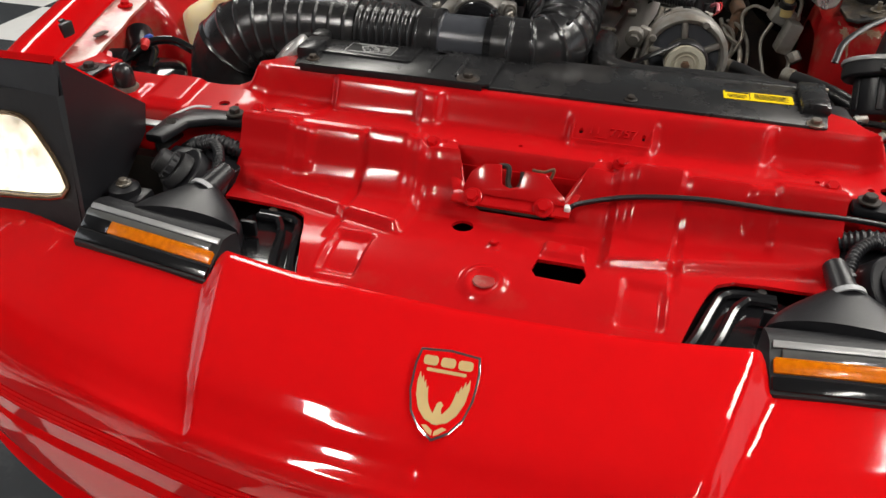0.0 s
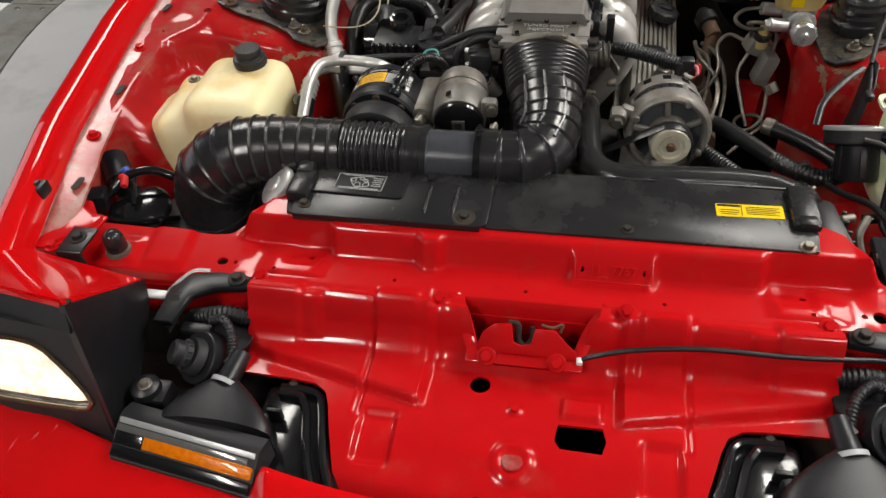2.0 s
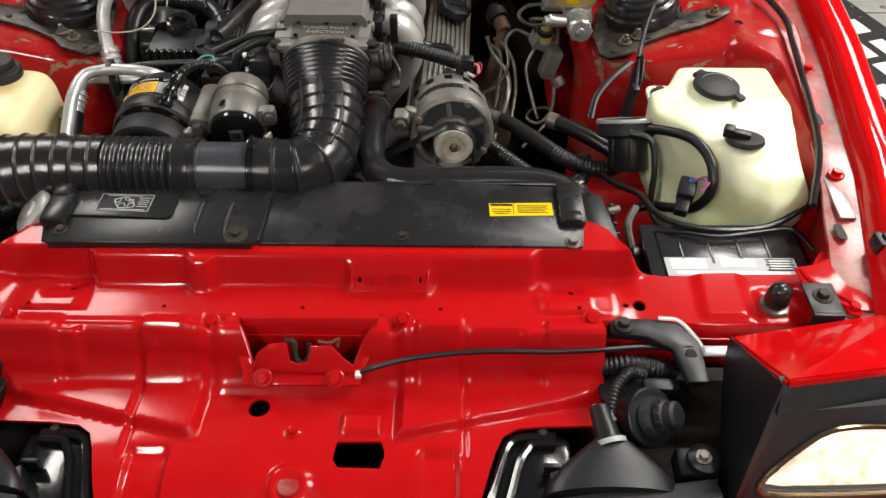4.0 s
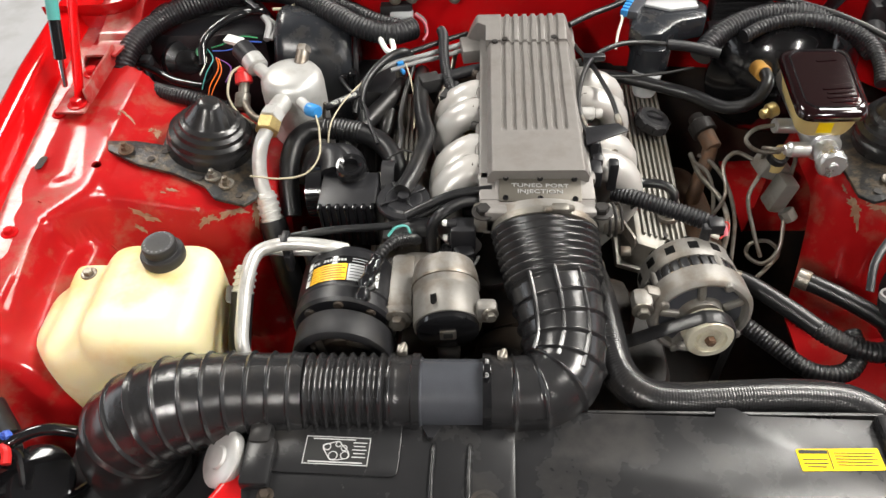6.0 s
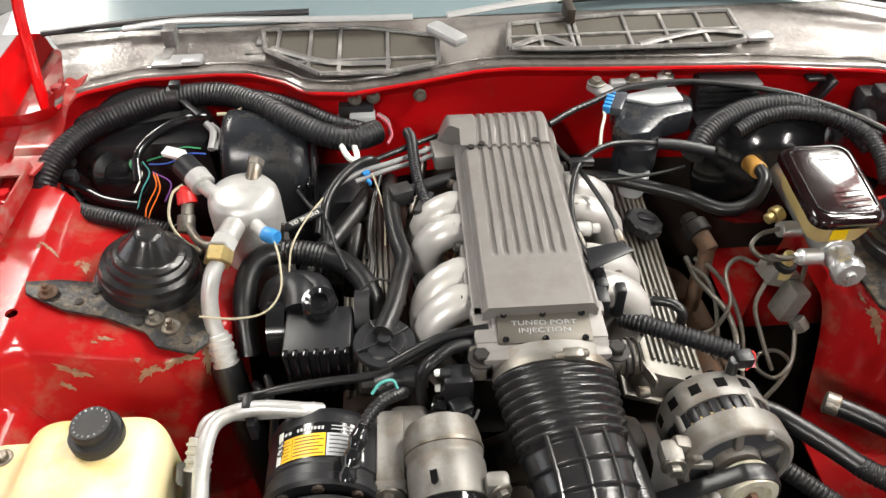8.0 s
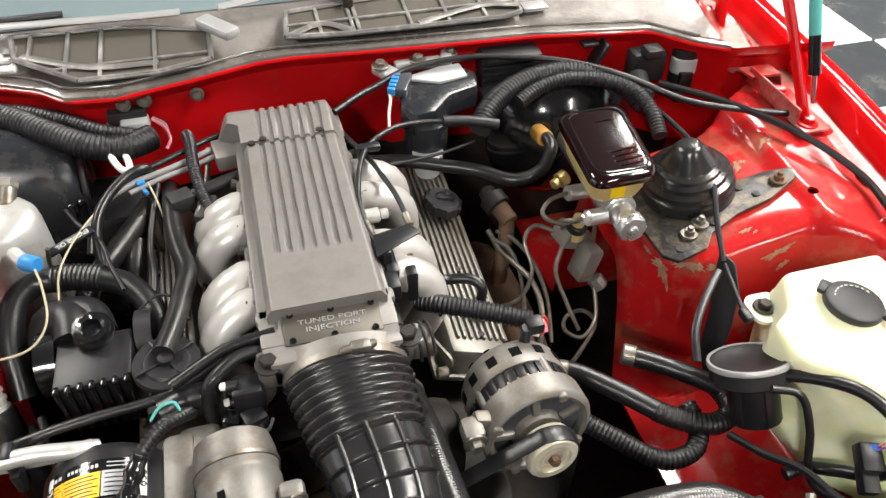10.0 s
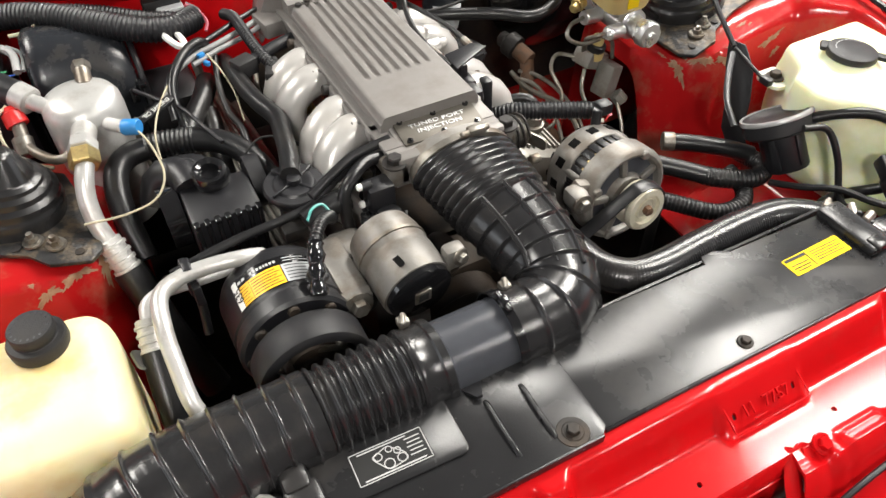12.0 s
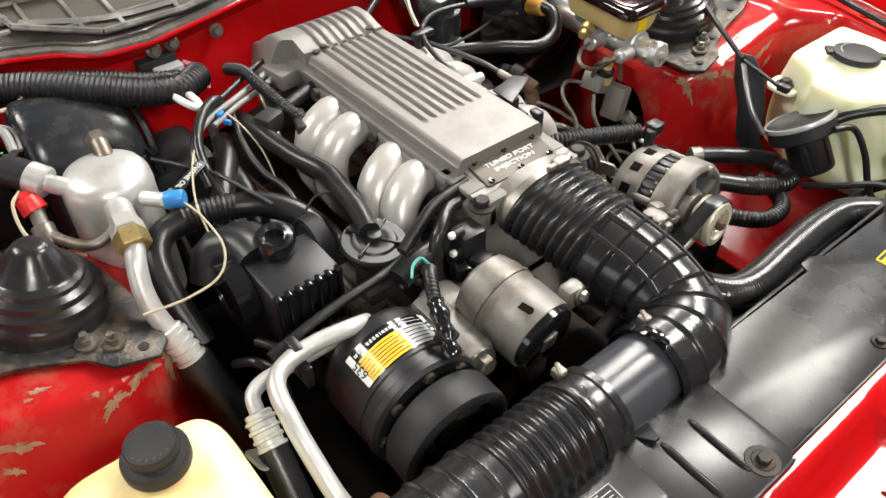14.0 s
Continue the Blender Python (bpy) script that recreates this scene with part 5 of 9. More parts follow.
for k in range(121):
    x = -0.735 + 1.445 * k / 120
    y = lip_y(x)
    rows.append([(x, y, 0.903), (x, y - 0.004, 0.909), (x, y - 0.002, 0.915), (x, y + 0.006, 0.917), (x, y + 0.018, 0.913), (x, y + 0.030, 0.912), (x, y + 0.050, 0.916), (x * 1.04, max(1.12, y + 0.07), 0.928), (x * 1.12, 1.20, 0.940)])
part("cowl_sheet", loft(rows, closed=False, caps=False), LINING, cw)
part("red_lip", tube([(-0.735 + 1.445 * k / 60, lip_y(-0.735 + 1.445 * k / 60) - 0.003, 0.907) for k in range(61)], 0.004, 8, step=0.01), REDU, cw, "red painted lip edge")


def pocket_height(a, y):
    h = 0.872 + 0.022 * ss(0.92, 1.02, y) + 0.022 * ss(0.745, 0.715, a) * ss(0.90, 0.98, y)
    h += 0.010 * ss(0.030, 0.018, math.hypot(a - 0.752, y - 1.035)) - 0.006 * ss(0.018, 0.010, math.hypot(a - 0.752, y - 1.035))
    h += 0.012 * ss(0.022, 0.010, abs(a - 0.735 - 0.12 * (y - 1.0))) * ss(0.95, 1.0, y)
    h -= 0.010 * ss(0.020, 0.010, abs(y - 0.90)) + 0.06 * ss(0.795, 0.82, a)
    return h


for s in (-1, 1):
    hp = pressing(0.700, 0.825, 0.845, 1.24, 0.006, pocket_height, outline=[(0.742, 0.848), (0.822, 0.848), (0.822, 1.236), (0.73, 1.236), (0.705, 1.10), (0.712, 1.00), (0.730, 0.90)])
    bmesh.ops.scale(hp, vec=(s, 1, 1), verts=hp.verts)
    hk = thing("hinge_pocket", (s * 0.76, 1.0, 0.86), "scuffed red pocket panel beside the cowl, whitish reflections in its colour", "body panel", "hinge pockets")
    part("pressing", hp, WORN_GLINT, hk)
    bolt("pocket_bolt", (s * 0.752, 1.035, 0.902), 0.011, hk, WORN_GLINT)


def cowl_grille(name, outline, cols, rows_at, mid):
    t = thing(name, (mid[0], mid[1], 0.92), "weathered grey plastic cowl vent grille with dark screens", "vent grille", "cowl grilles")
    zf = lambda y: 0.925 + 0.11 * (y - 1.02)
    bm = slab(outline, 0, 0.003)
    for v in bm.verts:
        v.co.z += zf(v.co.y) + 0.001
    part("screen", bm, MESHM, t, "dark wire screen")
    loopp = outline + outline[:1]
    bars = [tube([(x0, y0, zf(y0) + 0.006), ((x0 + x1) / 2, (y0 + y1) / 2, zf((y0 + y1) / 2) + 0.006), (x1, y1, zf(y1) + 0.006)], 0.0046, 6, step=0.03) for (x0, y0), (x1, y1) in zip(loopp, loopp[1:])]
    part("frame", mb(*bars), GRILLEP, t)
    xs = [p[0] for p in outline]
    for x in cols:
        ys = sorted(y0 + (y1 - y0) * (x - x0) / (x1 - x0) for (x0, y0), (x1, y1) in zip(loopp, loopp[1:]) if (x0 - x) * (x1 - x) < 0)
        if len(ys) > 1:
            part("bar", box((x, (ys[0] + ys[-1]) / 2, zf((ys[0] + ys[-1]) / 2) + 0.006), (0.006, ys[-1] - ys[0], 0.005), 0.001, (6.3, 0, 0)), GRILLEP, t)
    for y in rows_at:
        cs = sorted(x0 + (x1 - x0) * (y - y0) / (y1 - y0) for (x0, y0), (x1, y1) in zip(loopp, loopp[1:]) if (y0 - y) * (y1 - y) < 0)
        if len(cs) > 1:
            part("bar", box(((cs[0] + cs[-1]) / 2, y, zf(y) + 0.006), (cs[-1] - cs[0], 0.006, 0.005), 0.001), GRILLEP, t)
    return t


cowl_grille("cowl_grille", [(-0.420, 1.140), (-0.410, 1.080), (-0.315, 1.006), (-0.200, 1.004), (-0.122, 1.022), (-0.120, 1.100), (-0.25, 1.135)], (-0.390, -0.335, -0.285, -0.205), (1.040, 1.080), (-0.27, 1.08))
cowl_grille("cowl_grille", [(0.006, 1.125), (-0.002, 1.055), (0.10, 1.045), (0.36, 1.040), (0.398, 1.050), (0.395, 1.140), (0.20, 1.142)], (0.055, 0.108, 0.118, 0.205, 0.270, 0.335), (1.085,), (0.19, 1.11))
part("ridge", tube([(-0.70 + 1.38 * k / 50, lip_y(-0.70 + 1.38 * k / 50) + 0.026, 0.9145) for k in range(51)], 0.0028, 6, step=0.01), LINING, cw, "raised seam along the cowl")
part("tab", mb(box((-0.575, 1.080, 0.925), (0.05, 0.035, 0.006), 0.003), box((-0.535, 1.082, 0.924), (0.035, 0.028, 0.010), 0.004)), SILVT, cw, "pale worn mounting tab")
part("tab", box((0.43, 1.075, 0.928), (0.045, 0.03, 0.008), 0.003), SILVT, cw, "pale worn mounting tab")
for pts in ([(0.215, 1.046, 0.937), (0.33, 1.078, 0.940), (0.396, 1.066, 0.940)], [(0.0, 1.055, 0.936), (0.06, 1.080, 0.939), (0.105, 1.050, 0.937)], [(-0.40, 1.085, 0.938), (-0.30, 1.035, 0.934), (-0.20, 1.028, 0.933)]):
    part("diagonal_web", tube(pts, 0.0055, 6, n=3, flat=lambda u: (1.4, 0.5)), GRILLEP, bpy.data.objects["cowl_grille.001" if pts[0][0] >= 0 else "cowl_grille"])
single("grille_bracket", mb(box((-0.418, 1.112, 0.937), (0.02, 0.03, 0.006), 0.002), box((-0.43, 1.08, 0.933), (0.03, 0.008, 0.005), 0.002)), GRILLEP, "pale plastic grille clip", "clip")
wp = thing("windscreen_wiper", (-0.2, 1.15, 0.94), "dark windscreen wiper with its arm parked on the cowl", "wiper", "wipers")
part("arm", mb(tube([(-0.66, 1.150, 0.952), (-0.56, 1.158, 0.958), (-0.40, 1.140, 0.962), (-0.25, 1.130, 0.962), (-0.16, 1.128, 0.962)], 0.006, 8, flat=lambda u: (1.6, 0.7)), box((-0.105, 1.075, 0.955), (0.030, 0.080, 0.018), 0.007, (0, 0, 38))), SILVT, wp)
part("blade", tube([(-0.80, 1.150, 0.95), (-0.60, 1.170, 0.957), (-0.34, 1.165, 0.962)], 0.006, 8), BLK, wp)
part("pivot_post", mb(box((-0.578, 1.135, 0.940), (0.022, 0.034, 0.040), 0.004), box((-0.580, 1.105, 0.925), (0.018, 0.05, 0.010), 0.003)), GRILLEP, wp)
wp2 = thing("windscreen_wiper", (0.3, 1.16, 0.94), "dark windscreen wiper with its arm parked on the cowl", "wiper", "wipers")
part("arm", tube([(-0.10, 1.140, 0.957), (0.06, 1.170, 0.962), (0.30, 1.185, 0.965), (0.52, 1.165, 0.96), (0.68, 1.11, 0.95)], 0.006, 8, flat=lambda u: (1.6, 0.7)), SILVT, wp2)
part("blade", tube([(0.10, 1.185, 0.955), (0.35, 1.195, 0.955), (0.62, 1.160, 0.952), (0.75, 1.10, 0.945)], 0.006, 8), BLK, wp2)
part("pivot_post", box((0.112, 1.14, 0.955), (0.016, 0.05, 0.03), 0.004), DARK, wp2)
single("windscreen", loft([[(-0.88, 1.175, 0.938), (0.88, 1.175, 0.938), (0.70, 1.95, 1.32), (-0.70, 1.95, 1.32)], [(-0.88, 1.19, 0.936), (0.88, 1.19, 0.936), (0.70, 1.965, 1.318), (-0.70, 1.965, 1.318)]]), SCREEN, "blue-grey tinted sloping windscreen glass", "windscreen", kind="structure")


def hinge(s):
    t = thing("hinge_linkage", (s * 0.77, 0.78, 0.85), "red painted steel hood hinge with a pair of arms", "hinge", "hood hinges")
    part("base", mb(box((s * 0.775, 0.77, 0.853), (0.05, 0.13, 0.005), 0.002), box((s * 0.752, 0.80, 0.865), (0.005, 0.14, 0.03), 0.002)), WORN_GLINT, t)
    part("arm", tube([(s * 0.768, 0.735, 0.858), (s * 0.775, 0.86, 0.99), (s * 0.76, 1.00, 1.15), (s * 0.70, 1.075, 1.245)], 0.010, 10, flat=lambda u: (0.6, 1.3)), RED, t)
    part("arm", tube([(s * 0.765, 1.00, 0.875), (s * 0.772, 1.03, 0.95), (s * 0.760, 1.06, 1.08), (s * 0.69, 1.080, 1.225)], 0.011, 10, flat=lambda u: (0.5, 1.5)), RED, t)
    for x, y in ((0.768, 0.725), (0.775, 0.815)):
        bolt("hinge_bolt", (s * x, y, 0.857), 0.010, t, REDU)
    g = thing("gas_strut", (s * 0.796, 0.757, 0.86), "slim black gas strut with a blue-green printed band", "gas strut", "gas struts")
    part("rod", cyl((s * 0.796, 0.757, 0.868), (s * 0.794, 0.78, 0.92), 0.0045), CHROME, g)
    part("cylinder", cyl((s * 0.7943, 0.775, 0.910), (s * 0.770, 0.965, 1.32), 0.0095), BLKG, g)
    part("band", cyl((s * 0.7910, 0.8008, 0.9656), (s * 0.7880, 0.8242, 1.0160), 0.0098), WIRES["teal"], g, "blue-green printed band")


hinge(-1)
hinge(1)


def front_wheel(s):
    t = thing("road_wheel", (s * 0.76, 0.70, 0.012), "black tyre on a grey wheel under the fender", "wheel", "front wheels")
    m = pose(s * 0.66, 0.70, 0.325, 0, s * 90, 0)
    part("tyre", lathe([(0.20, 0.0), (0.27, -0.004), (0.300, 0.012), (0.312, 0.05), (0.312, 0.15), (0.300, 0.188), (0.27, 0.204), (0.20, 0.20)], m, 48), RUB, t)
    part("rim", lathe([(0.0, 0.15), (0.06, 0.15), (0.08, 0.17), (0.17, 0.18), (0.199, 0.19), (0.199, 0.01), (0.0, 0.03)], m, 40), SATIN, t, "grey alloy rim")


front_wheel(-1)
front_wheel(1)


# ---- engine ----
block = thing("engine_block", (-0.03, 0.65, 0.3), "dark greasy engine block and intake base deep in the bay", "engine")
part("crankcase", box((-0.03, 0.66, 0.50), (0.42, 0.62, 0.24), 0.03), DARK, block)
part("intake_base", mb(box((-0.03, 0.69, 0.66), (0.20, 0.52, 0.10), 0.02), box((-0.03, 0.44, 0.62), (0.30, 0.10, 0.18), 0.03)), DARK, block)
part("front_cover", mb(cyl((-0.03, 0.36, 0.56), (-0.03, 0.43, 0.56), 0.12), cyl((-0.06, 0.30, 0.66), (-0.06, 0.38, 0.66), 0.055)), DARK, block)
single("bay_floor", mb(box((0, 0.60, 0.30), (1.5, 1.0, 0.02), 0), box((0, 0.35, 0.33), (1.5, 0.10, 0.10), 0.01)), DARK, "dark undertray and crossmember below the engine", "undertray")


def valve_cover(name, x0, x1, y0, y1, z, tilt, label):
    t = thing(name, ((x0 + x1) / 2, (y0 + y1) / 2, z - 0.05), label, "valve cover", "valve covers")
    w, l = x1 - x0, y1 - y0
    m = pose((x0 + x1) / 2, (y0 + y1) / 2, z, 0, tilt, -2 if x0 > 0 else 2)
    part("shell", mb(move(box((0, 0, -0.028), (w, l, 0.05), 0.010), m), move(box((0, 0, -0.055), (w + 0.02, l + 0.01, 0.010), 0.003), m)), VALV, t)
    for k in range(8):
        part("fin", move(box((-w * 0.36 + w * 0.72 * k / 7, 0.0, -0.0010), (0.0050, l * 0.90, 0.008), 0.0018), m), VALV, t)
    for k in range(4):
        q = part("cover_bolt", move(lathe([(0, 0), (0.006, 0), (0.0055, 0.006), (0, 0.007)], pose(0, -l / 2 + 0.03 + (l - 0.06) * k / 3, -0.003), 8), m), DARK, t)
    return t, m


vr, mvr = valve_cover("valve_cover", 0.135, 0.232, 0.52, 0.97, 0.722, 20, "satin grey finned valve cover with an oil filler cap")
vl, mvl = valve_cover("valve_cover", -0.30, -0.205, 0.52, 0.97, 0.700, -20, "dirty grey finned valve cover under the hoses")
cap = thing("oil_filler_cap", (0.202, 0.84, 0.72), "black ribbed oil filler cap on the valve cover", "oil cap")
mc = pose(0.192, 0.812, 0.735, 0, 18, 0)
part("cap", lathe([(0, 0), (0.030, 0), (0.031, 0.004), (0.030, 0.016), (0.026, 0.020), (0.016, 0.020), (0.014, 0.017), (0, 0.017)], mc, 28), BLKM, cap)
part("grips", mb(*[move(box((0.030 * math.cos(a), 0.030 * math.sin(a), 0.009), (0.005, 0.008, 0.014), 0.001, (0, 0, math.degrees(a))), mc) for a in [2 * math.pi * k / 8 for k in range(8)]]), BLKM, cap)
part("grip_bar", move(box((0, 0, 0.019), (0.030, 0.008, 0.006), 0.002), mc), BLKM, cap)
pcv = thing("breather_valve", (0.19, 0.59, 0.74), "black breather elbow in a grommet on the valve cover", "breather")
part("stem", mb(cyl((0.186, 0.587, 0.720), (0.190, 0.590, 0.745), 0.013), lathe([(0, 0), (0.018, 0), (0.017, 0.006), (0, 0.007)], pose(0.186, 0.587, 0.728), 20)), STEEL, pcv)
part("hose", tube([(0.190, 0.592, 0.745), (0.192, 0.600, 0.765), (0.176, 0.614, 0.770), (0.145, 0.622, 0.768), (0.115, 0.612, 0.785), (0.09, 0.60, 0.80)], 0.0075, 10), HOSE, pcv)

# plenum with runners
pl = thing("intake_plenum", (-0.03, 0.70, 0.79), "cast grey tuned-port intake plenum with a fluted lid", "intake plenum")
body = part("body", mb(loft([[(-0.102, 0.462, 0.818), (0.050, 0.462, 0.818), (0.052, 0.93, 0.818), (-0.100, 0.93, 0.818)],
                     [(-0.106, 0.466, 0.864), (0.048, 0.466, 0.864), (0.052, 0.93, 0.866), (-0.108, 0.93, 0.866)]])), PLEN, pl)
part("flange", mb(box((-0.029, 0.70, 0.862), (0.158, 0.44, 0.008), 0.003), box((-0.026, 0.462, 0.846), (0.150, 0.018, 0.040), 0.004), box((-0.028, 0.530, 0.858), (0.165, 0.02, 0.016), 0.005)), PLEN, pl)


def lid_height(x, y):
    h = 0.8875 - 0.004 * ss(0.55, 0.95, y)
    e = min(x + 0.0965, 0.0435 - x)
    h -= 0.010 * (1 - ss(0.0, 0.010, e)) ** 2
    if y > 0.598:
        for k in range(7):
            g = -0.072 + 0.0148 * k + 0.012 * (y - 0.60)
            h -= 0.0050 * ss(0.0040, 0.0022, abs(x - g)) * ss(0.600, 0.620, y)
    h -= 0.004 * (1 - ss(0.0, 0.0025, abs(y - 0.848)))
    return h


lid = pressing(-0.0965, 0.0435, 0.514, 0.86, 0.00145, lid_height, thick=0.008)
part("lid", lid, PLEN, pl, "fluted satin grey lid")


def hump_height(x, y):
    h = 0.8865 + 0.010 * ss(0.848, 0.89, y) - 0.045 * ss(0.905, 1.0, y)
    h -= 0.05 * ss(-0.110, -0.140, x) + 0.030 * ss(0.035, 0.052, x)
    for k in range(7):
        g = -0.069 + 0.0148 * k + 0.012 * (y - 0.85)
        h -= 0.0050 * ss(0.0042, 0.0022, abs(x - g))
    return h


part("rear_hump", pressing(-0.140, 0.056, 0.850, 0.985, 0.0017, hump_height, outline=[(-0.098, 0.850), (0.046, 0.850), (0.054, 0.87), (0.052, 0.975), (0.040, 0.985), (-0.115, 0.985), (-0.130, 0.970), (-0.138, 0.905), (-0.098, 0.882)], thick=0.014), PLEN, pl, "raised fluted rear section")
part("side_tray", box((-0.116, 0.885, 0.848), (0.050, 0.050, 0.026), 0.004, (0, 0, 8)), PLEN, pl)
for x, y in ((-0.066, 0.852), (0.016, 0.856), (0.012, 0.880), (-0.083, 0.845)):
    part("lid_screw", lathe([(0, 0), (0.0055, 0), (0.005, 0.003), (0, 0.0035)], pose(x, y, 0.8855), 10), DARK, pl)
PLQ = pose(-0.0245, 0.4975, 0.8655, 10, 1, -1)
plq = part("name_plate", slab(rrect(0.112, 0.043, 0.003), 0, 0.004, PLQ, 0.0008), PLQM, pl, "bare metal name plate")
words("lettering", "TUNED PORT", 0.0088, PLQ @ pose(0, 0.0052, 0.0044), SILVT, plq, 0.0005, 1.45)
words("lettering", "INJECTION", 0.0088, PLQ @ pose(0, -0.0052, 0.0044), SILVT, plq, 0.0005, 1.45)
part("plate_seat", move(box((0, 0, -0.010), (0.126, 0.054, 0.022), 0.004), PLQ), PLEN, pl)
for x in (-0.047, 0.0, 0.047):
    for y in (-0.017, 0.017):
        part("plate_screw", move(lathe([(0, 0), (0.0042, 0), (0.0038, 0.0025), (0.002, 0.0026), (0.0018, 0.001), (0, 0.001)], PLQ @ Matrix.Translation((x, y, 0.004)), 10), Matrix.Identity(4)), BLKG, plq)


def runner(s, ya, yo):
    xa, xo = (-0.100, -0.153) if s < 0 else (0.046, 0.104)
    return tube([(xa - s * 0.01, ya - 0.006, 0.835), (xa + s * 0.022, ya - 0.016, 0.840), (xo, (ya + yo) / 2 - 0.010, 0.822), (xo + s * 0.010, yo - 0.006, 0.790), (xo + s * 0.004, yo - 0.005, 0.760), (xo - s * 0.02, yo - 0.005, 0.715), (xo - s * 0.05, yo - 0.005, 0.67)],
                lambda u: 0.0245 - 0.003 * ss(0.5, 1, u), 24, flat=lambda u: (1, 0.92))


for s, pairs in ((-1, ((0.585, 0.548), (0.634, 0.598), (0.725, 0.705), (0.776, 0.755))), (1, ((0.60, 0.58), (0.65, 0.64), (0.755, 0.745), (0.81, 0.80)))):
    for ya, yo in pairs:
        part("runner", runner(s, ya, yo), RUNN, pl, "silver painted intake runner")
    for y0 in (pairs[0], pairs[2]):
        xa = -0.109 if s < 0 else 0.052
        part("runner_flange", box((xa, y0[0] + 0.024, 0.840), (0.010, 0.105, 0.040), 0.006), PLEN, pl)
        part("flange_screw", cyl((xa, y0[0] - 0.022, 0.852), (xa + s * 0.012, y0[0] - 0.022, 0.855), 0.007), DARK, pl)
        part("flange_screw", cyl((xa, y0[0] + 0.074, 0.852), (xa + s * 0.012, y0[0] + 0.074, 0.855), 0.007), DARK, pl)
for k in range(4):
    part("fuel_injector", mb(cyl((-0.115, 0.565 + 0.065 * k, 0.70), (-0.100, 0.565 + 0.065 * k, 0.775), 0.010), box((-0.125, 0.565 + 0.065 * k, 0.765), (0.02, 0.016, 0.018), 0.003)), BRASS if k % 2 else BLK, pl)
part("fuel_rail", mb(tube([(-0.112, 0.54, 0.785), (-0.108, 0.70, 0.785), (-0.108, 0.85, 0.785)], 0.008, 10), tube([(0.06, 0.54, 0.785), (0.06, 0.70, 0.785), (0.06, 0.85, 0.785)], 0.008, 10)), STEEL, pl)

tb = thing("throttle_assembly", (-0.02, 0.46, 0.83), "cast throttle body with linkage and sensors at the plenum's front", "throttle body")
part("casting", mb(loft([[(-0.020 + w * math.cos(a) , 0.446, 0.843 + h * math.sin(a)) for a in [2 * math.pi * k / 28 for k in range(28)]] for w, h in ((0.068, 0.034),)] +
                        [[(-0.020 + 0.070 * math.cos(a), 0.470, 0.843 + 0.034 * math.sin(a)) for a in [2 * math.pi * k / 28 for k in range(28)]]]),
                   box((-0.100, 0.468, 0.842), (0.03, 0.03, 0.03), 0.004), box((0.058, 0.468, 0.842), (0.03, 0.03, 0.03), 0.004), box((-0.105, 0.486, 0.845), (0.022, 0.025, 0.02), 0.004)), ALU, tb)
for x in (-0.102, 0.056):
    bolt("mount_bolt", (x, 0.464, 0.857), 0.010, tb, DARK)
part("idle_motor", mb(box((-0.130, 0.455, 0.822), (0.035, 0.030, 0.045), 0.005), cyl((-0.152, 0.455, 0.845), (-0.138, 0.455, 0.845), 0.006), cyl((-0.152, 0.452, 0.820), (-0.14, 0.452, 0.820), 0.006), cyl((-0.15, 0.46, 0.800), (-0.13, 0.46, 0.800), 0.012)), BLK, tb)
part("sensor_plugs", mb(cyl((-0.158, 0.455, 0.846), (-0.150, 0.455, 0.846), 0.0045), cyl((-0.158, 0.452, 0.821), (-0.150, 0.452, 0.821), 0.0045)), WHT, tb, "pale sensor plugs")
part("water_pipe", tube([(-0.100, 0.492, 0.848), (-0.130, 0.488, 0.853), (-0.158, 0.470, 0.850), (-0.172, 0.462, 0.835), (-0.175, 0.455, 0.80), (-0.170, 0.45, 0.77)], 0.008, 12), HOSE, tb)
part("vacuum_pipe", tube([(-0.090, 0.505, 0.862), (-0.14, 0.500, 0.858), (-0.17, 0.49, 0.852), (-0.21, 0.475, 0.84)], 0.0065, 10), HOSE, tb)
part("lever", mb(cyl((0.060, 0.470, 0.836), (0.086, 0.470, 0.836), 0.020), slab(rrect(0.018, 0.060, 0.006), 0, 0.003, pose(0.090, 0.462, 0.826, 0, 90, 20)), cyl((0.085, 0.445, 0.800), (0.10, 0.445, 0.800), 0.007)), STEEL, tb, "zinc throttle lever")
part("lever_spring", tube([(0.064 + 0.0016 * k, 0.470 + 0.023 * math.cos(k * 1.2), 0.836 + 0.023 * math.sin(k * 1.2)) for k in range(14)], 0.002, 6, n=4), DARK, tb)

cb = thing("cable_bracket", (0.075, 0.6, 0.84), "black throttle cable bracket beside the plenum", "bracket")
part("plate", mb(slab([(0.044, 0.572), (0.108, 0.604), (0.094, 0.622), (0.046, 0.612)], 0.882, 0.885, bevel=0.001), box((0.058, 0.592, 0.868), (0.012, 0.03, 0.03), 0.003), box((0.062, 0.585, 0.842), (0.016, 0.045, 0.045), 0.004), box((0.085, 0.565, 0.835), (0.014, 0.018, 0.05), 0.003), box((0.056, 0.552, 0.848), (0.02, 0.03, 0.03), 0.003)), BLK, cb)
part("terminal", box((0.098, 0.578, 0.815), (0.020, 0.016, 0.022), 0.003), WIRES["blue"], cb, "pale blue connector shell")
part("spring", tube([(0.090 + 0.005 * math.cos(k * 1.3), 0.600 - 0.0015 * k + 0.005 * math.sin(k * 1.3), 0.85 - 0.001 * k) for k in range(20)], 0.0014, 6, n=4), STEEL, cb)

# air intake duct
dt = thing("air_duct", (-0.25, 0.25, 0.72), "black ribbed rubber air intake duct from cleaner to throttle", "air duct")
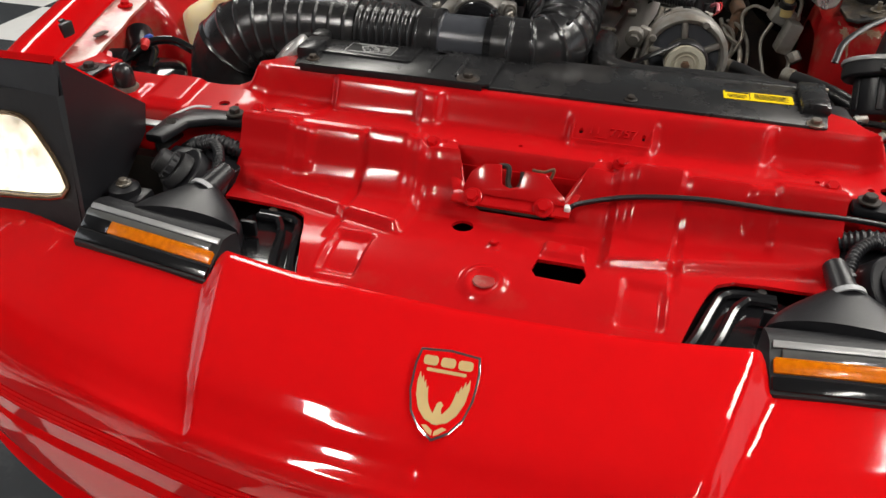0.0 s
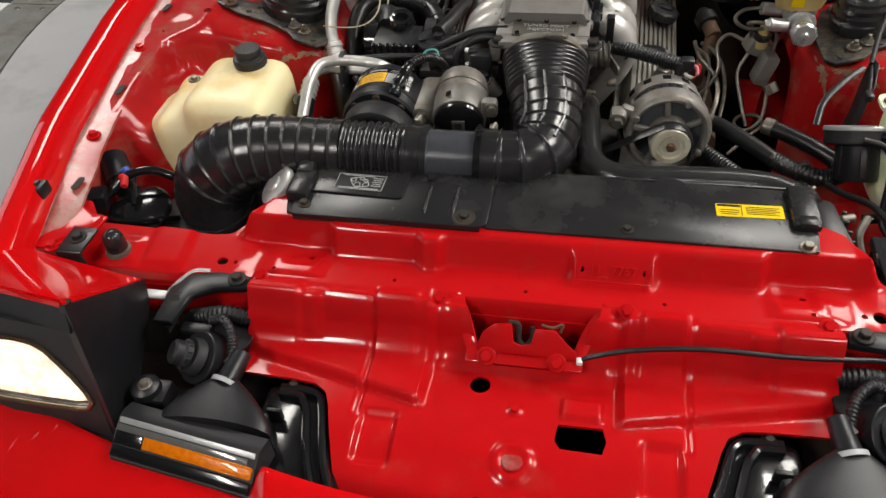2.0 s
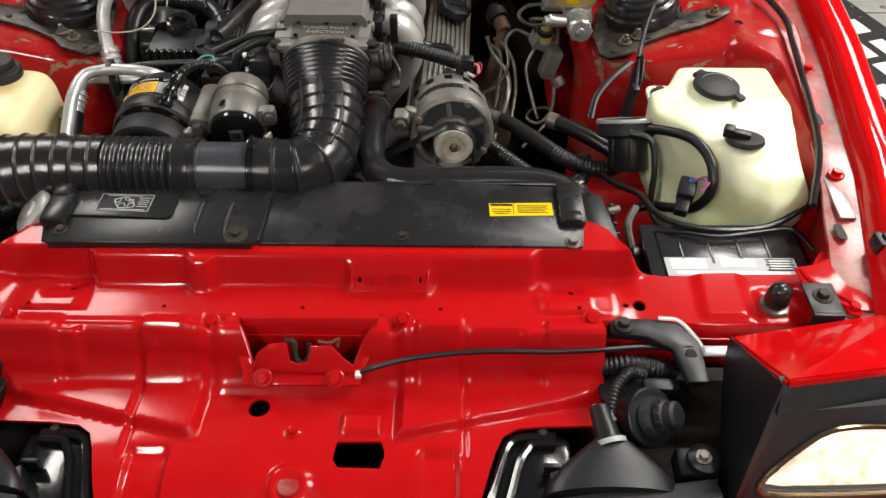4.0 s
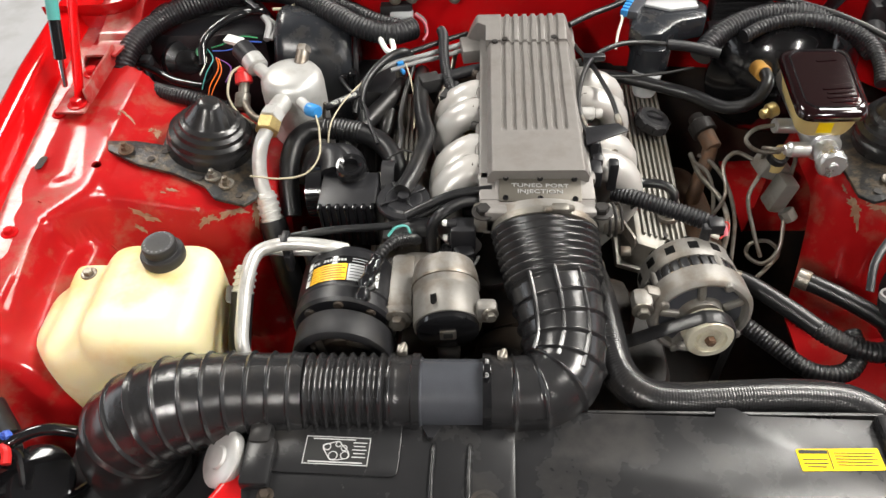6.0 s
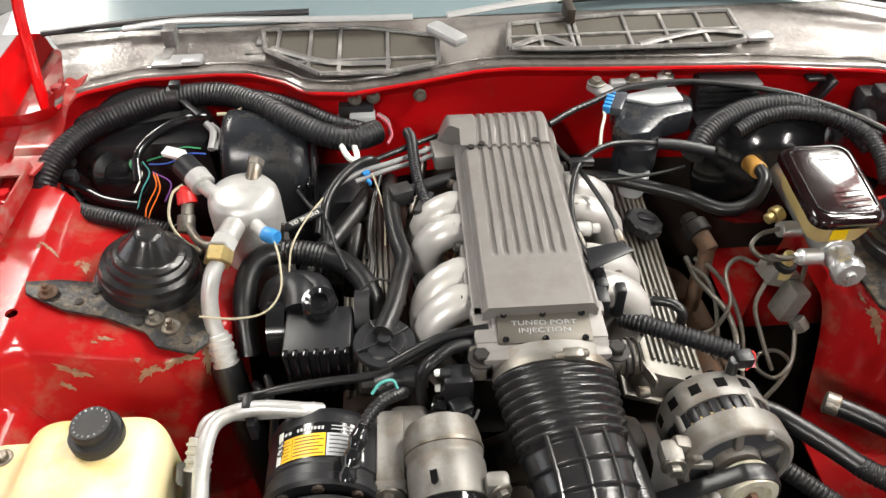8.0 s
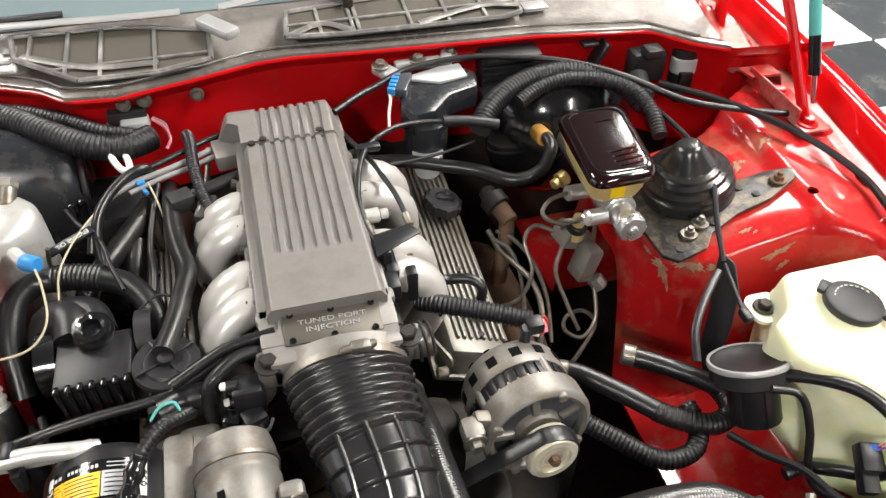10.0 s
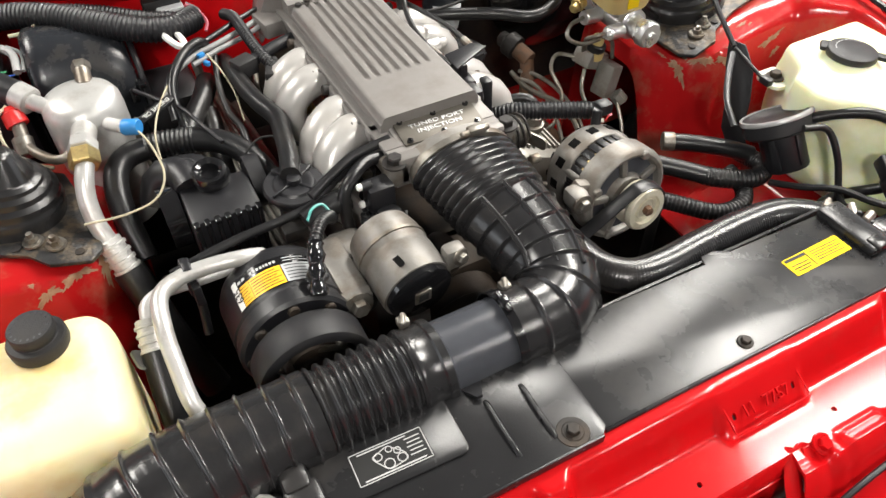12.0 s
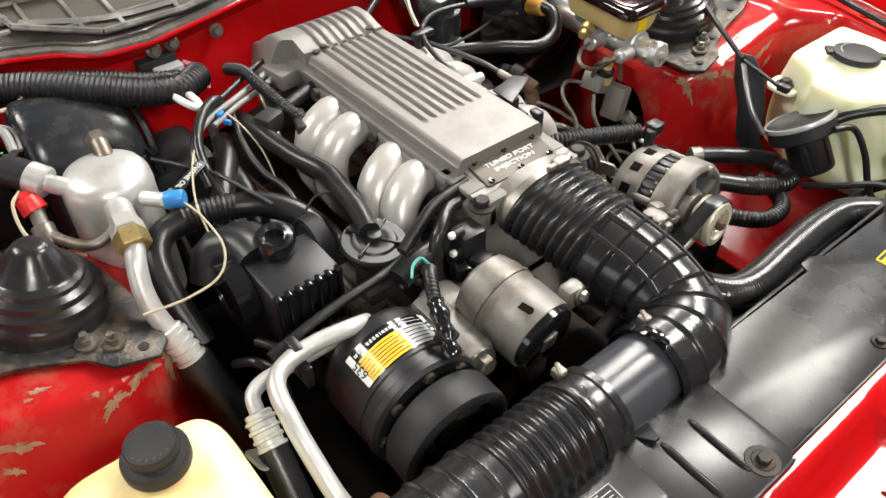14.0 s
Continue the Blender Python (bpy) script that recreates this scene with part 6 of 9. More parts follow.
INL = [(-0.53, 0.176, 0.677), (-0.54, 0.177, 0.722), (-0.524, 0.181, 0.767), (-0.474, 0.193, 0.797), (-0.4, 0.204, 0.806), (-0.31, 0.209, 0.805)]
part("inlet_elbow", tube(INL, lambda u: 0.062 - 0.013 * ss(0.3, 0.9, u), 32, ribs=(0.0235, 0.0030, 0.26, 1.0, 22)), RUB, dt, "ribbed inlet elbow")
part("elbow_seam", tube([(x, y - (0.056 - 0.010 * k / 5), z - 0.012) for k, (x, y, z) in enumerate(INL[1:])], 0.003, 8), RUB, dt)
part("elbow_hem", lathe([(0.060, 0), (0.068, 0), (0.069, 0.006), (0.066, 0.014), (0.060, 0.014)], aim((-0.53, 0.172, 0.687), (-0.536, 0.171, 0.717)), 36), RUB, dt)
part("bellows", tube([(-0.318, 0.209, 0.805), (-0.26, 0.21, 0.804), (-0.205, 0.211, 0.803)], 0.0435, 32, ribs=(0.0122, 0.0055, 0.02, 0.98)), RUB, dt, "fine-pleated bellows")
part("cuff", mb(lathe([(0.040, 0), (0.0475, 0), (0.0485, 0.004), (0.0475, 0.010), (0.0465, 0.012), (0.0465, 0.026), (0.0485, 0.028), (0.0480, 0.036), (0.042, 0.037)], aim((-0.212, 0.211, 0.803), (-0.1, 0.212, 0.802)), 36)), RUB, dt)
part("flow_sensor", mb(cyl((-0.185, 0.211, 0.803), (-0.075, 0.212, 0.802), 0.0415, seg=40), cyl((-0.18, 0.211, 0.803), (-0.172, 0.211, 0.803), 0.0435, seg=40)), FLOW, dt, "smooth satin black air flow sensor tube")
part("flow_tab", slab([(-0.012, 0), (0.014, 0), (0.004, 0.024), (-0.002, 0.024)], 0, 0.003, pose(-0.160, 0.172, 0.800, 20, 0, 180)), BLKM, dt)
OUT = [(-0.095, 0.212, 0.802), (-0.062, 0.212, 0.801), (-0.033, 0.218, 0.800), (-0.010, 0.241, 0.801), (-0.003, 0.279, 0.808), (-0.006, 0.322, 0.818), (-0.012, 0.362, 0.827), (-0.020, 0.448, 0.840)]
part("outlet_elbow", tube(OUT[:7], lambda u: 0.0465 + 0.003 * ss(0.2, 0.5, u), 36, ribs=(0.0270, 0.0036, 0.08, 1.0, 24), flat=lambda u: (1 + 0.16 * ss(0.5, 1, u), 1 - 0.06 * ss(0.5, 1, u))), RUB, dt, "ribbed outlet elbow")
part("throttle_bellows", tube([(-0.0105, 0.352, 0.825), (-0.014, 0.388, 0.832), (-0.020, 0.448, 0.841)], 0.0490, 44, ribs=(0.0116, 0.0052, 0.03, 0.98, 0.7), flat=lambda u: (1.16 + 0.20 * u, 0.94 - 0.16 * u)), RUB, dt, "pleated throttle end")
for side in (-0.034, -0.004, 0.026):
    run = []
    for a, p, b in zip(OUT[2:6], OUT[3:7], OUT[4:8]):
        tan = (Vector(b) - Vector(a)).normalized()
        wide = tan.cross(Vector((0, 0, 1))).normalized()
        run.append(Vector(p) + wide * side + wide.cross(tan) * (0.0485 * math.sqrt(max(0.02, 1 - (side / 0.0585) ** 2)) - 0.0015))
    part("long_rib", tube(run, 0.0032, 8), RUB, dt)

for p, q, r in (((-0.098, 0.212, 0.802), (1, 0.0, 0), 0.047),):
    clamp_band("clamp", p, q, r, dt, material=BLKG)
cb2 = part("clamp", loft([[(-0.020 + (0.0665 + d) * math.cos(a), y, 0.841 + (0.0395 + d) * math.sin(a)) for a in [2 * math.pi * k / 36 for k in range(36)]] for y, d in ((0.436, 0.0025), (0.436, 0.0045), (0.447, 0.0045), (0.447, 0.0025))]), STEEL, dt, "dull slotted hose clamp")
part("clamp_screw", mb(box((-0.002, 0.440, 0.886), (0.022, 0.013, 0.010), 0.002), cyl((-0.024, 0.438, 0.886), (0.016, 0.441, 0.886), 0.0045)), STEEL, dt)
for p in ((-0.197, 0.246, 0.843), (-0.080, 0.240, 0.840)):
    part("clamp_screw", mb(box(p, (0.012, 0.012, 0.010), 0.002), cyl((p[0] - 0.003, p[1] - 0.007, p[2] + 0.004), (p[0] + 0.003, p[1] + 0.007, p[2] + 0.005), 0.003)), STEEL, dt)
cleaner = thing("air_cleaner", (-0.53, 0.18, 0.60), "round black air cleaner housing under the duct", "air cleaner")
part("housing", lathe([(0, 0), (0.095, 0), (0.100, 0.01), (0.100, 0.075), (0.104, 0.078), (0.104, 0.086), (0.096, 0.092), (0.070, 0.094), (0, 0.094)], pose(-0.53, 0.182, 0.605), 40), BLKM, cleaner)
single("radiator_pressure_cap", mb(lathe([(0, 0), (0.031, 0), (0.033, 0.004), (0.033, 0.011), (0.029, 0.014), (0.014, 0.014), (0.012, 0.017), (0, 0.017)], pose(-0.392, 0.132, 0.786, 10, -38, 0), 28)), SATIN, "bright metal radiator pressure cap", "radiator cap")
single("radiator_neck", cyl((-0.380, 0.150, 0.72), (-0.391, 0.143, 0.792), 0.024), BRASS, "brass radiator filler neck", "filler neck")

# alternator
al = thing("alternator", (0.192, 0.40, 0.69), "cast aluminium alternator with cooling slots and a grooved pulley", "alternator")
AX = aim((0.188, 0.355, 0.760), (0.178, 0.503, 0.745)) @ Matrix.Diagonal((1.05, 1.05, 0.92, 1))
PAX = AX @ Matrix.Diagonal((0.88, 0.88, 1, 1))
part("front_casting", lathe([(0, 0.004), (0.026, 0.004), (0.028, 0.009), (0.030, 0.014), (0.052, 0.014), (0.055, 0.006), (0.059, 0.004), (0.064, 0.007), (0.066, 0.012), (0.066, 0.040), (0.060, 0.043), (0, 0.043)], AX, 56), ALU, al)
part("front_well", lathe([(0.031, 0.0132), (0.0515, 0.0132), (0.0515, 0.0136), (0.031, 0.0136)], AX, 48), FLOW, al, "dark recessed fan well")
for a in (0.2, 1.45, 2.7, 3.95, 5.2):
    part("spoke", move(box((0.042 * math.cos(a), 0.042 * math.sin(a), 0.011), (0.026, 0.010, 0.010), 0.003, (0, 0, math.degrees(a))), AX), ALU, al)
part("laminations", lathe([(0, 0.043), (0.058, 0.043), (0.058, 0.066), (0, 0.066)], AX, 60), DARK, al, "black stator laminations")
part("lamination_teeth", mb(*[move(box((0.0592 * math.cos(a), 0.0592 * math.sin(a), 0.0545), (0.003, 0.0095, 0.023), 0.0008, (0, 0, math.degrees(a))), AX) for a in [2 * math.pi * k / 30 for k in range(30)]]), BLK, al)
part("windings", lathe([(0.0575, 0.0455), (0.0592, 0.046), (0.0592, 0.0485), (0.0575, 0.049)], AX, 40), BRASS, al, "coppery winding edge")
back = [(0, 0.066), (0.062, 0.066), (0.0635, 0.070), (0.0625, 0.100), (0.056, 0.112), (0.040, 0.118), (0, 0.118)]
rear = part("rear_casting", lathe(back, AX, 48), ALU, al)
for k in range(13):
    a = 2 * math.pi * k / 13 + 0.1
    part("vent_slot", move(box((0.0628 * math.cos(a), 0.0628 * math.sin(a), 0.086), (0.0016, 0.0125, 0.015), 0.0004, (0, 0, math.degrees(a))), AX), VOID, rear, "dark cooling slot")
    part("vent_slot", move(box((0.049 * math.cos(a), 0.049 * math.sin(a), 0.1152), (0.012, 0.008, 0.002), 0.0004, (0, 0, math.degrees(a))), AX), VOID, rear, "dark cooling slot")
for a in (0.5, 2.0, 3.7, 5.2):
    part("through_bolt", move(cyl((0.058 * math.cos(a), 0.058 * math.sin(a), 0.0), (0.058 * math.cos(a), 0.058 * math.sin(a), 0.075), 0.006, seg=10), AX), ALU, al)
part("mount_ear", mb(box((0.106, 0.366, 0.787), (0.026, 0.030, 0.026), 0.007), box((0.120, 0.376, 0.782), (0.03, 0.018, 0.036), 0.006, (0, 20, 0))), ALU, al)
part("mount_ear", box((0.222, 0.394, 0.70), (0.03, 0.03, 0.04), 0.008), ALU, al)
bolt("ear_bolt", (0.105, 0.350, 0.788), 0.009, al, STEEL, up=(0, -1, 0))
part("pulley", lathe([(0, -0.034), (0.013, -0.034), (0.0135, -0.036), (0.0165, -0.037), (0.0175, -0.033), (0.0225, -0.033), (0.0235, -0.0385), (0.032, -0.038), (0.0345, -0.034), (0.0345, -0.030), (0.031, -0.028), (0.033, -0.026), (0.030, -0.024), (0.033, -0.022), (0.030, -0.020), (0.033, -0.018), (0.030, -0.016), (0.0345, -0.013), (0.0345, -0.008), (0.02, -0.006), (0.02, 0.0), (0, 0.0)], PAX, 40), PULL, al, "bright zinc grooved pulley")
part("pulley_nut", mb(lathe([(0, -0.044), (0.0065, -0.044), (0.0078, -0.042), (0.0078, -0.036), (0, -0.036)], PAX, 6), lathe([(0, -0.046), (0.004, -0.046), (0.004, -0.043), (0, -0.043)], PAX, 12)), RUST, al, "rusty shaft nut")
part("output_stud", mb(cyl((0.200, 0.458, 0.80), (0.200, 0.458, 0.836), 0.007), box((0.212, 0.462, 0.832), (0.022, 0.020, 0.018), 0.004)), BLK, al)
arc = [(0.1894 + 0.0338 * math.cos(radians(a)), 0.335, 0.762 + 0.0338 * math.sin(radians(a))) for a in range(0, 121, 12)]
single("drive_belt", tube([(0.219, 0.335, 0.52), (0.222, 0.335, 0.64), (0.2232, 0.335, 0.73)] + arc + [(0.095, 0.335, 0.744), (0.03, 0.335, 0.706), (-0.05, 0.335, 0.660)], 0.0105, 10, flat=lambda u: (0.2, 1.0), n=4), HOSE, "black ribbed serpentine drive belt round the pulley", "drive belt")

# compressor
cp = thing("air_con_compressor", (-0.28, 0.40, 0.71), "black cylindrical air conditioning compressor with printed labels", "compressor")
CX = aim((-0.287, 0.330, 0.768), (-0.287, 0.50, 0.768))
part("body", lathe([(0, 0.0), (0.064, 0.0), (0.068, 0.004), (0.0685, 0.012), (0.066, 0.014), (0.066, 0.024), (0.068, 0.026), (0.068, 0.085), (0.064, 0.095), (0.050, 0.105), (0, 0.105)], CX, 56), BLK, cp)
PUX = aim((-0.284, 0.330, 0.764), (-0.281, 0.50, 0.768))
part("pulley", lathe([(0, -0.020), (0.046, -0.020), (0.0485, -0.024), (0.0500, -0.043), (0.0520, -0.046), (0.0600, -0.0465), (0.0640, -0.044), (0.0650, -0.040), (0.0650, -0.011), (0.0630, -0.008), (0, -0.008)], PUX, 64), BLKM, cp, "broad black belt pulley")
part("clutch_plate", lathe([(0, -0.036), (0.012, -0.036), (0.014, -0.032), (0.026, -0.031), (0.030, -0.027), (0.044, -0.026), (0.045, -0.020), (0, -0.020)], PUX, 48), DARK, cp, "dark clutch plate")
for a in (0.4, 2.5, 4.6):
    part("clutch_spring", move(box((0.030 * math.cos(a), 0.030 * math.sin(a), -0.0325), (0.034, 0.010, 0.0016), 0.0006, (0, 0, math.degrees(a) + 60)), PUX), STEEL, cp, "steel leaf spring")
    part("clutch_rivet", move(cyl((0.040 * math.cos(a), 0.040 * math.sin(a), -0.036), (0.040 * math.cos(a), 0.040 * math.sin(a), -0.026), 0.0045, seg=12), PUX), STEEL, cp)
for a in [2 * math.pi * k / 8 for k in range(8)]:
    part("ring_bolt", move(cyl((0.056 * math.cos(a), 0.056 * math.sin(a), -0.004), (0.056 * math.cos(a), 0.056 * math.sin(a), 0.004), 0.007, seg=8), CX), DARK, cp)


def wrap(a0, a1, y0, y1, r, n=10):
    """A label bent round the compressor: angles from the top, towards +x."""
    def P(a, y, rr):
        a = radians(a)
        return (-0.287 + rr * math.sin(a), y - 0.005, 0.768 + rr * math.cos(a))
    bm = bmesh.new()
    g = [[bm.verts.new(P(a0 + (a1 - a0) * i / n, y, r)) for y in (y0, y1)] for i in range(n + 1)]
    for a, b in zip(g, g[1:]):
        bm.faces.new((a[0], b[0], b[1], a[1]))
    return bm


part("label", wrap(-45, 43, 0.365, 0.4085, 0.0686, 24), BLKG, cp, "glossy black label ground")
part("label", wrap(-45, -38.5, 0.366, 0.4075, 0.0689, 4), WHT, cp, "white label end")
part("label", wrap(36.5, 43, 0.366, 0.4075, 0.0689, 4), WHT, cp, "white label end")
part("label", wrap(-38, -26.5, 0.366, 0.3945, 0.0689, 5), ORL, cp, "orange-yellow caution label")
part("label", wrap(-26, 5.5, 0.366, 0.3945, 0.0689, 10), ORL, cp, "orange-yellow caution label")
part("label", wrap(6.5, 36, 0.366, 0.3945, 0.0689, 10), GREYL, cp, "grey specification label")
for k in range(6):
    part("label_print", wrap(-24.5, 4 - 4 * (k % 2), 0.3690 + 0.0042 * k, 0.3702 + 0.0042 * k, 0.0692, 8), INK, cp)
    part("label_print", wrap(-37, -28 - 2 * (k % 2), 0.3690 + 0.0042 * k, 0.3698 + 0.0042 * k, 0.0692, 4), INK, cp)
for k in range(5):
    part("label_print", wrap(9, 34 - 5 * (k % 2), 0.3695 + 0.0052 * k, 0.3708 + 0.0052 * k, 0.0692, 8), INK, cp)
for k in range(2):
    part("label_print", wrap(10, 35 - 4 * k, 0.3985 + 0.0045 * k, 0.3998 + 0.0045 * k, 0.0692, 8), GREYL, cp)
for a, w in ((-37, 3.6), (-32, 3.6), (-22.5, 2.4), (-19, 2.4), (-15.5, 2.4), (-12, 2.4), (-8.5, 1.4), (-6, 2.4), (-2.5, 2.4), (1, 2.4)):
    part("heading_bar", wrap(a, a + w, 0.3990, 0.4030, 0.0692, 2), WPRINT, cp, "pale bar of lettering")
for a in (-40, 39):
    an = radians(a)
    words("model_number", "635", 0.014, Matrix.Translation((-0.287 + 0.0692 * math.sin(an), 0.381, 0.768 + 0.0692 * math.cos(an))) @ pose(0, 0, 0, 0, a, 0) @ pose(0, 0, 0, 0, 0, 90 if a < 0 else 90), INK, cp, 0.0002)
part("switch_lead", mb(tube([(-0.252, 0.345, 0.838), (-0.247, 0.358, 0.850), (-0.234, 0.388, 0.858), (-0.217, 0.415, 0.853), (-0.202, 0.434, 0.838), (-0.194, 0.456, 0.812)], 0.0062, 12, ribs=(0.006, 0.0016)), box((-0.250, 0.348, 0.842), (0.020, 0.02, 0.016), 0.004, (30, 0, 20))), HOSE, cp, "convoluted black clutch lead")
part("lead_tape", mb(tube([(-0.256, 0.330, 0.832), (-0.251, 0.346, 0.842), (-0.244, 0.364, 0.853), (-0.238, 0.380, 0.857)], lambda u: 0.0095 + 0.0016 * math.sin(u * 19), 10)), BLKG, cp, "shiny wrinkled tape")
part("lead_wire", tube([(-0.200, 0.437, 0.842), (-0.206, 0.445, 0.850), (-0.220, 0.440, 0.852), (-0.230, 0.430, 0.846)], 0.0018, 6), WIRES["teal"], cp)
# air pump
ap = thing("air_pump", (-0.15, 0.36, 0.74), "cast aluminium air pump with a slotted body", "air pump")
PX = aim((-0.147, 0.304, 0.797), (-0.156, 0.43, 0.815))
part("body", lathe([(0, 0.010), (0.0435, 0.010), (0.0440, 0.014), (0.0440, 0.052), (0.0425, 0.054), (0.0425, 0.060), (0.0440, 0.062), (0.0440, 0.082), (0.040, 0.100), (0.026, 0.108), (0, 0.110)], PX, 44), ALU, ap)
part("band", lathe([(0.0435, 0.066), (0.0455, 0.067), (0.0455, 0.071), (0.0435, 0.072)], PX, 44), STEEL, ap, "thin steel clamping band")
part("nose", lathe([(0, 0), (0.036, 0), (0.040, 0.003), (0.041, 0.012), (0, 0.012)], PX, 40), BLKG, ap, "black front face")
part("drive_socket", mb(move(box((0, 0, -0.0015), (0.021, 0.021, 0.003), 0.002), PX)), STEEL, ap)
part("socket_hole", move(box((0, 0, -0.0030), (0.012, 0.012, 0.001), 0), PX), INK, ap)
part("body_slot", move(slab(rrect(0.008, 0.022, 0.0038), 0, 0.001), pose(-0.164, 0.326, 0.8425, -8, -20, 8)), VOID, ap, "dark oblong slot")
for at, size, bev in (((-0.212, 0.345, 0.788), (0.040, 0.022, 0.030), 0.010), ((-0.098, 0.322, 0.822), (0.026, 0.020, 0.030), 0.006), ((-0.148, 0.320, 0.742), (0.03, 0.02, 0.03), 0.006), ((-0.190, 0.425, 0.785), (0.05, 0.05, 0.030), 0.012), ((-0.212, 0.39, 0.792), (0.036, 0.10, 0.026), 0.010)):
    part("pump_ear", box(at, size, bev), ALU, ap)
bolt("ear_bolt", (-0.214, 0.332, 0.789), 0.011, ap, STEEL, up=(0, -1, 0.1))
bolt("ear_bolt", (-0.094, 0.312, 0.826), 0.007, ap, STEEL, up=(0.3, -1, 0.1))
single("pump_bracket", mb(box((-0.19, 0.42, 0.77), (0.10, 0.05, 0.05), 0.01), cyl((-0.10, 0.40, 0.73), (-0.06, 0.42, 0.72), 0.03), box((-0.22, 0.43, 0.70), (0.12, 0.06, 0.05), 0.015)), DARK, "dark cast accessory bracket", "bracket")
single("crank_pulley", mb(cyl((-0.03, 0.30, 0.56), (-0.03, 0.34, 0.56), 0.085), cyl((-0.08, 0.29, 0.68), (-0.08, 0.33, 0.68), 0.055)), DARK, "dark crank and water pump pulleys", "pulley")

# hoses of the cooling system
rh = thing("radiator_hose", (0.2, 0.24, 0.74), "thick black upper radiator hose with steel clamps", "hose")
part("hose", tube([(0.052, 0.52, 0.700), (0.054, 0.46, 0.735), (0.057, 0.39, 0.760), (0.059, 0.32, 0.770), (0.066, 0.265, 0.771), (0.090, 0.234, 0.771), (0.130, 0.226, 0.770), (0.20, 0.230, 0.770), (0.27, 0.233, 0.769), (0.325, 0.228, 0.768), (0.358, 0.208, 0.767), (0.374, 0.184, 0.766)], 0.0222, 20, ribs=(0.0035, 0.00013)), RUB, rh)
clamp_band("clamp", (0.0535, 0.475, 0.728), (0.05, 1, -0.45), 0.0225, rh)
clamp_band("clamp", (0.366, 0.196, 0.7665), (0.55, -0.85, -0.05), 0.0226, rh)
single("heater_hose", tube([(0.255, 0.475, 0.712), (0.285, 0.462, 0.712), (0.335, 0.415, 0.708), (0.380, 0.372, 0.702), (0.43, 0.350, 0.698), (0.47, 0.37, 0.69), (0.475, 0.42, 0.68)], 0.0135, 14, ribs=(0.006, 0.0012, 0.45, 1.0)), HOSE, "black heater hose with a ribbed sleeve", "hose", "heater hoses")
single("heater_hose", tube([(0.365, 0.480, 0.704), (0.40, 0.455, 0.704), (0.44, 0.425, 0.70), (0.475, 0.40, 0.69)], 0.0135, 14), HOSE, "black heater hose beside the tower", "hose", "heater hoses")
single("heater_hose", tube([(0.24, 0.44, 0.690), (0.30, 0.375, 0.685), (0.345, 0.330, 0.682), (0.390, 0.328, 0.682), (0.415, 0.355, 0.685), (0.415, 0.39, 0.69)], 0.012, 14, ribs=(0.006, 0.0012)), HOSE, "black convoluted hose looped by the tower", "hose", "heater hoses")
single("hose_fitting", cyl((0.252, 0.478, 0.712), (0.275, 0.468, 0.712), 0.014), STEEL, "dull steel hose crimp fitting", "fitting", "hose fittings")
single("hose_fitting", cyl((0.362, 0.482, 0.704), (0.378, 0.472, 0.704), 0.015), STEEL, "dull steel hose crimp fitting", "fitting", "hose fittings")

# brake booster and master cylinder
bo = thing("brake_booster", (0.44, 0.88, 0.63), "round black brake booster on the firewall", "brake booster")
BX = aim((0.440, 0.985, 0.762), (0.440, 0.79, 0.762))
part("shell", lathe([(0, 0), (0.10, 0), (0.118, 0.01), (0.130, 0.040), (0.133, 0.050), (0.133, 0.058), (0.128, 0.062), (0.122, 0.075), (0.100, 0.095), (0.092, 0.104), (0.060, 0.118), (0.045, 0.130), (0, 0.132)], BX, 64), BLKG, bo)
part("check_valve", mb(cyl((0.372, 0.870, 0.812), (0.372, 0.835, 0.822), 0.014)), ORCAP, bo, "orange check valve grommet")
mcy = thing("master_cylinder", (0.42, 0.72, 0.77), "brake master cylinder with a tan reservoir and dark lid", "master cylinder")
part("cylinder", mb(cyl((0.430, 0.86, 0.800), (0.424, 0.66, 0.802), 0.026), cyl((0.424, 0.66, 0.802), (0.423, 0.628, 0.803), 0.019), box((0.425, 0.73, 0.822), (0.05, 0.12, 0.03), 0.008)), ALUB, mcy)
part("end_plug", mb(lathe([(0, 0), (0.022, 0), (0.0225, 0.003), (0.0225, 0.018), (0.020, 0.021), (0, 0.021)], aim((0.423, 0.634, 0.803), (0.423, 0.60, 0.806)), 8), cyl((0.423, 0.616, 0.8045), (0.423, 0.609, 0.805), 0.007)), ALUB, mcy, "bright octagonal end plug")
part("port", mb(cyl((0.40, 0.66, 0.80), (0.368, 0.655, 0.805), 0.012), cyl((0.372, 0.655, 0.805), (0.36, 0.653, 0.806), 0.008, seg=6)), ALUB, mcy)
part("port", cyl((0.40, 0.72, 0.80), (0.362, 0.715, 0.805), 0.012), ALUB, mcy)


def slant_ring(dw, dl, z, n=4):
    pts = rrect(0.106 + dw, 0.172 + dl, 0.022, n)
    return [(0.421 + x * (0.92 + 0.5 * (y + 0.086)) + 0.10 * y, 0.728 + y, z) for x, y in pts]


part("reservoir", loft([slant_ring(-0.022, -0.03, 0.830), slant_ring(-0.014, -0.02, 0.845), slant_ring(-0.008, -0.012, 0.868)]), TANK, mcy, "tan plastic fluid reservoir")
part("reservoir_lid", loft([slant_ring(-0.002, -0.004, 0.866), slant_ring(0.006, 0.006, 0.869), slant_ring(0.006, 0.006, 0.876), slant_ring(0.0, 0.0, 0.882), slant_ring(-0.012, -0.012, 0.885), slant_ring(-0.030, -0.034, 0.8855)]), MAROON, mcy, "glossy dark maroon lid")
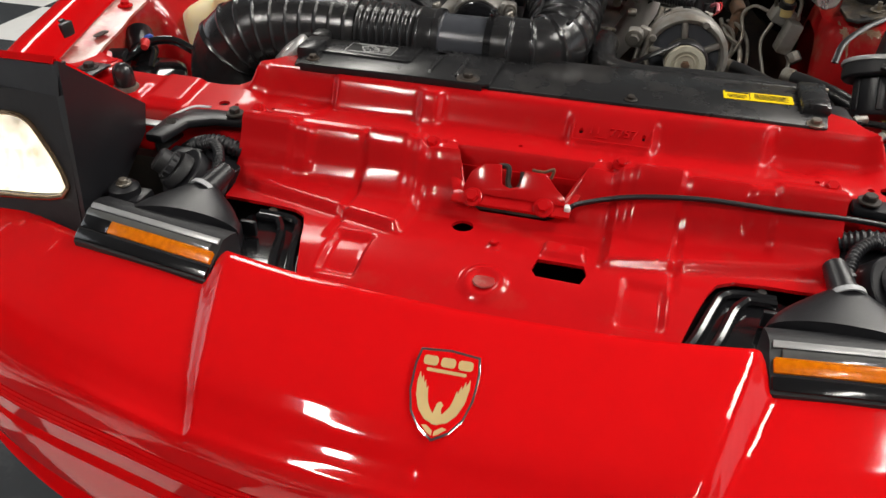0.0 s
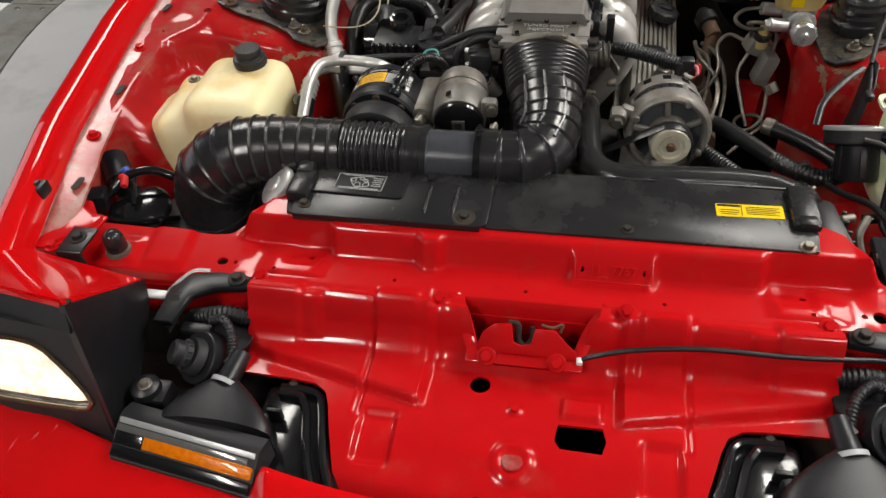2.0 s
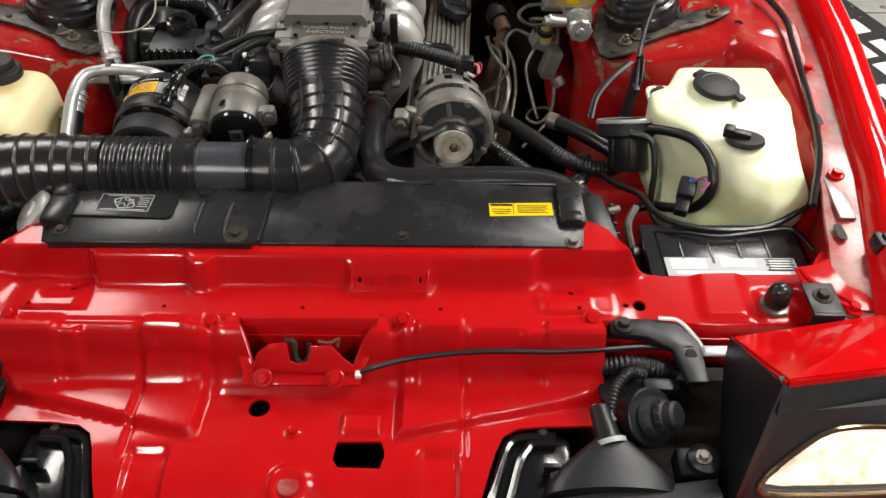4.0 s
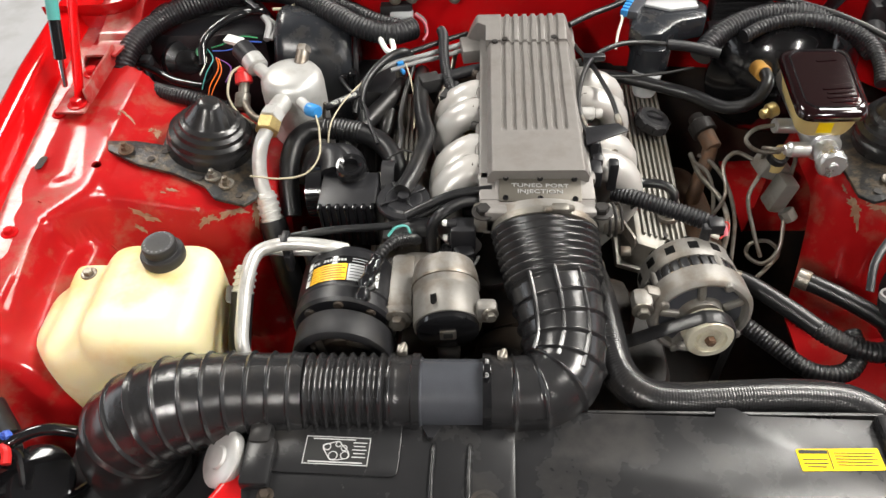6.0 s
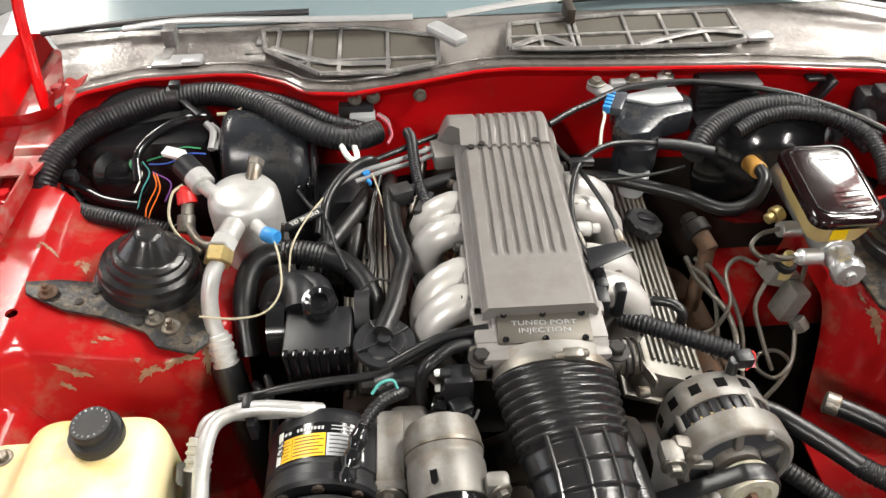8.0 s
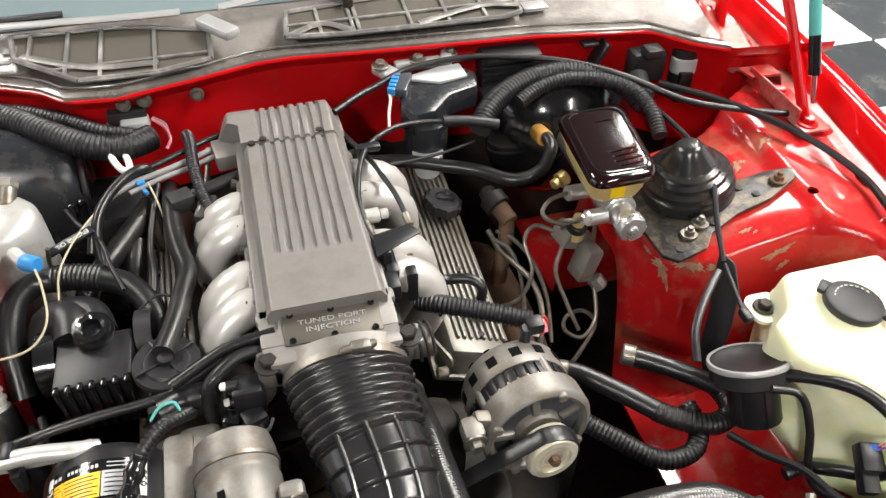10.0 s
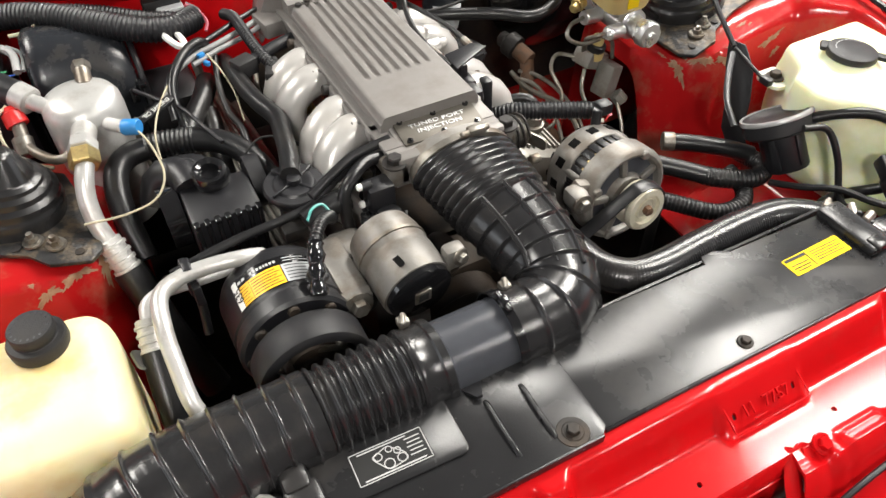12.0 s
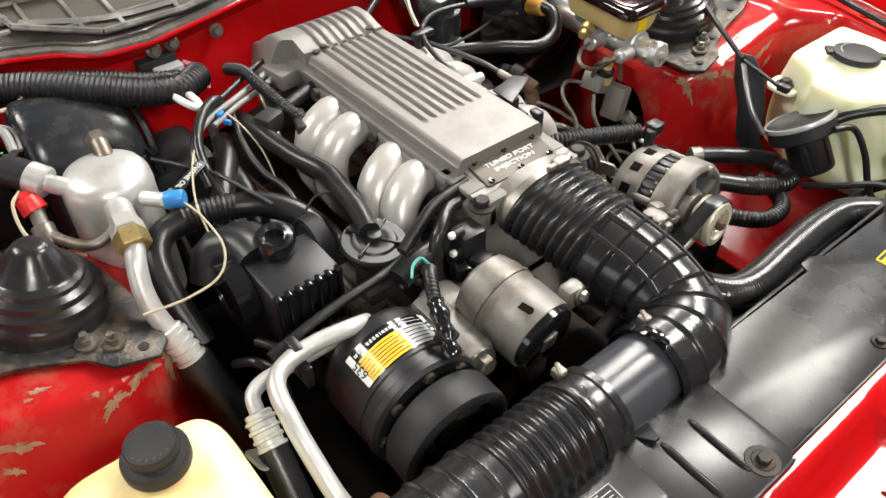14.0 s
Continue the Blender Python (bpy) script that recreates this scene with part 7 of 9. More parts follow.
part("lid_bead", tube([(*slant_ring(-0.018, -0.020, 0.0)[k][:2], 0.8855) for k in list(range(20)) + [0]], 0.0016, 6, n=2), BLKG, mcy)
for k in range(4):
    part("lid_text_bar", box((0.430, 0.700 - 0.011 * k, 0.8862), (0.044 - 0.006 * (k % 2), 0.004, 0.0006), 0, (0, 0, 5)), MAROON, mcy, "moulded bar of lettering")
part("lid_text_bar", box((0.436, 0.775, 0.8862), (0.03, 0.004, 0.0006), 0, (0, 0, 5)), MAROON, mcy, "moulded bar of lettering")
part("tank_label", box((0.407, 0.6495, 0.850), (0.022, 0.001, 0.018), 0), YEL, mcy, "small pale yellow label")
part("level_switch", mb(cyl((0.358, 0.72, 0.835), (0.345, 0.715, 0.832), 0.012), cyl((0.345, 0.715, 0.832), (0.335, 0.71, 0.83), 0.008)), BRASS, mcy)
pv = thing("proportioning_valve", (0.37, 0.67, 0.72), "cast brake proportioning valve with steel lines", "brake valve")
part("valve_body", mb(box((0.368, 0.690, 0.742), (0.050, 0.040, 0.030), 0.004, (0, 25, 10)), box((0.380, 0.655, 0.715), (0.028, 0.036, 0.060), 0.005, (0, 15, 10)), cyl((0.392, 0.640, 0.690), (0.402, 0.630, 0.676), 0.013, seg=8)), ALU, pv)
part("sensor", mb(cyl((0.366, 0.680, 0.748), (0.368, 0.678, 0.765), 0.015), cyl((0.368, 0.678, 0.773), (0.370, 0.676, 0.790), 0.010)), TANK, pv, "tan sensor plug")
part("sensor_band", cyl((0.367, 0.679, 0.762), (0.369, 0.677, 0.775), 0.0155), BLK, pv)
for k, pts in enumerate([[(0.362, 0.655, 0.806), (0.345, 0.650, 0.81), (0.335, 0.665, 0.80), (0.345, 0.68, 0.785), (0.35, 0.69, 0.76)],
                         [(0.362, 0.715, 0.806), (0.330, 0.705, 0.806), (0.315, 0.69, 0.795), (0.335, 0.675, 0.785), (0.385, 0.668, 0.785), (0.39, 0.66, 0.75)],
                         [(0.345, 0.70, 0.745), (0.315, 0.715, 0.75), (0.295, 0.70, 0.735), (0.30, 0.67, 0.70), (0.28, 0.655, 0.66), (0.25, 0.66, 0.64)],
                         [(0.35, 0.68, 0.73), (0.335, 0.66, 0.70), (0.345, 0.63, 0.66), (0.36, 0.60, 0.62)],
                         [(0.39, 0.63, 0.68), (0.385, 0.60, 0.64), (0.36, 0.585, 0.62), (0.34, 0.605, 0.618), (0.35, 0.63, 0.62), (0.38, 0.635, 0.622), (0.392, 0.61, 0.62), (0.37, 0.585, 0.61), (0.33, 0.56, 0.58)]]):
    part("brake_line", tube(pts, 0.0035, 8), STEEL, pv, "bent steel brake line")
for s2 in (-1,):
    for k, pts in enumerate([[(0.262, 0.775, 0.700), (0.272, 0.74, 0.685), (0.285, 0.715, 0.68), (0.300, 0.665, 0.68), (0.298, 0.61, 0.66), (0.27, 0.55, 0.60)],
                             [(0.268, 0.755, 0.695), (0.285, 0.735, 0.69), (0.290, 0.70, 0.68), (0.283, 0.65, 0.66), (0.27, 0.60, 0.62)],
                             [(0.275, 0.77, 0.70), (0.295, 0.745, 0.70), (0.312, 0.70, 0.69), (0.315, 0.64, 0.67), (0.305, 0.58, 0.63)]]):
        single("steel_pipe", tube(pts, 0.0036 if k else 0.0046, 8), STEEL, "bent bare steel pipe beside the exhaust", "pipe", "steel pipes")
eg = thing("exhaust_check_valve", (0.29, 0.78, 0.70), "dark check valve on a dull metal pipe", "check valve")
part("valve", mb(cyl((0.278, 0.815, 0.735), (0.286, 0.795, 0.728), 0.022), cyl((0.275, 0.83, 0.735), (0.278, 0.815, 0.735), 0.014)), DARK, eg)
part("pipe", mb(cyl((0.286, 0.797, 0.728), (0.297, 0.768, 0.716), 0.015), tube([(0.294, 0.775, 0.715), (0.288, 0.76, 0.69), (0.278, 0.745, 0.66), (0.262, 0.71, 0.60)], 0.013, 12)), RUST, eg, "rusty metal pipe")
single("exhaust_manifold", tube([(0.27, 0.56, 0.60), (0.275, 0.68, 0.60), (0.27, 0.82, 0.58), (0.26, 0.9, 0.5)], 0.035, 14), RUST, "rusty exhaust manifold below the valve cover", "manifold")


# ---- bottles, battery and the rest, left and right ----
wb = thing("washer_bottle", (-0.55, 0.32, 0.62), "yellowed translucent washer fluid bottle with a black cap", "washer bottle")
blown("bottle", [box((-0.5415, 0.350, 0.735), (0.158, 0.180, 0.210), 0.034, seg=3), box((-0.652, 0.352, 0.705), (0.130, 0.135, 0.155), 0.040, seg=3), box((-0.590, 0.345, 0.712), (0.20, 0.160, 0.165), 0.034, seg=3),
                 box((-0.648, 0.408, 0.778), (0.070, 0.050, 0.034), 0.012), box((-0.535, 0.335, 0.645), (0.14, 0.15, 0.06), 0.02)], WASH, wb, 0.006, 8)
part("cap", lathe([(0, 0), (0.0335, 0), (0.0345, 0.003), (0.0345, 0.015), (0.0325, 0.018), (0.0265, 0.0185), (0.0255, 0.020), (0.0265, 0.024), (0.0265, 0.034), (0.0250, 0.036), (0, 0.0365)], pose(-0.528, 0.396, 0.840) @ Matrix.Scale(0.84, 4), 32), BLKM, wb, "black screw cap")
part("cap_print", mb(*[move(box((0.021 * math.cos(a), 0.021 * math.sin(a), 0), (0.003, 0.0022, 0.0006), 0, (0, 0, math.degrees(a))), pose(-0.528, 0.396, 0.8707) @ Matrix.Scale(0.84, 4)) for a in [2 * math.pi * k / 18 for k in range(18)]]), FLOW, wb, "ring of small raised marks")
bolt("bottle_screw", (-0.655, 0.408, 0.795), 0.007, wb, STEEL)
part("bottle_tab", mb(slab(rrect(0.03, 0.03, 0.006), 0, 0.003, pose(-0.446, 0.385, 0.772, 0, 40, 10)), cyl((-0.444, 0.385, 0.772), (-0.440, 0.385, 0.778), 0.005)), SILVT, wb, "grey mounting tab")

cbt = thing("coolant_bottle", (0.62, 0.33, 0.65), "milky translucent coolant overflow and washer bottle with two caps", "coolant bottle")


def ringz(pts, z):
    return [(x, y, z - (0.28 * max(0, 0.32 - y) if z > 0.80 else 0)) for x, y in pts]


topo = [(0.500, 0.345), (0.505, 0.395), (0.540, 0.415), (0.568, 0.470), (0.715, 0.470), (0.722, 0.36), (0.705, 0.225), (0.655, 0.208), (0.610, 0.235), (0.545, 0.31)]
mido = [(0.505, 0.355), (0.508, 0.400), (0.535, 0.425), (0.562, 0.478), (0.725, 0.478), (0.732, 0.36), (0.722, 0.205), (0.660, 0.180), (0.615, 0.205), (0.550, 0.285)]
lowo = [(0.515, 0.355), (0.515, 0.390), (0.535, 0.415), (0.562, 0.470), (0.715, 0.470), (0.720, 0.36), (0.700, 0.215), (0.640, 0.195), (0.580, 0.200), (0.530, 0.260)]
blown("bottle", [loft([ringz(lowo, 0.66), ringz(mido, 0.715), ringz(mido, 0.765), ringz(topo, 0.825)]), lathe([(0, 0), (0.034, 0), (0.034, 0.02), (0, 0.02)], pose(0.607, 0.387, 0.818), 24), lathe([(0, 0), (0.030, 0), (0.030, 0.02), (0, 0.02)], pose(0.624, 0.270, 0.795), 24)], COOL, cbt, 0.0065, 6)
part("cap", mb(lathe([(0, 0), (0.036, 0), (0.037, 0.003), (0.035, 0.009), (0.031, 0.011), (0, 0.0115)], pose(0.607, 0.389, 0.833, 0, 3, 0), 32), box((0.590, 0.420, 0.838), (0.024, 0.020, 0.008), 0.004, (0, 0, 40)), box((0.634, 0.360, 0.837), (0.014, 0.022, 0.008), 0.003, (0, 0, 30))), BLKM, cbt, "flat grey-black flip cap")
part("cap_print", mb(*[move(box((0.024 * math.cos(a), 0.024 * math.sin(a), 0), (0.004, 0.0016, 0.0008), 0, (0, 0, math.degrees(a) + 90)), pose(0.607, 0.389, 0.8448)) for a in [0.3 + 0.28 * k for k in range(9)]]), GREYL, cbt, "small raised bars on the cap")
part("sensor_cap", lathe([(0, 0), (0.028, 0), (0.029, 0.003), (0.027, 0.008), (0.014, 0.010), (0, 0.0105)], pose(0.626, 0.272, 0.816, -12, 0, 0), 28), BLKM, cbt, "black level sensor cap")
part("sensor_plug", mb(box((0.614, 0.272, 0.830), (0.034, 0.014, 0.014), 0.003, (0, 0, -20)), box((0.600, 0.278, 0.832), (0.016, 0.018, 0.016), 0.003, (0, 0, -20))), BLK, cbt)
bolt("bottle_screw", (0.540, 0.452, 0.782), 0.009, cbt, DARK)
part("mount_lug", slab(rrect(0.05, 0.05, 0.015), 0, 0.006, pose(0.545, 0.452, 0.774)), COOL, cbt)
ch = [[(0.488, 0.350, 0.782), (0.523, 0.322, 0.799), (0.556, 0.284, 0.809), (0.573, 0.240, 0.800), (0.574, 0.214, 0.768), (0.560, 0.222, 0.728), (0.538, 0.250, 0.702), (0.512, 0.268, 0.690), (0.485, 0.268, 0.685)],
      [(0.468, 0.328, 0.790), (0.499, 0.312, 0.786), (0.507, 0.286, 0.751), (0.506, 0.262, 0.705), (0.512, 0.245, 0.685), (0.535, 0.225, 0.672)]]
for p, r in zip(ch, (0.0080, 0.0050)):
    single("vacuum_hose", tube(p, r, 12), HOSE, "black rubber hose looped over the coolant bottle", "hose", "bottle hoses")
wc = thing("pump_connector", (0.55, 0.24, 0.74), "black plug with blue and purple wires at the bottle", "connector")
part("plug", mb(box((0.545, 0.232, 0.756), (0.026, 0.034, 0.024), 0.004, (20, 0, -20)), box((0.537, 0.213, 0.740), (0.020, 0.030, 0.020), 0.003, (20, 0, -20))), BLK, wc)
part("plug_seal", cyl((0.550, 0.234, 0.764), (0.553, 0.242, 0.768), 0.007), WIRES["blue"], wc, "blue seal")
part("wire", tube([(0.552, 0.232, 0.772), (0.562, 0.226, 0.782), (0.562, 0.212, 0.784), (0.552, 0.205, 0.778)], 0.0014, 6), WIRES["purple"], wc)
part("wire", tube([(0.554, 0.236, 0.772), (0.568, 0.232, 0.781), (0.568, 0.216, 0.782), (0.556, 0.206, 0.776)], 0.0014, 6), WIRES["pink"], wc)
single("wiring_loom", tube([(0.44, 0.33, 0.70), (0.455, 0.29, 0.715), (0.480, 0.250, 0.730), (0.495, 0.205, 0.735), (0.52, 0.18, 0.735), (0.58, 0.165, 0.735), (0.66, 0.175, 0.735), (0.73, 0.21, 0.75)], 0.005, 8), HOSE, "taped black wiring run below the coolant bottle", "wiring loom")

cs = thing("cruise_servo", (0.47, 0.36, 0.68), "black vacuum servo with a pale rim on a bracket", "cruise servo")
SX = aim((0.482, 0.338, 0.705), (0.478, 0.388, 0.780)) @ Matrix.Scale(0.84, 4)
part("canister", mb(lathe([(0, 0), (0.036, 0), (0.038, 0.004), (0.038, 0.070), (0, 0.070)], SX, 32), *[move(box((0.038 * math.cos(a), 0.038 * math.sin(a), 0.038), (0.006, 0.014, 0.06), 0.002, (0, 0, math.degrees(a))), SX) for a in (0.3, 1.5, 3.2, 4.4)]), BLK, cs)
part("diaphragm", lathe([(0, 0.068), (0.056, 0.068), (0.060, 0.072), (0.060, 0.098), (0.057, 0.101), (0.050, 0.101), (0.046, 0.098), (0.020, 0.094), (0, 0.094)], SX, 44), BLKM, cs)
part("rim", lathe([(0.0575, 0.0945), (0.0622, 0.0945), (0.0630, 0.098), (0.0610, 0.1025), (0.0570, 0.1025)], SX, 48), SILVT, cs, "pale metal rim")
strap = slab([(0.537, 0.812), (0.505, 0.817), (0.472, 0.792), (0.452, 0.750), (0.440, 0.705), (0.415, 0.685), (0.440, 0.662), (0.478, 0.690), (0.498, 0.740), (0.522, 0.775)], 0, 0.003, Matrix(((0, 0, 1, 0), (1, 0, 0, 0), (0, 1, 0, 0), (0, 0, 0, 1))), 0.001)
for v in strap.verts:
    v.co.x += 0.516 - 0.26 * (0.815 - v.co.z)
part("bracket", strap, BLK, cs, "flat black hanging strap")
part("arm", tube([(0.420, 0.405, 0.762), (0.432, 0.440, 0.782), (0.462, 0.475, 0.798), (0.498, 0.508, 0.808)], 0.0042, 10, flat=lambda u: (1.3, 0.5)), BLK, cs, "black cranked support arm")
part("pull_rod", mb(cyl((0.494, 0.435, 0.80), (0.514, 0.52, 0.806), 0.003), box((0.492, 0.430, 0.803), (0.012, 0.02, 0.012), 0.003)), BLK, cs)

single("cruise_cable", tube([(0.512, 0.52, 0.808), (0.530, 0.58, 0.83), (0.560, 0.66, 0.852), (0.565, 0.74, 0.855), (0.55, 0.83, 0.86)], 0.0042, 8), BLK, "thin black cable past the strut tower", "cable")

bt = thing("car_battery", (0.59, 0.1, 0.5), "dark grey car battery with worn white labels", "battery")
part("case", mb(box((0.585, 0.105, 0.625), (0.222, 0.160, 0.200), 0.006), box((0.585, 0.105, 0.716), (0.230, 0.168, 0.016), 0.004)), BATM, bt)
part("lid_step", box((0.585, 0.125, 0.7255), (0.19, 0.10, 0.006), 0.003), BATM, bt)
for k in range(4):
    part("lid_rib", box((0.52 + 0.042 * k, 0.14, 0.7285), (0.004, 0.075, 0.003), 0.001), BATM, bt)
part("label", slab(rrect(0.186, 0.036, 0.002), 0, 0.0006, pose(0.585, 0.096, 0.7288)), GREYL, bt, "worn silvery printed label")
part("label_print", mb(*[box((x, y, 0.7298), (w, h, 0.0005), 0) for x, y, w, h in ((0.525, 0.101, 0.05, 0.020), (0.595, 0.103, 0.05, 0.016), (0.655, 0.102, 0.03, 0.02), (0.585, 0.084, 0.16, 0.006))]), WHT, bt)
part("label_print", mb(*[box((0.655, 0.110 - 0.005 * k, 0.7304), (0.04 - 0.004 * (k % 2), 0.002, 0.0004), 0) for k in range(5)]), INK, bt)
part("cable", tube([(0.49, 0.17, 0.728), (0.53, 0.158, 0.736), (0.58, 0.150, 0.737), (0.64, 0.160, 0.737), (0.69, 0.165, 0.736), (0.72, 0.14, 0.72)], 0.003, 8), BLK, bt)
part("side_terminal", mb(cyl((0.47, 0.15, 0.70), (0.458, 0.15, 0.70), 0.010), tube([(0.46, 0.16, 0.70), (0.455, 0.19, 0.72), (0.47, 0.22, 0.73)], 0.006, 8)), STEEL, bt)
single("battery_tray", box((0.585, 0.10, 0.51), (0.26, 0.19, 0.02), 0.003), DARK, "dark steel tray under the battery", "tray")
single("battery_cover_strip", box((0.735, 0.165, 0.800), (0.022, 0.085, 0.004), 0.001, (0, 0, -4)), SILVT, "bare silver metal strip on the flange", "strip")
single("edge_seal", tube([(0.700, 0.16, 0.79), (0.735, 0.26, 0.812), (0.752, 0.38, 0.828), (0.768, 0.52, 0.842), (0.772, 0.60, 0.850), (0.735, 0.70, 0.86), (0.66, 0.80, 0.868), (0.58, 0.87, 0.872)], 0.0055, 8), RUB, "black rubber seal strip along the inner wing", "seal")

# front left corner: washer pump wiring and horn
hr = thing("horn_wiring", (-0.67, 0.17, 0.70), "black connector cluster with red and blue wires in the wing corner", "wiring")
part("capped_relay", mb(cyl((-0.735, 0.215, 0.755), (-0.700, 0.175, 0.740), 0.024), box((-0.690, 0.165, 0.740), (0.03, 0.03, 0.03), 0.004, (0, 20, 45))), BLK, hr)
part("connector", box((-0.720, 0.120, 0.745), (0.045, 0.035, 0.030), 0.004, (0, 0, 20)), BLK, hr)
part("wire", tube([(-0.70, 0.135, 0.745), (-0.675, 0.160, 0.765), (-0.640, 0.180, 0.765), (-0.60, 0.19, 0.74), (-0.57, 0.21, 0.70)], 0.0075, 10), BLKG, hr)
part("wire", tube([(-0.70, 0.125, 0.745), (-0.680, 0.150, 0.757), (-0.662, 0.150, 0.757), (-0.650, 0.12, 0.74)], 0.005, 8), BLKG, hr)
part("wire", tube([(-0.678, 0.152, 0.770), (-0.668, 0.146, 0.772), (-0.664, 0.132, 0.768)], 0.006, 8), WIRES["red"], hr)
part("wire", tube([(-0.685, 0.168, 0.768), (-0.678, 0.170, 0.772), (-0.672, 0.164, 0.772)], 0.005, 8), WIRES["blue"], hr)
part("horn", lathe([(0, 0), (0.045, 0), (0.050, 0.006), (0.050, 0.012), (0.044, 0.016), (0.020, 0.020), (0, 0.020)], pose(-0.650, 0.130, 0.715, 8, 4, 0), 32), BLKG, hr)
part("wire", tube([(-0.72, 0.11, 0.73), (-0.69, 0.09, 0.735), (-0.65, 0.085, 0.735), (-0.61, 0.10, 0.73), (-0.595, 0.14, 0.70)], 0.005, 8), BLKG, hr)

# air conditioning: accumulator, lines
ac = thing("accumulator", (-0.42, 0.73, 0.66), "bare aluminium air conditioning accumulator can with capped ports", "accumulator")
part("can", lathe([(0, 0), (0.047, 0), (0.0495, 0.006), (0.0495, 0.178), (0.0480, 0.192), (0.043, 0.201), (0.034, 0.206), (0.018, 0.209), (0, 0.210)], pose(-0.420, 0.780, 0.672) @ Matrix.Diagonal((1.06, 1.06, 1, 1)), 44), SATIN, ac)

part("front_port", mb(cyl((-0.428, 0.730, 0.852), (-0.434, 0.690, 0.858), 0.016), cyl((-0.434, 0.692, 0.857), (-0.437, 0.668, 0.860), 0.019, seg=6)), SATIN, ac)
part("port_nut", cyl((-0.4365, 0.672, 0.859), (-0.439, 0.652, 0.852), 0.0195, seg=6), BRASS, ac, "yellow-zinc union nut")
part("rear_port", mb(cyl((-0.408, 0.800, 0.872), (-0.405, 0.826, 0.884), 0.011), cyl((-0.405, 0.824, 0.883), (-0.404, 0.836, 0.888), 0.013, seg=6)), STEEL, ac)
part("side_port", mb(cyl((-0.450, 0.775, 0.862), (-0.480, 0.800, 0.874), 0.011), cyl((-0.478, 0.798, 0.873), (-0.492, 0.815, 0.880), 0.019)), SATIN, ac)
part("switch", cyl((-0.490, 0.812, 0.879), (-0.512, 0.836, 0.888), 0.0185), BLK, ac, "black pressure switch")
part("service_port", mb(cyl((-0.398, 0.730, 0.852), (-0.380, 0.702, 0.858), 0.009), cyl((-0.383, 0.704, 0.857), (-0.378, 0.700, 0.858), 0.010, seg=6)), SATIN, ac)
part("blue_cap", lathe([(0, 0), (0.0105, 0), (0.011, 0.002), (0.0105, 0.020), (0.009, 0.022), (0, 0.022)], aim((-0.380, 0.702, 0.858), (-0.366, 0.692, 0.860)), 16), BLUECAP, ac, "blue port cap")
part("line", tube([(-0.4385, 0.656, 0.853), (-0.446, 0.640, 0.842), (-0.452, 0.625, 0.820), (-0.452, 0.608, 0.795), (-0.446, 0.592, 0.770)], 0.0115, 14), SATIN, ac, "bare aluminium line")
part("crimp", mb(cyl((-0.4475, 0.596, 0.776), (-0.438, 0.572, 0.738), 0.0155), *[lathe([(0.0150, 0), (0.0180, 0.001), (0.0180, 0.005), (0.0150, 0.006)], aim(Vector((-0.4475, 0.596, 0.776)).lerp(Vector((-0.438, 0.572, 0.738)), 0.15 + 0.24 * k), (-0.438, 0.572, 0.738)), 24) for k in range(4)]), SATIN, ac, "ridged crimp sleeve")
part("hose", tube([(-0.438, 0.572, 0.738), (-0.428, 0.548, 0.70), (-0.415, 0.52, 0.64), (-0.39, 0.48, 0.56)], 0.021, 16), HOSE, ac)
part("red_port", mb(cyl((-0.505, 0.765, 0.835), (-0.503, 0.785, 0.855), 0.009), tube([(-0.505, 0.762, 0.838), (-0.490, 0.735, 0.832), (-0.470, 0.715, 0.830), (-0.445, 0.715, 0.836)], 0.0065, 10), cyl((-0.506, 0.750, 0.825), (-0.505, 0.770, 0.842), 0.013)), STEEL, ac)
part("red_cap", lathe([(0, 0), (0.0145, 0), (0.015, 0.003), (0.0135, 0.018), (0.010, 0.020), (0.008, 0.026), (0, 0.027)], aim((-0.503, 0.783, 0.853), (-0.508, 0.805, 0.876)), 16), REDCAP, ac, "red port cap")
part("cap_cord", tube([(-0.368, 0.690, 0.860), (-0.358, 0.660, 0.850), (-0.355, 0.620, 0.830), (-0.375, 0.595, 0.815), (-0.415, 0.592, 0.808), (-0.465, 0.602, 0.805)], 0.0015, 6), STRINGM, ac, "cream cap cord")
part("cap_cord", tube([(-0.508, 0.800, 0.875), (-0.522, 0.785, 0.870), (-0.525, 0.755, 0.85), (-0.510, 0.735, 0.83), (-0.48, 0.715, 0.82)], 0.0022, 6), STRINGM, ac, "cream cap cord")
cl = thing("compressor_lines", (-0.4, 0.4, 0.75), "bare aluminium air conditioning lines with crimped hoses", "refrigerant line")
part("line", tube([(-0.290, 0.430, 0.820), (-0.310, 0.424, 0.832), (-0.350, 0.428, 0.834), (-0.385, 0.425, 0.834), (-0.408, 0.408, 0.834), (-0.415, 0.37, 0.824), (-0.416, 0.335, 0.805), (-0.415, 0.300, 0.785), (-0.408, 0.284, 0.768), (-0.396, 0.280, 0.755)], 0.0092, 16), SATIN, cl, "bent aluminium line")
part("line", tube([(-0.30, 0.445, 0.805), (-0.33, 0.440, 0.808), (-0.375, 0.440, 0.808), (-0.408, 0.440, 0.808), (-0.425, 0.432, 0.806), (-0.430, 0.415, 0.800)], 0.0078, 12), SATIN, cl, "thin aluminium line")
part("crimp", mb(cyl((-0.430, 0.416, 0.801), (-0.434, 0.384, 0.780), 0.0135), *[lathe([(0.013, 0), (0.0155, 0.001), (0.0155, 0.004), (0.013, 0.005)], aim(Vector((-0.430, 0.416, 0.801)).lerp(Vector((-0.434, 0.384, 0.780)), 0.15 + 0.24 * k), (-0.434, 0.384, 0.780)), 20) for k in range(4)]), SATIN, cl, "ridged crimp sleeve")
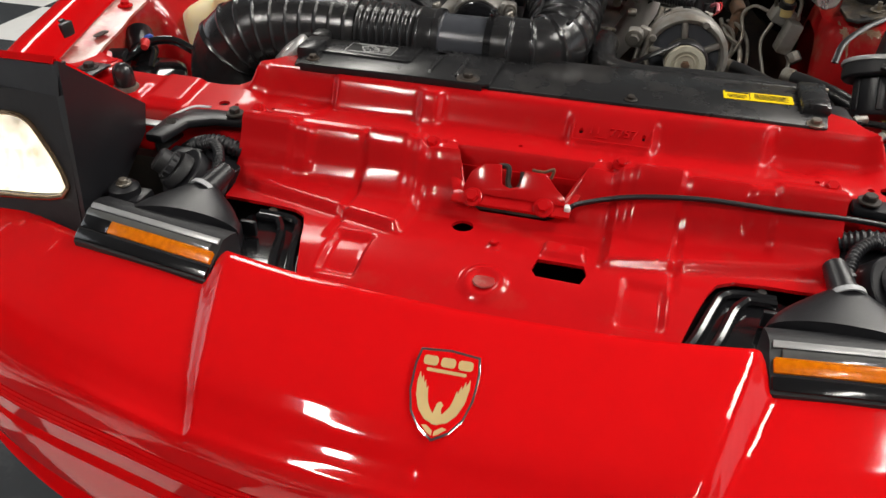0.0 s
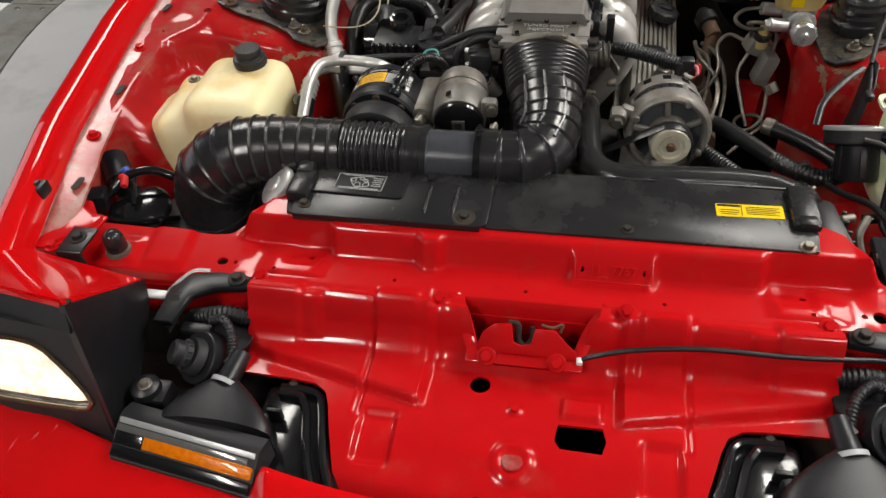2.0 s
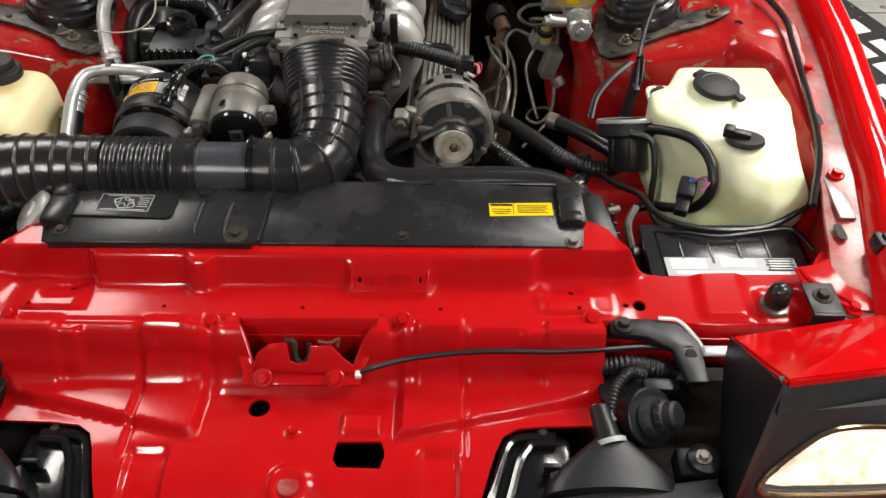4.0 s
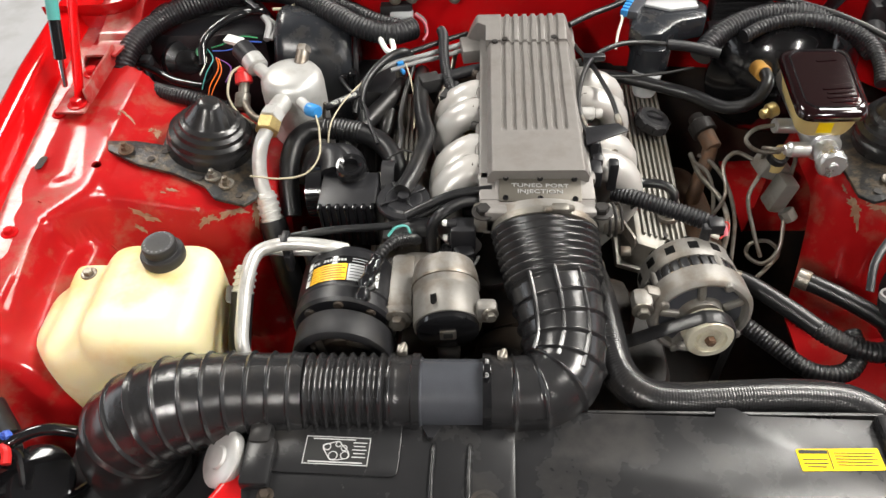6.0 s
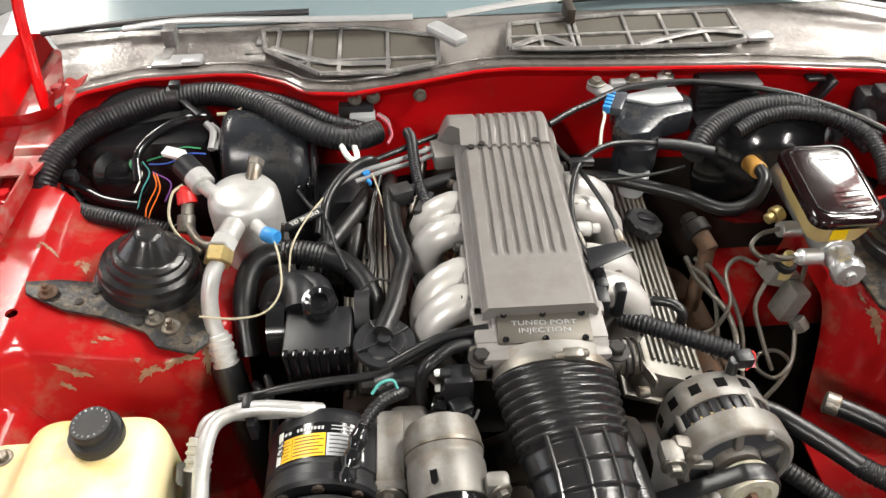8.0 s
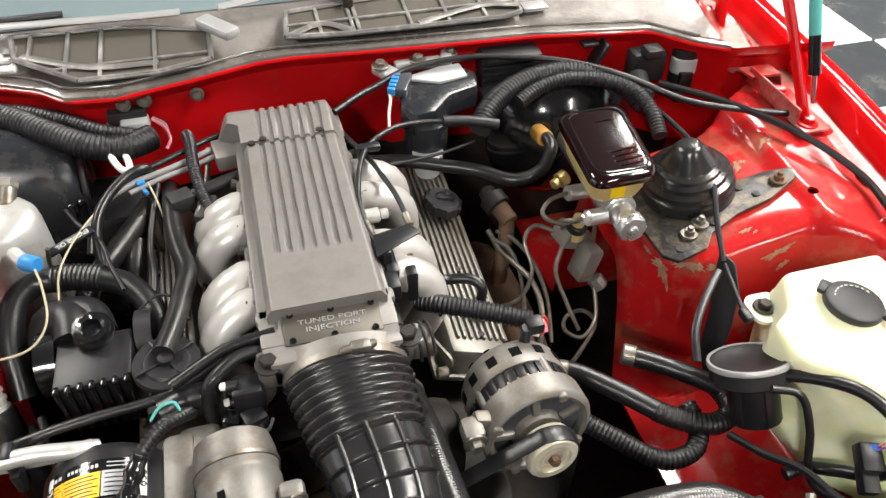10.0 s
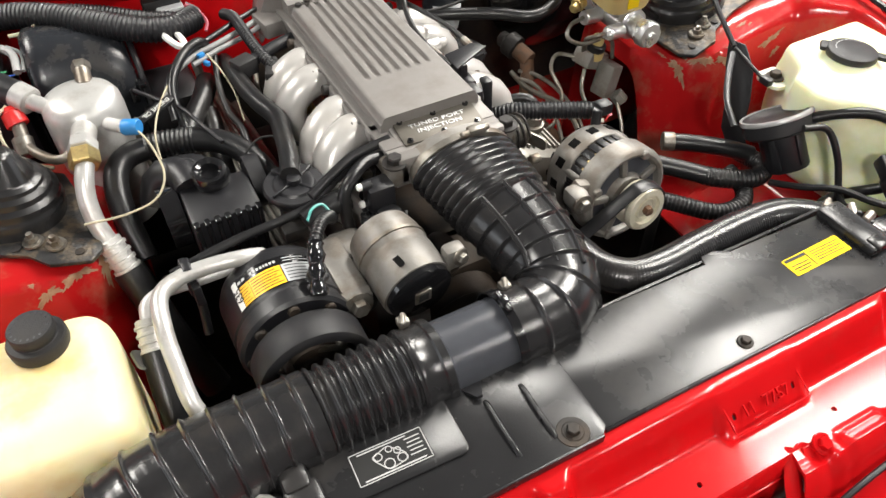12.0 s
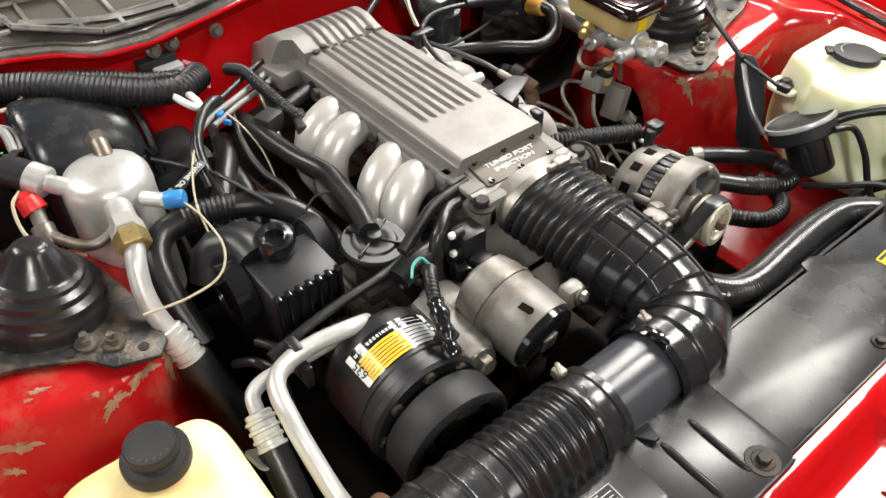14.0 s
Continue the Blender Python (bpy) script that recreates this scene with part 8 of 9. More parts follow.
part("hose", tube([(-0.434, 0.386, 0.781), (-0.437, 0.350, 0.750), (-0.438, 0.32, 0.715), (-0.43, 0.29, 0.66)], 0.0155, 14), HOSE, cl)
part("line_clamp", mb(box((-0.372, 0.434, 0.822), (0.012, 0.022, 0.044), 0.003), box((-0.370, 0.424, 0.806), (0.010, 0.02, 0.03), 0.003)), BLK, cl, "black twin line clamp")
part("end_fitting", cyl((-0.402, 0.274, 0.762), (-0.378, 0.280, 0.755), 0.016), RUST, cl)

# breather box, vent and hoses, left of the plenum
bb = thing("canister_box", (-0.305, 0.56, 0.74), "black ribbed plastic purge canister with a top vent", "canister")
part("box", mb(box((-0.304, 0.563, 0.770), (0.088, 0.078, 0.086), 0.005)), BLK, bb)
for k in range(7):
    part("fin", mb(box((-0.343 + 0.0130 * k, 0.523, 0.772), (0.006, 0.008, 0.076), 0.002), box((-0.343 + 0.0130 * k, 0.5245, 0.8105), (0.0075, 0.012, 0.006), 0.002)), BLKG, bb)

part("vent", lathe([(0.0, 0), (0.024, 0), (0.025, 0.006), (0.024, 0.014), (0.021, 0.019), (0.017, 0.020), (0.0125, 0.017), (0.0115, 0.008), (0, 0.006)], pose(-0.3035, 0.598, 0.815, 12, 0, 0), 32), BLKG, bb, "round open vent")
part("strap", mb(lathe([(0.036, -0.012), (0.041, -0.012), (0.041, 0.012), (0.036, 0.012)], aim((-0.362, 0.600, 0.775), (-0.352, 0.60, 0.775)), 32), cyl((-0.372, 0.600, 0.775), (-0.35, 0.60, 0.775), 0.034)), BLKG, bb)
part("strap", mb(lathe([(0.032, -0.010), (0.036, -0.010), (0.036, 0.010), (0.032, 0.010)], aim((-0.248, 0.605, 0.785), (-0.238, 0.605, 0.785)), 32), cyl((-0.258, 0.605, 0.785), (-0.242, 0.605, 0.785), 0.030)), BLKM, bb)
single("canister_pipe", mb(tube([(-0.33, 0.60, 0.805), (-0.335, 0.63, 0.81), (-0.36, 0.65, 0.80), (-0.375, 0.64, 0.77)], 0.024, 16), tube([(-0.30, 0.61, 0.80), (-0.315, 0.65, 0.80), (-0.35, 0.67, 0.79)], 0.02, 14)), BLK, "black moulded pipe behind the canister", "pipe")
ev = thing("egr_valve", (-0.22, 0.50, 0.80), "round black diaphragm valve with a spoked top", "diaphragm valve")
EVM = pose(-0.218, 0.521, 0.806, 4, 3, 0) @ Matrix.Scale(0.92, 4)
part("cup", lathe([(0, 0), (0.030, 0), (0.038, 0.012), (0.041, 0.018), (0.0425, 0.020), (0.0425, 0.024), (0.0405, 0.027), (0.030, 0.027), (0.027, 0.030), (0.018, 0.031), (0.016, 0.030), (0.0, 0.030)], EVM, 40), BLK, ev)
part("spokes", mb(*[move(box((0.022 * math.cos(a), 0.022 * math.sin(a), 0.030), (0.034, 0.004, 0.005), 0.0015, (0, 0, math.degrees(a))), EVM) for a in (0.6, 2.1, 3.6, 5.4)], move(lathe([(0, 0.028), (0.010, 0.028), (0.009, 0.038), (0, 0.039)], None, 18), EVM)), BLK, ev)
part("base", mb(cyl((-0.219, 0.521, 0.76), (-0.219, 0.521, 0.81), 0.022), box((-0.225, 0.50, 0.775), (0.05, 0.03, 0.02), 0.005)), DARK, ev)
part("tag", mb(box((-0.218, 0.462, 0.812), (0.010, 0.008, 0.022), 0.002), cyl((-0.218, 0.460, 0.822), (-0.218, 0.456, 0.826), 0.005)), ALUB, ev)
tk = thing("throttle_hose", (-0.21, 0.46, 0.78), "fat black hose stub with a clamp near the throttle", "hose")
part("hose", tube([(-0.225, 0.462, 0.815), (-0.195, 0.468, 0.822), (-0.165, 0.470, 0.822)], 0.0145, 16), HOSE, tk)
part("hose", tube([(-0.175, 0.455, 0.775), (-0.185, 0.425, 0.765), (-0.17, 0.405, 0.775)], 0.0135, 14), HOSE, tk)
lines = [
    ("long_vacuum_line", [(-0.390, 0.458, 0.812), (-0.340, 0.465, 0.818), (-0.296, 0.470, 0.820), (-0.250, 0.474, 0.820), (-0.214, 0.480, 0.821), (-0.186, 0.492, 0.827), (-0.140, 0.508, 0.842), (-0.100, 0.518, 0.852)], 0.0058, HOSE, "long black hose running across to the throttle"),
    ("breather_hose", [(-0.218, 0.525, 0.840), (-0.205, 0.570, 0.838), (-0.196, 0.620, 0.834), (-0.190, 0.665, 0.830), (-0.200, 0.715, 0.828), (-0.206, 0.765, 0.828), (-0.208, 0.81, 0.828), (-0.21, 0.86, 0.82)], 0.0128, HOSE, "thick black breather hose beside the runners"),
    ("coolant_hose", [(-0.245, 0.850, 0.80), (-0.258, 0.81, 0.805), (-0.278, 0.775, 0.803), (-0.302, 0.74, 0.797), (-0.325, 0.715, 0.785), (-0.34, 0.68, 0.75)], 0.0155, HOSE, "black coolant hose dropping between the pipes"),
    ("coolant_hose", [(-0.262, 0.78, 0.79), (-0.265, 0.75, 0.785), (-0.27, 0.72, 0.765), (-0.272, 0.70, 0.73)], 0.0145, HOSE, "short black hose with a clamp"),
    ("heater_pipe", [(-0.225, 0.875, 0.83), (-0.235, 0.86, 0.86), (-0.26, 0.845, 0.862), (-0.29, 0.81, 0.852), (-0.305, 0.77, 0.835), (-0.303, 0.73, 0.80)], 0.007, HOSE, "black hose curving over the heater pipes"),
    ("draped_wire", [(-0.13, 0.925, 0.855), (-0.165, 0.905, 0.856), (-0.205, 0.880, 0.856), (-0.245, 0.855, 0.856), (-0.285, 0.825, 0.852), (-0.308, 0.785, 0.84), (-0.315, 0.74, 0.82)], 0.0045, HOSE, "grey-black wires draped over the hoses"),
    ("draped_wire", [(-0.125, 0.905, 0.852), (-0.165, 0.885, 0.850), (-0.21, 0.862, 0.850), (-0.255, 0.842, 0.850), (-0.295, 0.81, 0.846), (-0.318, 0.765, 0.835)], 0.0045, WIRES["grey"], "grey wires draped over the hoses"),
    ("draped_wire", [(-0.13, 0.885, 0.850), (-0.17, 0.87, 0.845), (-0.215, 0.85, 0.846), (-0.26, 0.826, 0.846)], 0.004, WIRES["grey"], "grey wires draped over the hoses"),
    ("draped_wire", [(-0.29, 0.81, 0.85), (-0.315, 0.775, 0.845), (-0.335, 0.735, 0.84), (-0.348, 0.70, 0.83), (-0.352, 0.67, 0.81)], 0.0014, STRINGM, "cream wire beside the heater box"),
    ("injector_conduit", [(-0.178, 0.945, 0.850), (-0.172, 0.905, 0.862), (-0.170, 0.86, 0.860), (-0.165, 0.815, 0.85), (-0.155, 0.775, 0.84), (-0.14, 0.745, 0.83)], 0.0075, BLK, "black convoluted injector loom beside the plenum"),
    ("fuel_hose", [(-0.196, 0.80, 0.835), (-0.17, 0.806, 0.842), (-0.14, 0.815, 0.846), (-0.105, 0.825, 0.848)], 0.0095, BLK, "black hose stub into the plenum"),
    ("thin_wire", [(-0.250, 0.620, 0.822), (-0.225, 0.628, 0.832), (-0.20, 0.61, 0.835), (-0.19, 0.58, 0.83)], 0.0016, INK, "thin black wire across the hoses"),
    ("thin_wire", [(-0.235, 0.84, 0.85), (-0.225, 0.81, 0.835), (-0.218, 0.78, 0.81), (-0.22, 0.75, 0.78)], 0.0014, STRINGM, "thin pale wire among the hoses"),
]
lines += [
    ("loom_wire", [(-0.15, 0.62, 0.80), (-0.175, 0.66, 0.785), (-0.17, 0.72, 0.79), (-0.165, 0.78, 0.80)], 0.0035, BLK, "black injector wire beside the runners"),
    ("loom_wire", [(-0.24, 0.64, 0.80), (-0.235, 0.69, 0.81), (-0.24, 0.74, 0.81), (-0.235, 0.80, 0.82), (-0.22, 0.86, 0.845)], 0.0045, HOSE, "black wire between the coolant hoses"),
    ("fuel_line", [(-0.155, 0.70, 0.77), (-0.185, 0.735, 0.79), (-0.18, 0.80, 0.80), (-0.16, 0.87, 0.81), (-0.15, 0.93, 0.83)], 0.0045, STEEL, "dull steel fuel line beside the plenum"),
    ("loom_wire", [(-0.27, 0.66, 0.82), (-0.285, 0.70, 0.828), (-0.30, 0.75, 0.83), (-0.33, 0.79, 0.835), (-0.35, 0.83, 0.83)], 0.003, BLK, "thin black wire over the convoluted hose"),
    ("loom_wire", [(-0.40, 0.55, 0.72), (-0.385, 0.52, 0.74), (-0.37, 0.50, 0.72), (-0.375, 0.47, 0.68)], 0.006, BLK, "black wire behind the aluminium line"),
    ("loom_wire", [(-0.375, 0.53, 0.76), (-0.365, 0.50, 0.77), (-0.36, 0.47, 0.79), (-0.36, 0.445, 0.80)], 0.005, HOSE, "black wire beside the canister"),
]
for nm, pts, r, m_, lb in lines:
    if "conduit" in nm:
        single(nm, tube(pts, r, 12, ribs=(0.005, 0.0016)), m_, lb, "wiring loom")
    else:
        single(nm, tube(pts, r, 12), m_, lb, "hose" if "hose" in nm or "pipe" in nm or "line" in nm else "wire")
fc = single("fuel_connector", mb(box((-0.192, 0.800, 0.838), (0.034, 0.028, 0.026), 0.004, (0, 0, 20)), box((-0.158, 0.775, 0.835), (0.018, 0.05, 0.018), 0.004, (0, 0, -20))), BLKM, "dark square loom connector", "connector")
single("injector_plug", box((-0.142, 0.742, 0.825), (0.014, 0.050, 0.016), 0.003, (20, 0, -18)), TANK, "tan plug on the injector loom", "plug")
# corrugated purge hose
ph = thing("convoluted_hose", (-0.33, 0.70, 0.78), "black convoluted hose arching over the canister", "hose")
part("hose", tube([(-0.415, 0.60, 0.72), (-0.420, 0.655, 0.77), (-0.412, 0.695, 0.795), (-0.390, 0.717, 0.803), (-0.358, 0.719, 0.806)], 0.0165, 16), HOSE, ph)
part("hose", tube([(-0.362, 0.719, 0.806), (-0.335, 0.714, 0.808), (-0.298, 0.702, 0.808)], 0.0165, 16, ribs=(0.0062, 0.0020)), HOSE, ph, "ribbed section")
part("hose", tube([(-0.302, 0.703, 0.808), (-0.270, 0.684, 0.806), (-0.245, 0.650, 0.80), (-0.232, 0.61, 0.79), (-0.228, 0.57, 0.77)], 0.0165, 16), HOSE, ph)
ds = thing("oil_dipstick", (-0.33, 0.76, 0.83), "black oil dipstick handle with pale lettering", "dipstick")
DM = pose(-0.335, 0.752, 0.838, 20, -10, 24)
part("handle", move(box((0, 0, 0), (0.062, 0.013, 0.005), 0.002), DM), BLK, ds)
words("handle_print", "ENGINE OIL", 0.0085, DM @ pose(0.003, 0, 0.0030, 0, 0, 180), WHT, ds, 0.0002)
part("stick", tube([(-0.362, 0.740, 0.842), (-0.368, 0.74, 0.80), (-0.36, 0.72, 0.70)], 0.003, 6), STEEL, ds)
td = thing("transmission_dipstick", (-0.26, 0.87, 0.84), "white ring-handled dipstick among the hoses", "dipstick")
part("ring", tube([(-0.275, 0.915, 0.868), (-0.283, 0.905, 0.872), (-0.280, 0.885, 0.868), (-0.268, 0.865, 0.86), (-0.258, 0.868, 0.858), (-0.262, 0.890, 0.865), (-0.275, 0.915, 0.868)], 0.005, 8), WHT, td, "off-white pull ring")
part("stopper", mb(lathe([(0, 0), (0.014, 0), (0.014, 0.012), (0.010, 0.016), (0, 0.017)], pose(-0.252, 0.862, 0.838, -20, 10, 0), 20), tube([(-0.252, 0.862, 0.84), (-0.25, 0.86, 0.80), (-0.25, 0.86, 0.70)], 0.007, 8)), STEEL, td)
part("clip", mb(box((-0.244, 0.838, 0.848), (0.012, 0.008, 0.014), 0.002, (0, 0, 30)), box((-0.240, 0.829, 0.842), (0.006, 0.012, 0.008), 0.002, (0, 0, 30))), BLUECAP, td)

# heater box and blower on the firewall
hb = thing("heater_box", (-0.40, 0.95, 0.65), "dark moulded heater and evaporator case on the firewall", "heater box")
rings = []
for x, drop in ((-0.478, 0.030), (-0.474, 0.012), (-0.466, 0.003), (-0.455, 0.0), (-0.42, 0.0), (-0.37, 0.0), (-0.346, 0.003), (-0.338, 0.012), (-0.335, 0.030)):
    top = 0.896 - 0.14 * (x + 0.475) - drop
    rings.append([(x, y, top - d) for y, d in ((0.985, 0.30), (0.985, 0.012), (0.975, 0.003), (0.955, 0.0), (0.930, 0.005), (0.905, 0.020), (0.886, 0.045), (0.874, 0.085), (0.866, 0.18), (0.862, 0.30))])
bmh = loft(rings)
part("case", bmh, DUSTB, hb)
part("flange", mb(tube([(-0.332, 0.985, 0.862), (-0.330, 0.940, 0.858), (-0.330, 0.900, 0.838), (-0.330, 0.876, 0.790), (-0.330, 0.868, 0.70), (-0.330, 0.862, 0.60)], 0.005, 8)), BLK, hb)
part("lower_case", box((-0.30, 0.92, 0.68), (0.10, 0.12, 0.20), 0.02), BLKM, hb)
part("case_clip", mb(box((-0.350, 0.868, 0.800), (0.012, 0.010, 0.024), 0.002), box((-0.335, 0.875, 0.812), (0.012, 0.022, 0.008), 0.002)), BLKG, hb)
bl_ = thing("blower_motor", (-0.64, 0.95, 0.72), "round black blower motor with clustered wires", "blower motor")
BM = aim((-0.673, 0.980, 0.776), (-0.651, 0.920, 0.808))
part("housing", lathe([(0, -0.05), (0.11, -0.05), (0.112, -0.01), (0.108, 0.0), (0.092, 0.002), (0.088, 0.010), (0.080, 0.012), (0.076, 0.004), (0.055, 0.006), (0.050, 0.030), (0.046, 0.036), (0.030, 0.040), (0.016, 0.048), (0, 0.049)], BM, 48), DUSTB, bl_)
for rr, hh, tt_ in ((0.098, 0.004, 0.004), (0.084, 0.013, 0.003), (0.053, 0.008, 0.003), (0.045, 0.037, 0.0025)):
    part("rim_bead", lathe([(rr - tt_, hh - tt_), (rr, hh - 1.4 * tt_), (rr + tt_, hh - tt_), (rr + tt_, hh + tt_ * 0.4), (rr, hh + tt_), (rr - tt_, hh + tt_ * 0.4)], BM, 48), DUSTB, bl_)
part("motor_can", lathe([(0, 0.0), (0.044, 0.0), (0.0462, 0.004), (0.0462, 0.040), (0.041, 0.047), (0.024, 0.050), (0.022, 0.055), (0.008, 0.057), (0, 0.057)], BM, 44), BLKG, bl_, "shiny black motor can")
part("green_plug", lathe([(0, 0), (0.010, 0), (0.009, 0.008), (0, 0.010)], aim((-0.624, 0.930, 0.824), (-0.617, 0.911, 0.836)), 16), WIRES["green"], bl_, "bright green dot plug")
part("screws", mb(*[move(lathe([(0, 0), (0.006, 0), (0.005, 0.004), (0, 0.004)], None, 10), BM @ Matrix.Translation((0.098 * math.cos(a), 0.098 * math.sin(a), 0.001))) for a in [0.3 + 2 * math.pi * k / 7 for k in range(7)]]), STEEL, bl_)
part("scroll", mb(box((-0.62, 1.00, 0.74), (0.24, 0.10, 0.22), 0.03), lathe([(0, 0), (0.115, 0), (0.12, 0.01), (0.115, 0.04), (0.10, 0.05), (0, 0.05)], aim((-0.625, 1.03, 0.775), (-0.61, 0.97, 0.805)), 44)), BLK, bl_)
part("resistor_plug", box((-0.535, 0.874, 0.880), (0.036, 0.018, 0.008), 0.002, (10, 0, -25)), WHT, bl_, "white resistor plug")
for k, (pts, cn) in enumerate([([(-0.60, 0.905, 0.845), (-0.585, 0.88, 0.84), (-0.592, 0.85, 0.83), (-0.60, 0.83, 0.81)], "teal"), ([(-0.59, 0.90, 0.85), (-0.56, 0.895, 0.862), (-0.53, 0.90, 0.872), (-0.50, 0.895, 0.872)], "green"),
                               ([(-0.585, 0.89, 0.85), (-0.55, 0.88, 0.858), (-0.52, 0.885, 0.87), (-0.49, 0.88, 0.872)], "blue"), ([(-0.57, 0.86, 0.855), (-0.562, 0.835, 0.848), (-0.575, 0.805, 0.83), (-0.58, 0.79, 0.80)], "orange"),
                               ([(-0.566, 0.86, 0.853), (-0.556, 0.83, 0.846), (-0.568, 0.80, 0.828), (-0.58, 0.785, 0.80)], "orange"), ([(-0.62, 0.82, 0.80), (-0.585, 0.79, 0.80), (-0.55, 0.79, 0.80), (-0.52, 0.81, 0.805)], "grey"),
                               ([(-0.575, 0.87, 0.85), (-0.545, 0.85, 0.842), (-0.55, 0.82, 0.83)], "purple"), ([(-0.606, 0.90, 0.846), (-0.595, 0.875, 0.842), (-0.602, 0.845, 0.83)], "white")]):
    part("wire", tube(pts, 0.0012, 6), WIRES[cn], bl_)
part("taped_branch", tube([(-0.60, 0.865, 0.835), (-0.605, 0.91, 0.858), (-0.575, 0.95, 0.872), (-0.535, 0.975, 0.876), (-0.50, 0.97, 0.88)], 0.0075, 10), BLKG, bl_, "taped black branch of wires")
part("taped_branch", tube([(-0.74, 0.905, 0.82), (-0.70, 0.885, 0.815), (-0.66, 0.86, 0.81), (-0.62, 0.845, 0.81), (-0.60, 0.84, 0.81)], 0.007, 10), BLKG, bl_, "taped black branch of wires")
part("relay", mb(box((-0.735, 0.935, 0.835), (0.03, 0.02, 0.025), 0.004), box((-0.72, 0.905, 0.822), (0.02, 0.02, 0.02), 0.004)), BLKM, bl_)
part("loose_clip", mb(tube([(-0.50, 0.955, 0.878), (-0.487, 0.935, 0.874), (-0.488, 0.905, 0.862)], 0.006, 8), tube([(-0.492, 0.955, 0.878), (-0.476, 0.935, 0.872), (-0.480, 0.905, 0.862)], 0.003, 6)), WIRES["grey"], bl_)
part("pale_wire", tube([(-0.485, 0.972, 0.884), (-0.455, 0.975, 0.884), (-0.442, 0.995, 0.890), (-0.438, 1.02, 0.892)], 0.0028, 6), STRINGM, bl_)
mh = thing("main_loom", (-0.48, 1.0, 0.80), "thick black convoluted main wiring loom along the firewall", "wiring loom")
part("conduit", tube([(-0.748, 0.845, 0.815), (-0.742, 0.870, 0.845), (-0.725, 0.910, 0.863), (-0.690, 0.965, 0.872), (-0.63, 1.000, 0.882), (-0.56, 1.020, 0.890), (-0.490, 1.020, 0.893), (-0.425, 0.990, 0.892), (-0.365, 0.945, 0.885), (-0.310, 0.912, 0.876), (-0.262, 0.908, 0.868), (-0.225, 0.935, 0.862)], 0.0175, 18, ribs=(0.0066, 0.0024)), BLK, mh)
part("conduit", tube([(-0.44, 1.025, 0.885), (-0.40, 1.01, 0.884), (-0.35, 0.985, 0.880), (-0.30, 0.955, 0.872), (-0.25, 0.945, 0.862)], 0.010, 14, ribs=(0.006, 0.0018)), BLK, mh)
part("conduit", tube([(-0.715, 0.842, 0.812), (-0.66, 0.812, 0.818), (-0.60, 0.792, 0.816), (-0.545, 0.785, 0.80)], 0.012, 14, ribs=(0.0058, 0.0020)), BLK, mh)
part("loom_clamp", mb(lathe([(0.0185, -0.009), (0.0205, -0.009), (0.0205, 0.009), (0.0185, 0.009)], aim((-0.560, 1.020, 0.890), (-0.49, 1.02, 0.893)), 24), box((-0.556, 1.022, 0.912), (0.018, 0.016, 0.012), 0.003)), BLK, mh)
part("loom_strap", box((-0.53, 0.985, 0.893), (0.010, 0.07, 0.006), 0.002, (0, 0, 38)), BLK, mh)
fwc = thing("firewall_connector", (-0.26, 1.0, 0.85), "grey and black connector pair bolted to the firewall", "connector")
part("upper_shell", box((-0.262, 0.996, 0.868), (0.058, 0.022, 0.020), 0.003), BLKM, fwc)
part("lower_shell", box((-0.252, 0.982, 0.858), (0.042, 0.026, 0.018), 0.003), GREYL, fwc, "pale grey plug")
part("wire", tube([(-0.29, 0.99, 0.862), (-0.305, 0.98, 0.852), (-0.295, 0.965, 0.846), (-0.27, 0.968, 0.848)], 0.0026, 6), WIRES["pink"], fwc)
part("wire", tube([(-0.228, 0.985, 0.862), (-0.212, 0.978, 0.850), (-0.205, 0.960, 0.838), (-0.212, 0.945, 0.83)], 0.0026, 6), WIRES["pink"], fwc)
part("wire", tube([(-0.226, 0.988, 0.862), (-0.210, 0.985, 0.848), (-0.208, 0.965, 0.835)], 0.0026, 6), WIRES["grey"], fwc)
for x, z in ((-0.262, 0.890), (-0.232, 0.888), (-0.155, 0.876)):
    bolt("firewall_bolt", (x, lip_y(x) + 0.008, z), 0.007, fwc, STEEL, up=(0, -1, 0.2))

# right of the plenum: wiper motor, relays, looms, cables
wm = thing("wiper_motor", (0.22, 0.96, 0.80), "dark grey wiper motor with a blue connector on the firewall", "wiper motor")
part("gear_case", mb(slab([(0.150, 0.90), (0.165, 0.985), (0.270, 1.005), (0.295, 0.97), (0.285, 0.93), (0.235, 0.915), (0.20, 0.875), (0.165, 0.870)], 0.835, 0.878, bevel=0.006), cyl((0.19, 0.90, 0.79), (0.19, 0.90, 0.85), 0.035)), DUSTB, wm)
part("cover_plate", slab([(0.165, 0.972), (0.235, 0.992), (0.272, 0.995), (0.275, 0.955), (0.225, 0.945)], 0.878, 0.884, bevel=0.002), GREYL, wm, "pale cover plate")
part("connector", box((0.166, 0.950, 0.884), (0.020, 0.056, 0.016), 0.003, (0, 0, -24)), FLOW, wm, "dark wire connector")
part("connector_pins", mb(*[box((0.160 - 0.0045 * k, 0.973 - 0.0105 * k, 0.887), (0.012, 0.007, 0.012), 0.001, (0, 0, -24)) for k in range(5)]), BLUECAP, wm)
for k, cn in enumerate(("white", "yellow", "red", "green", "white")):
    part("wire", tube([(0.154 - 0.004 * k, 0.968 - 0.009 * k, 0.883), (0.146 - 0.002 * k, 0.945 - 0.006 * k, 0.878), (0.135 - 0.001 * k, 0.915 - 0.003 * k, 0.865), (0.126, 0.885 - 0.002 * k, 0.848)], 0.0022, 6), WIRES[cn], wm)
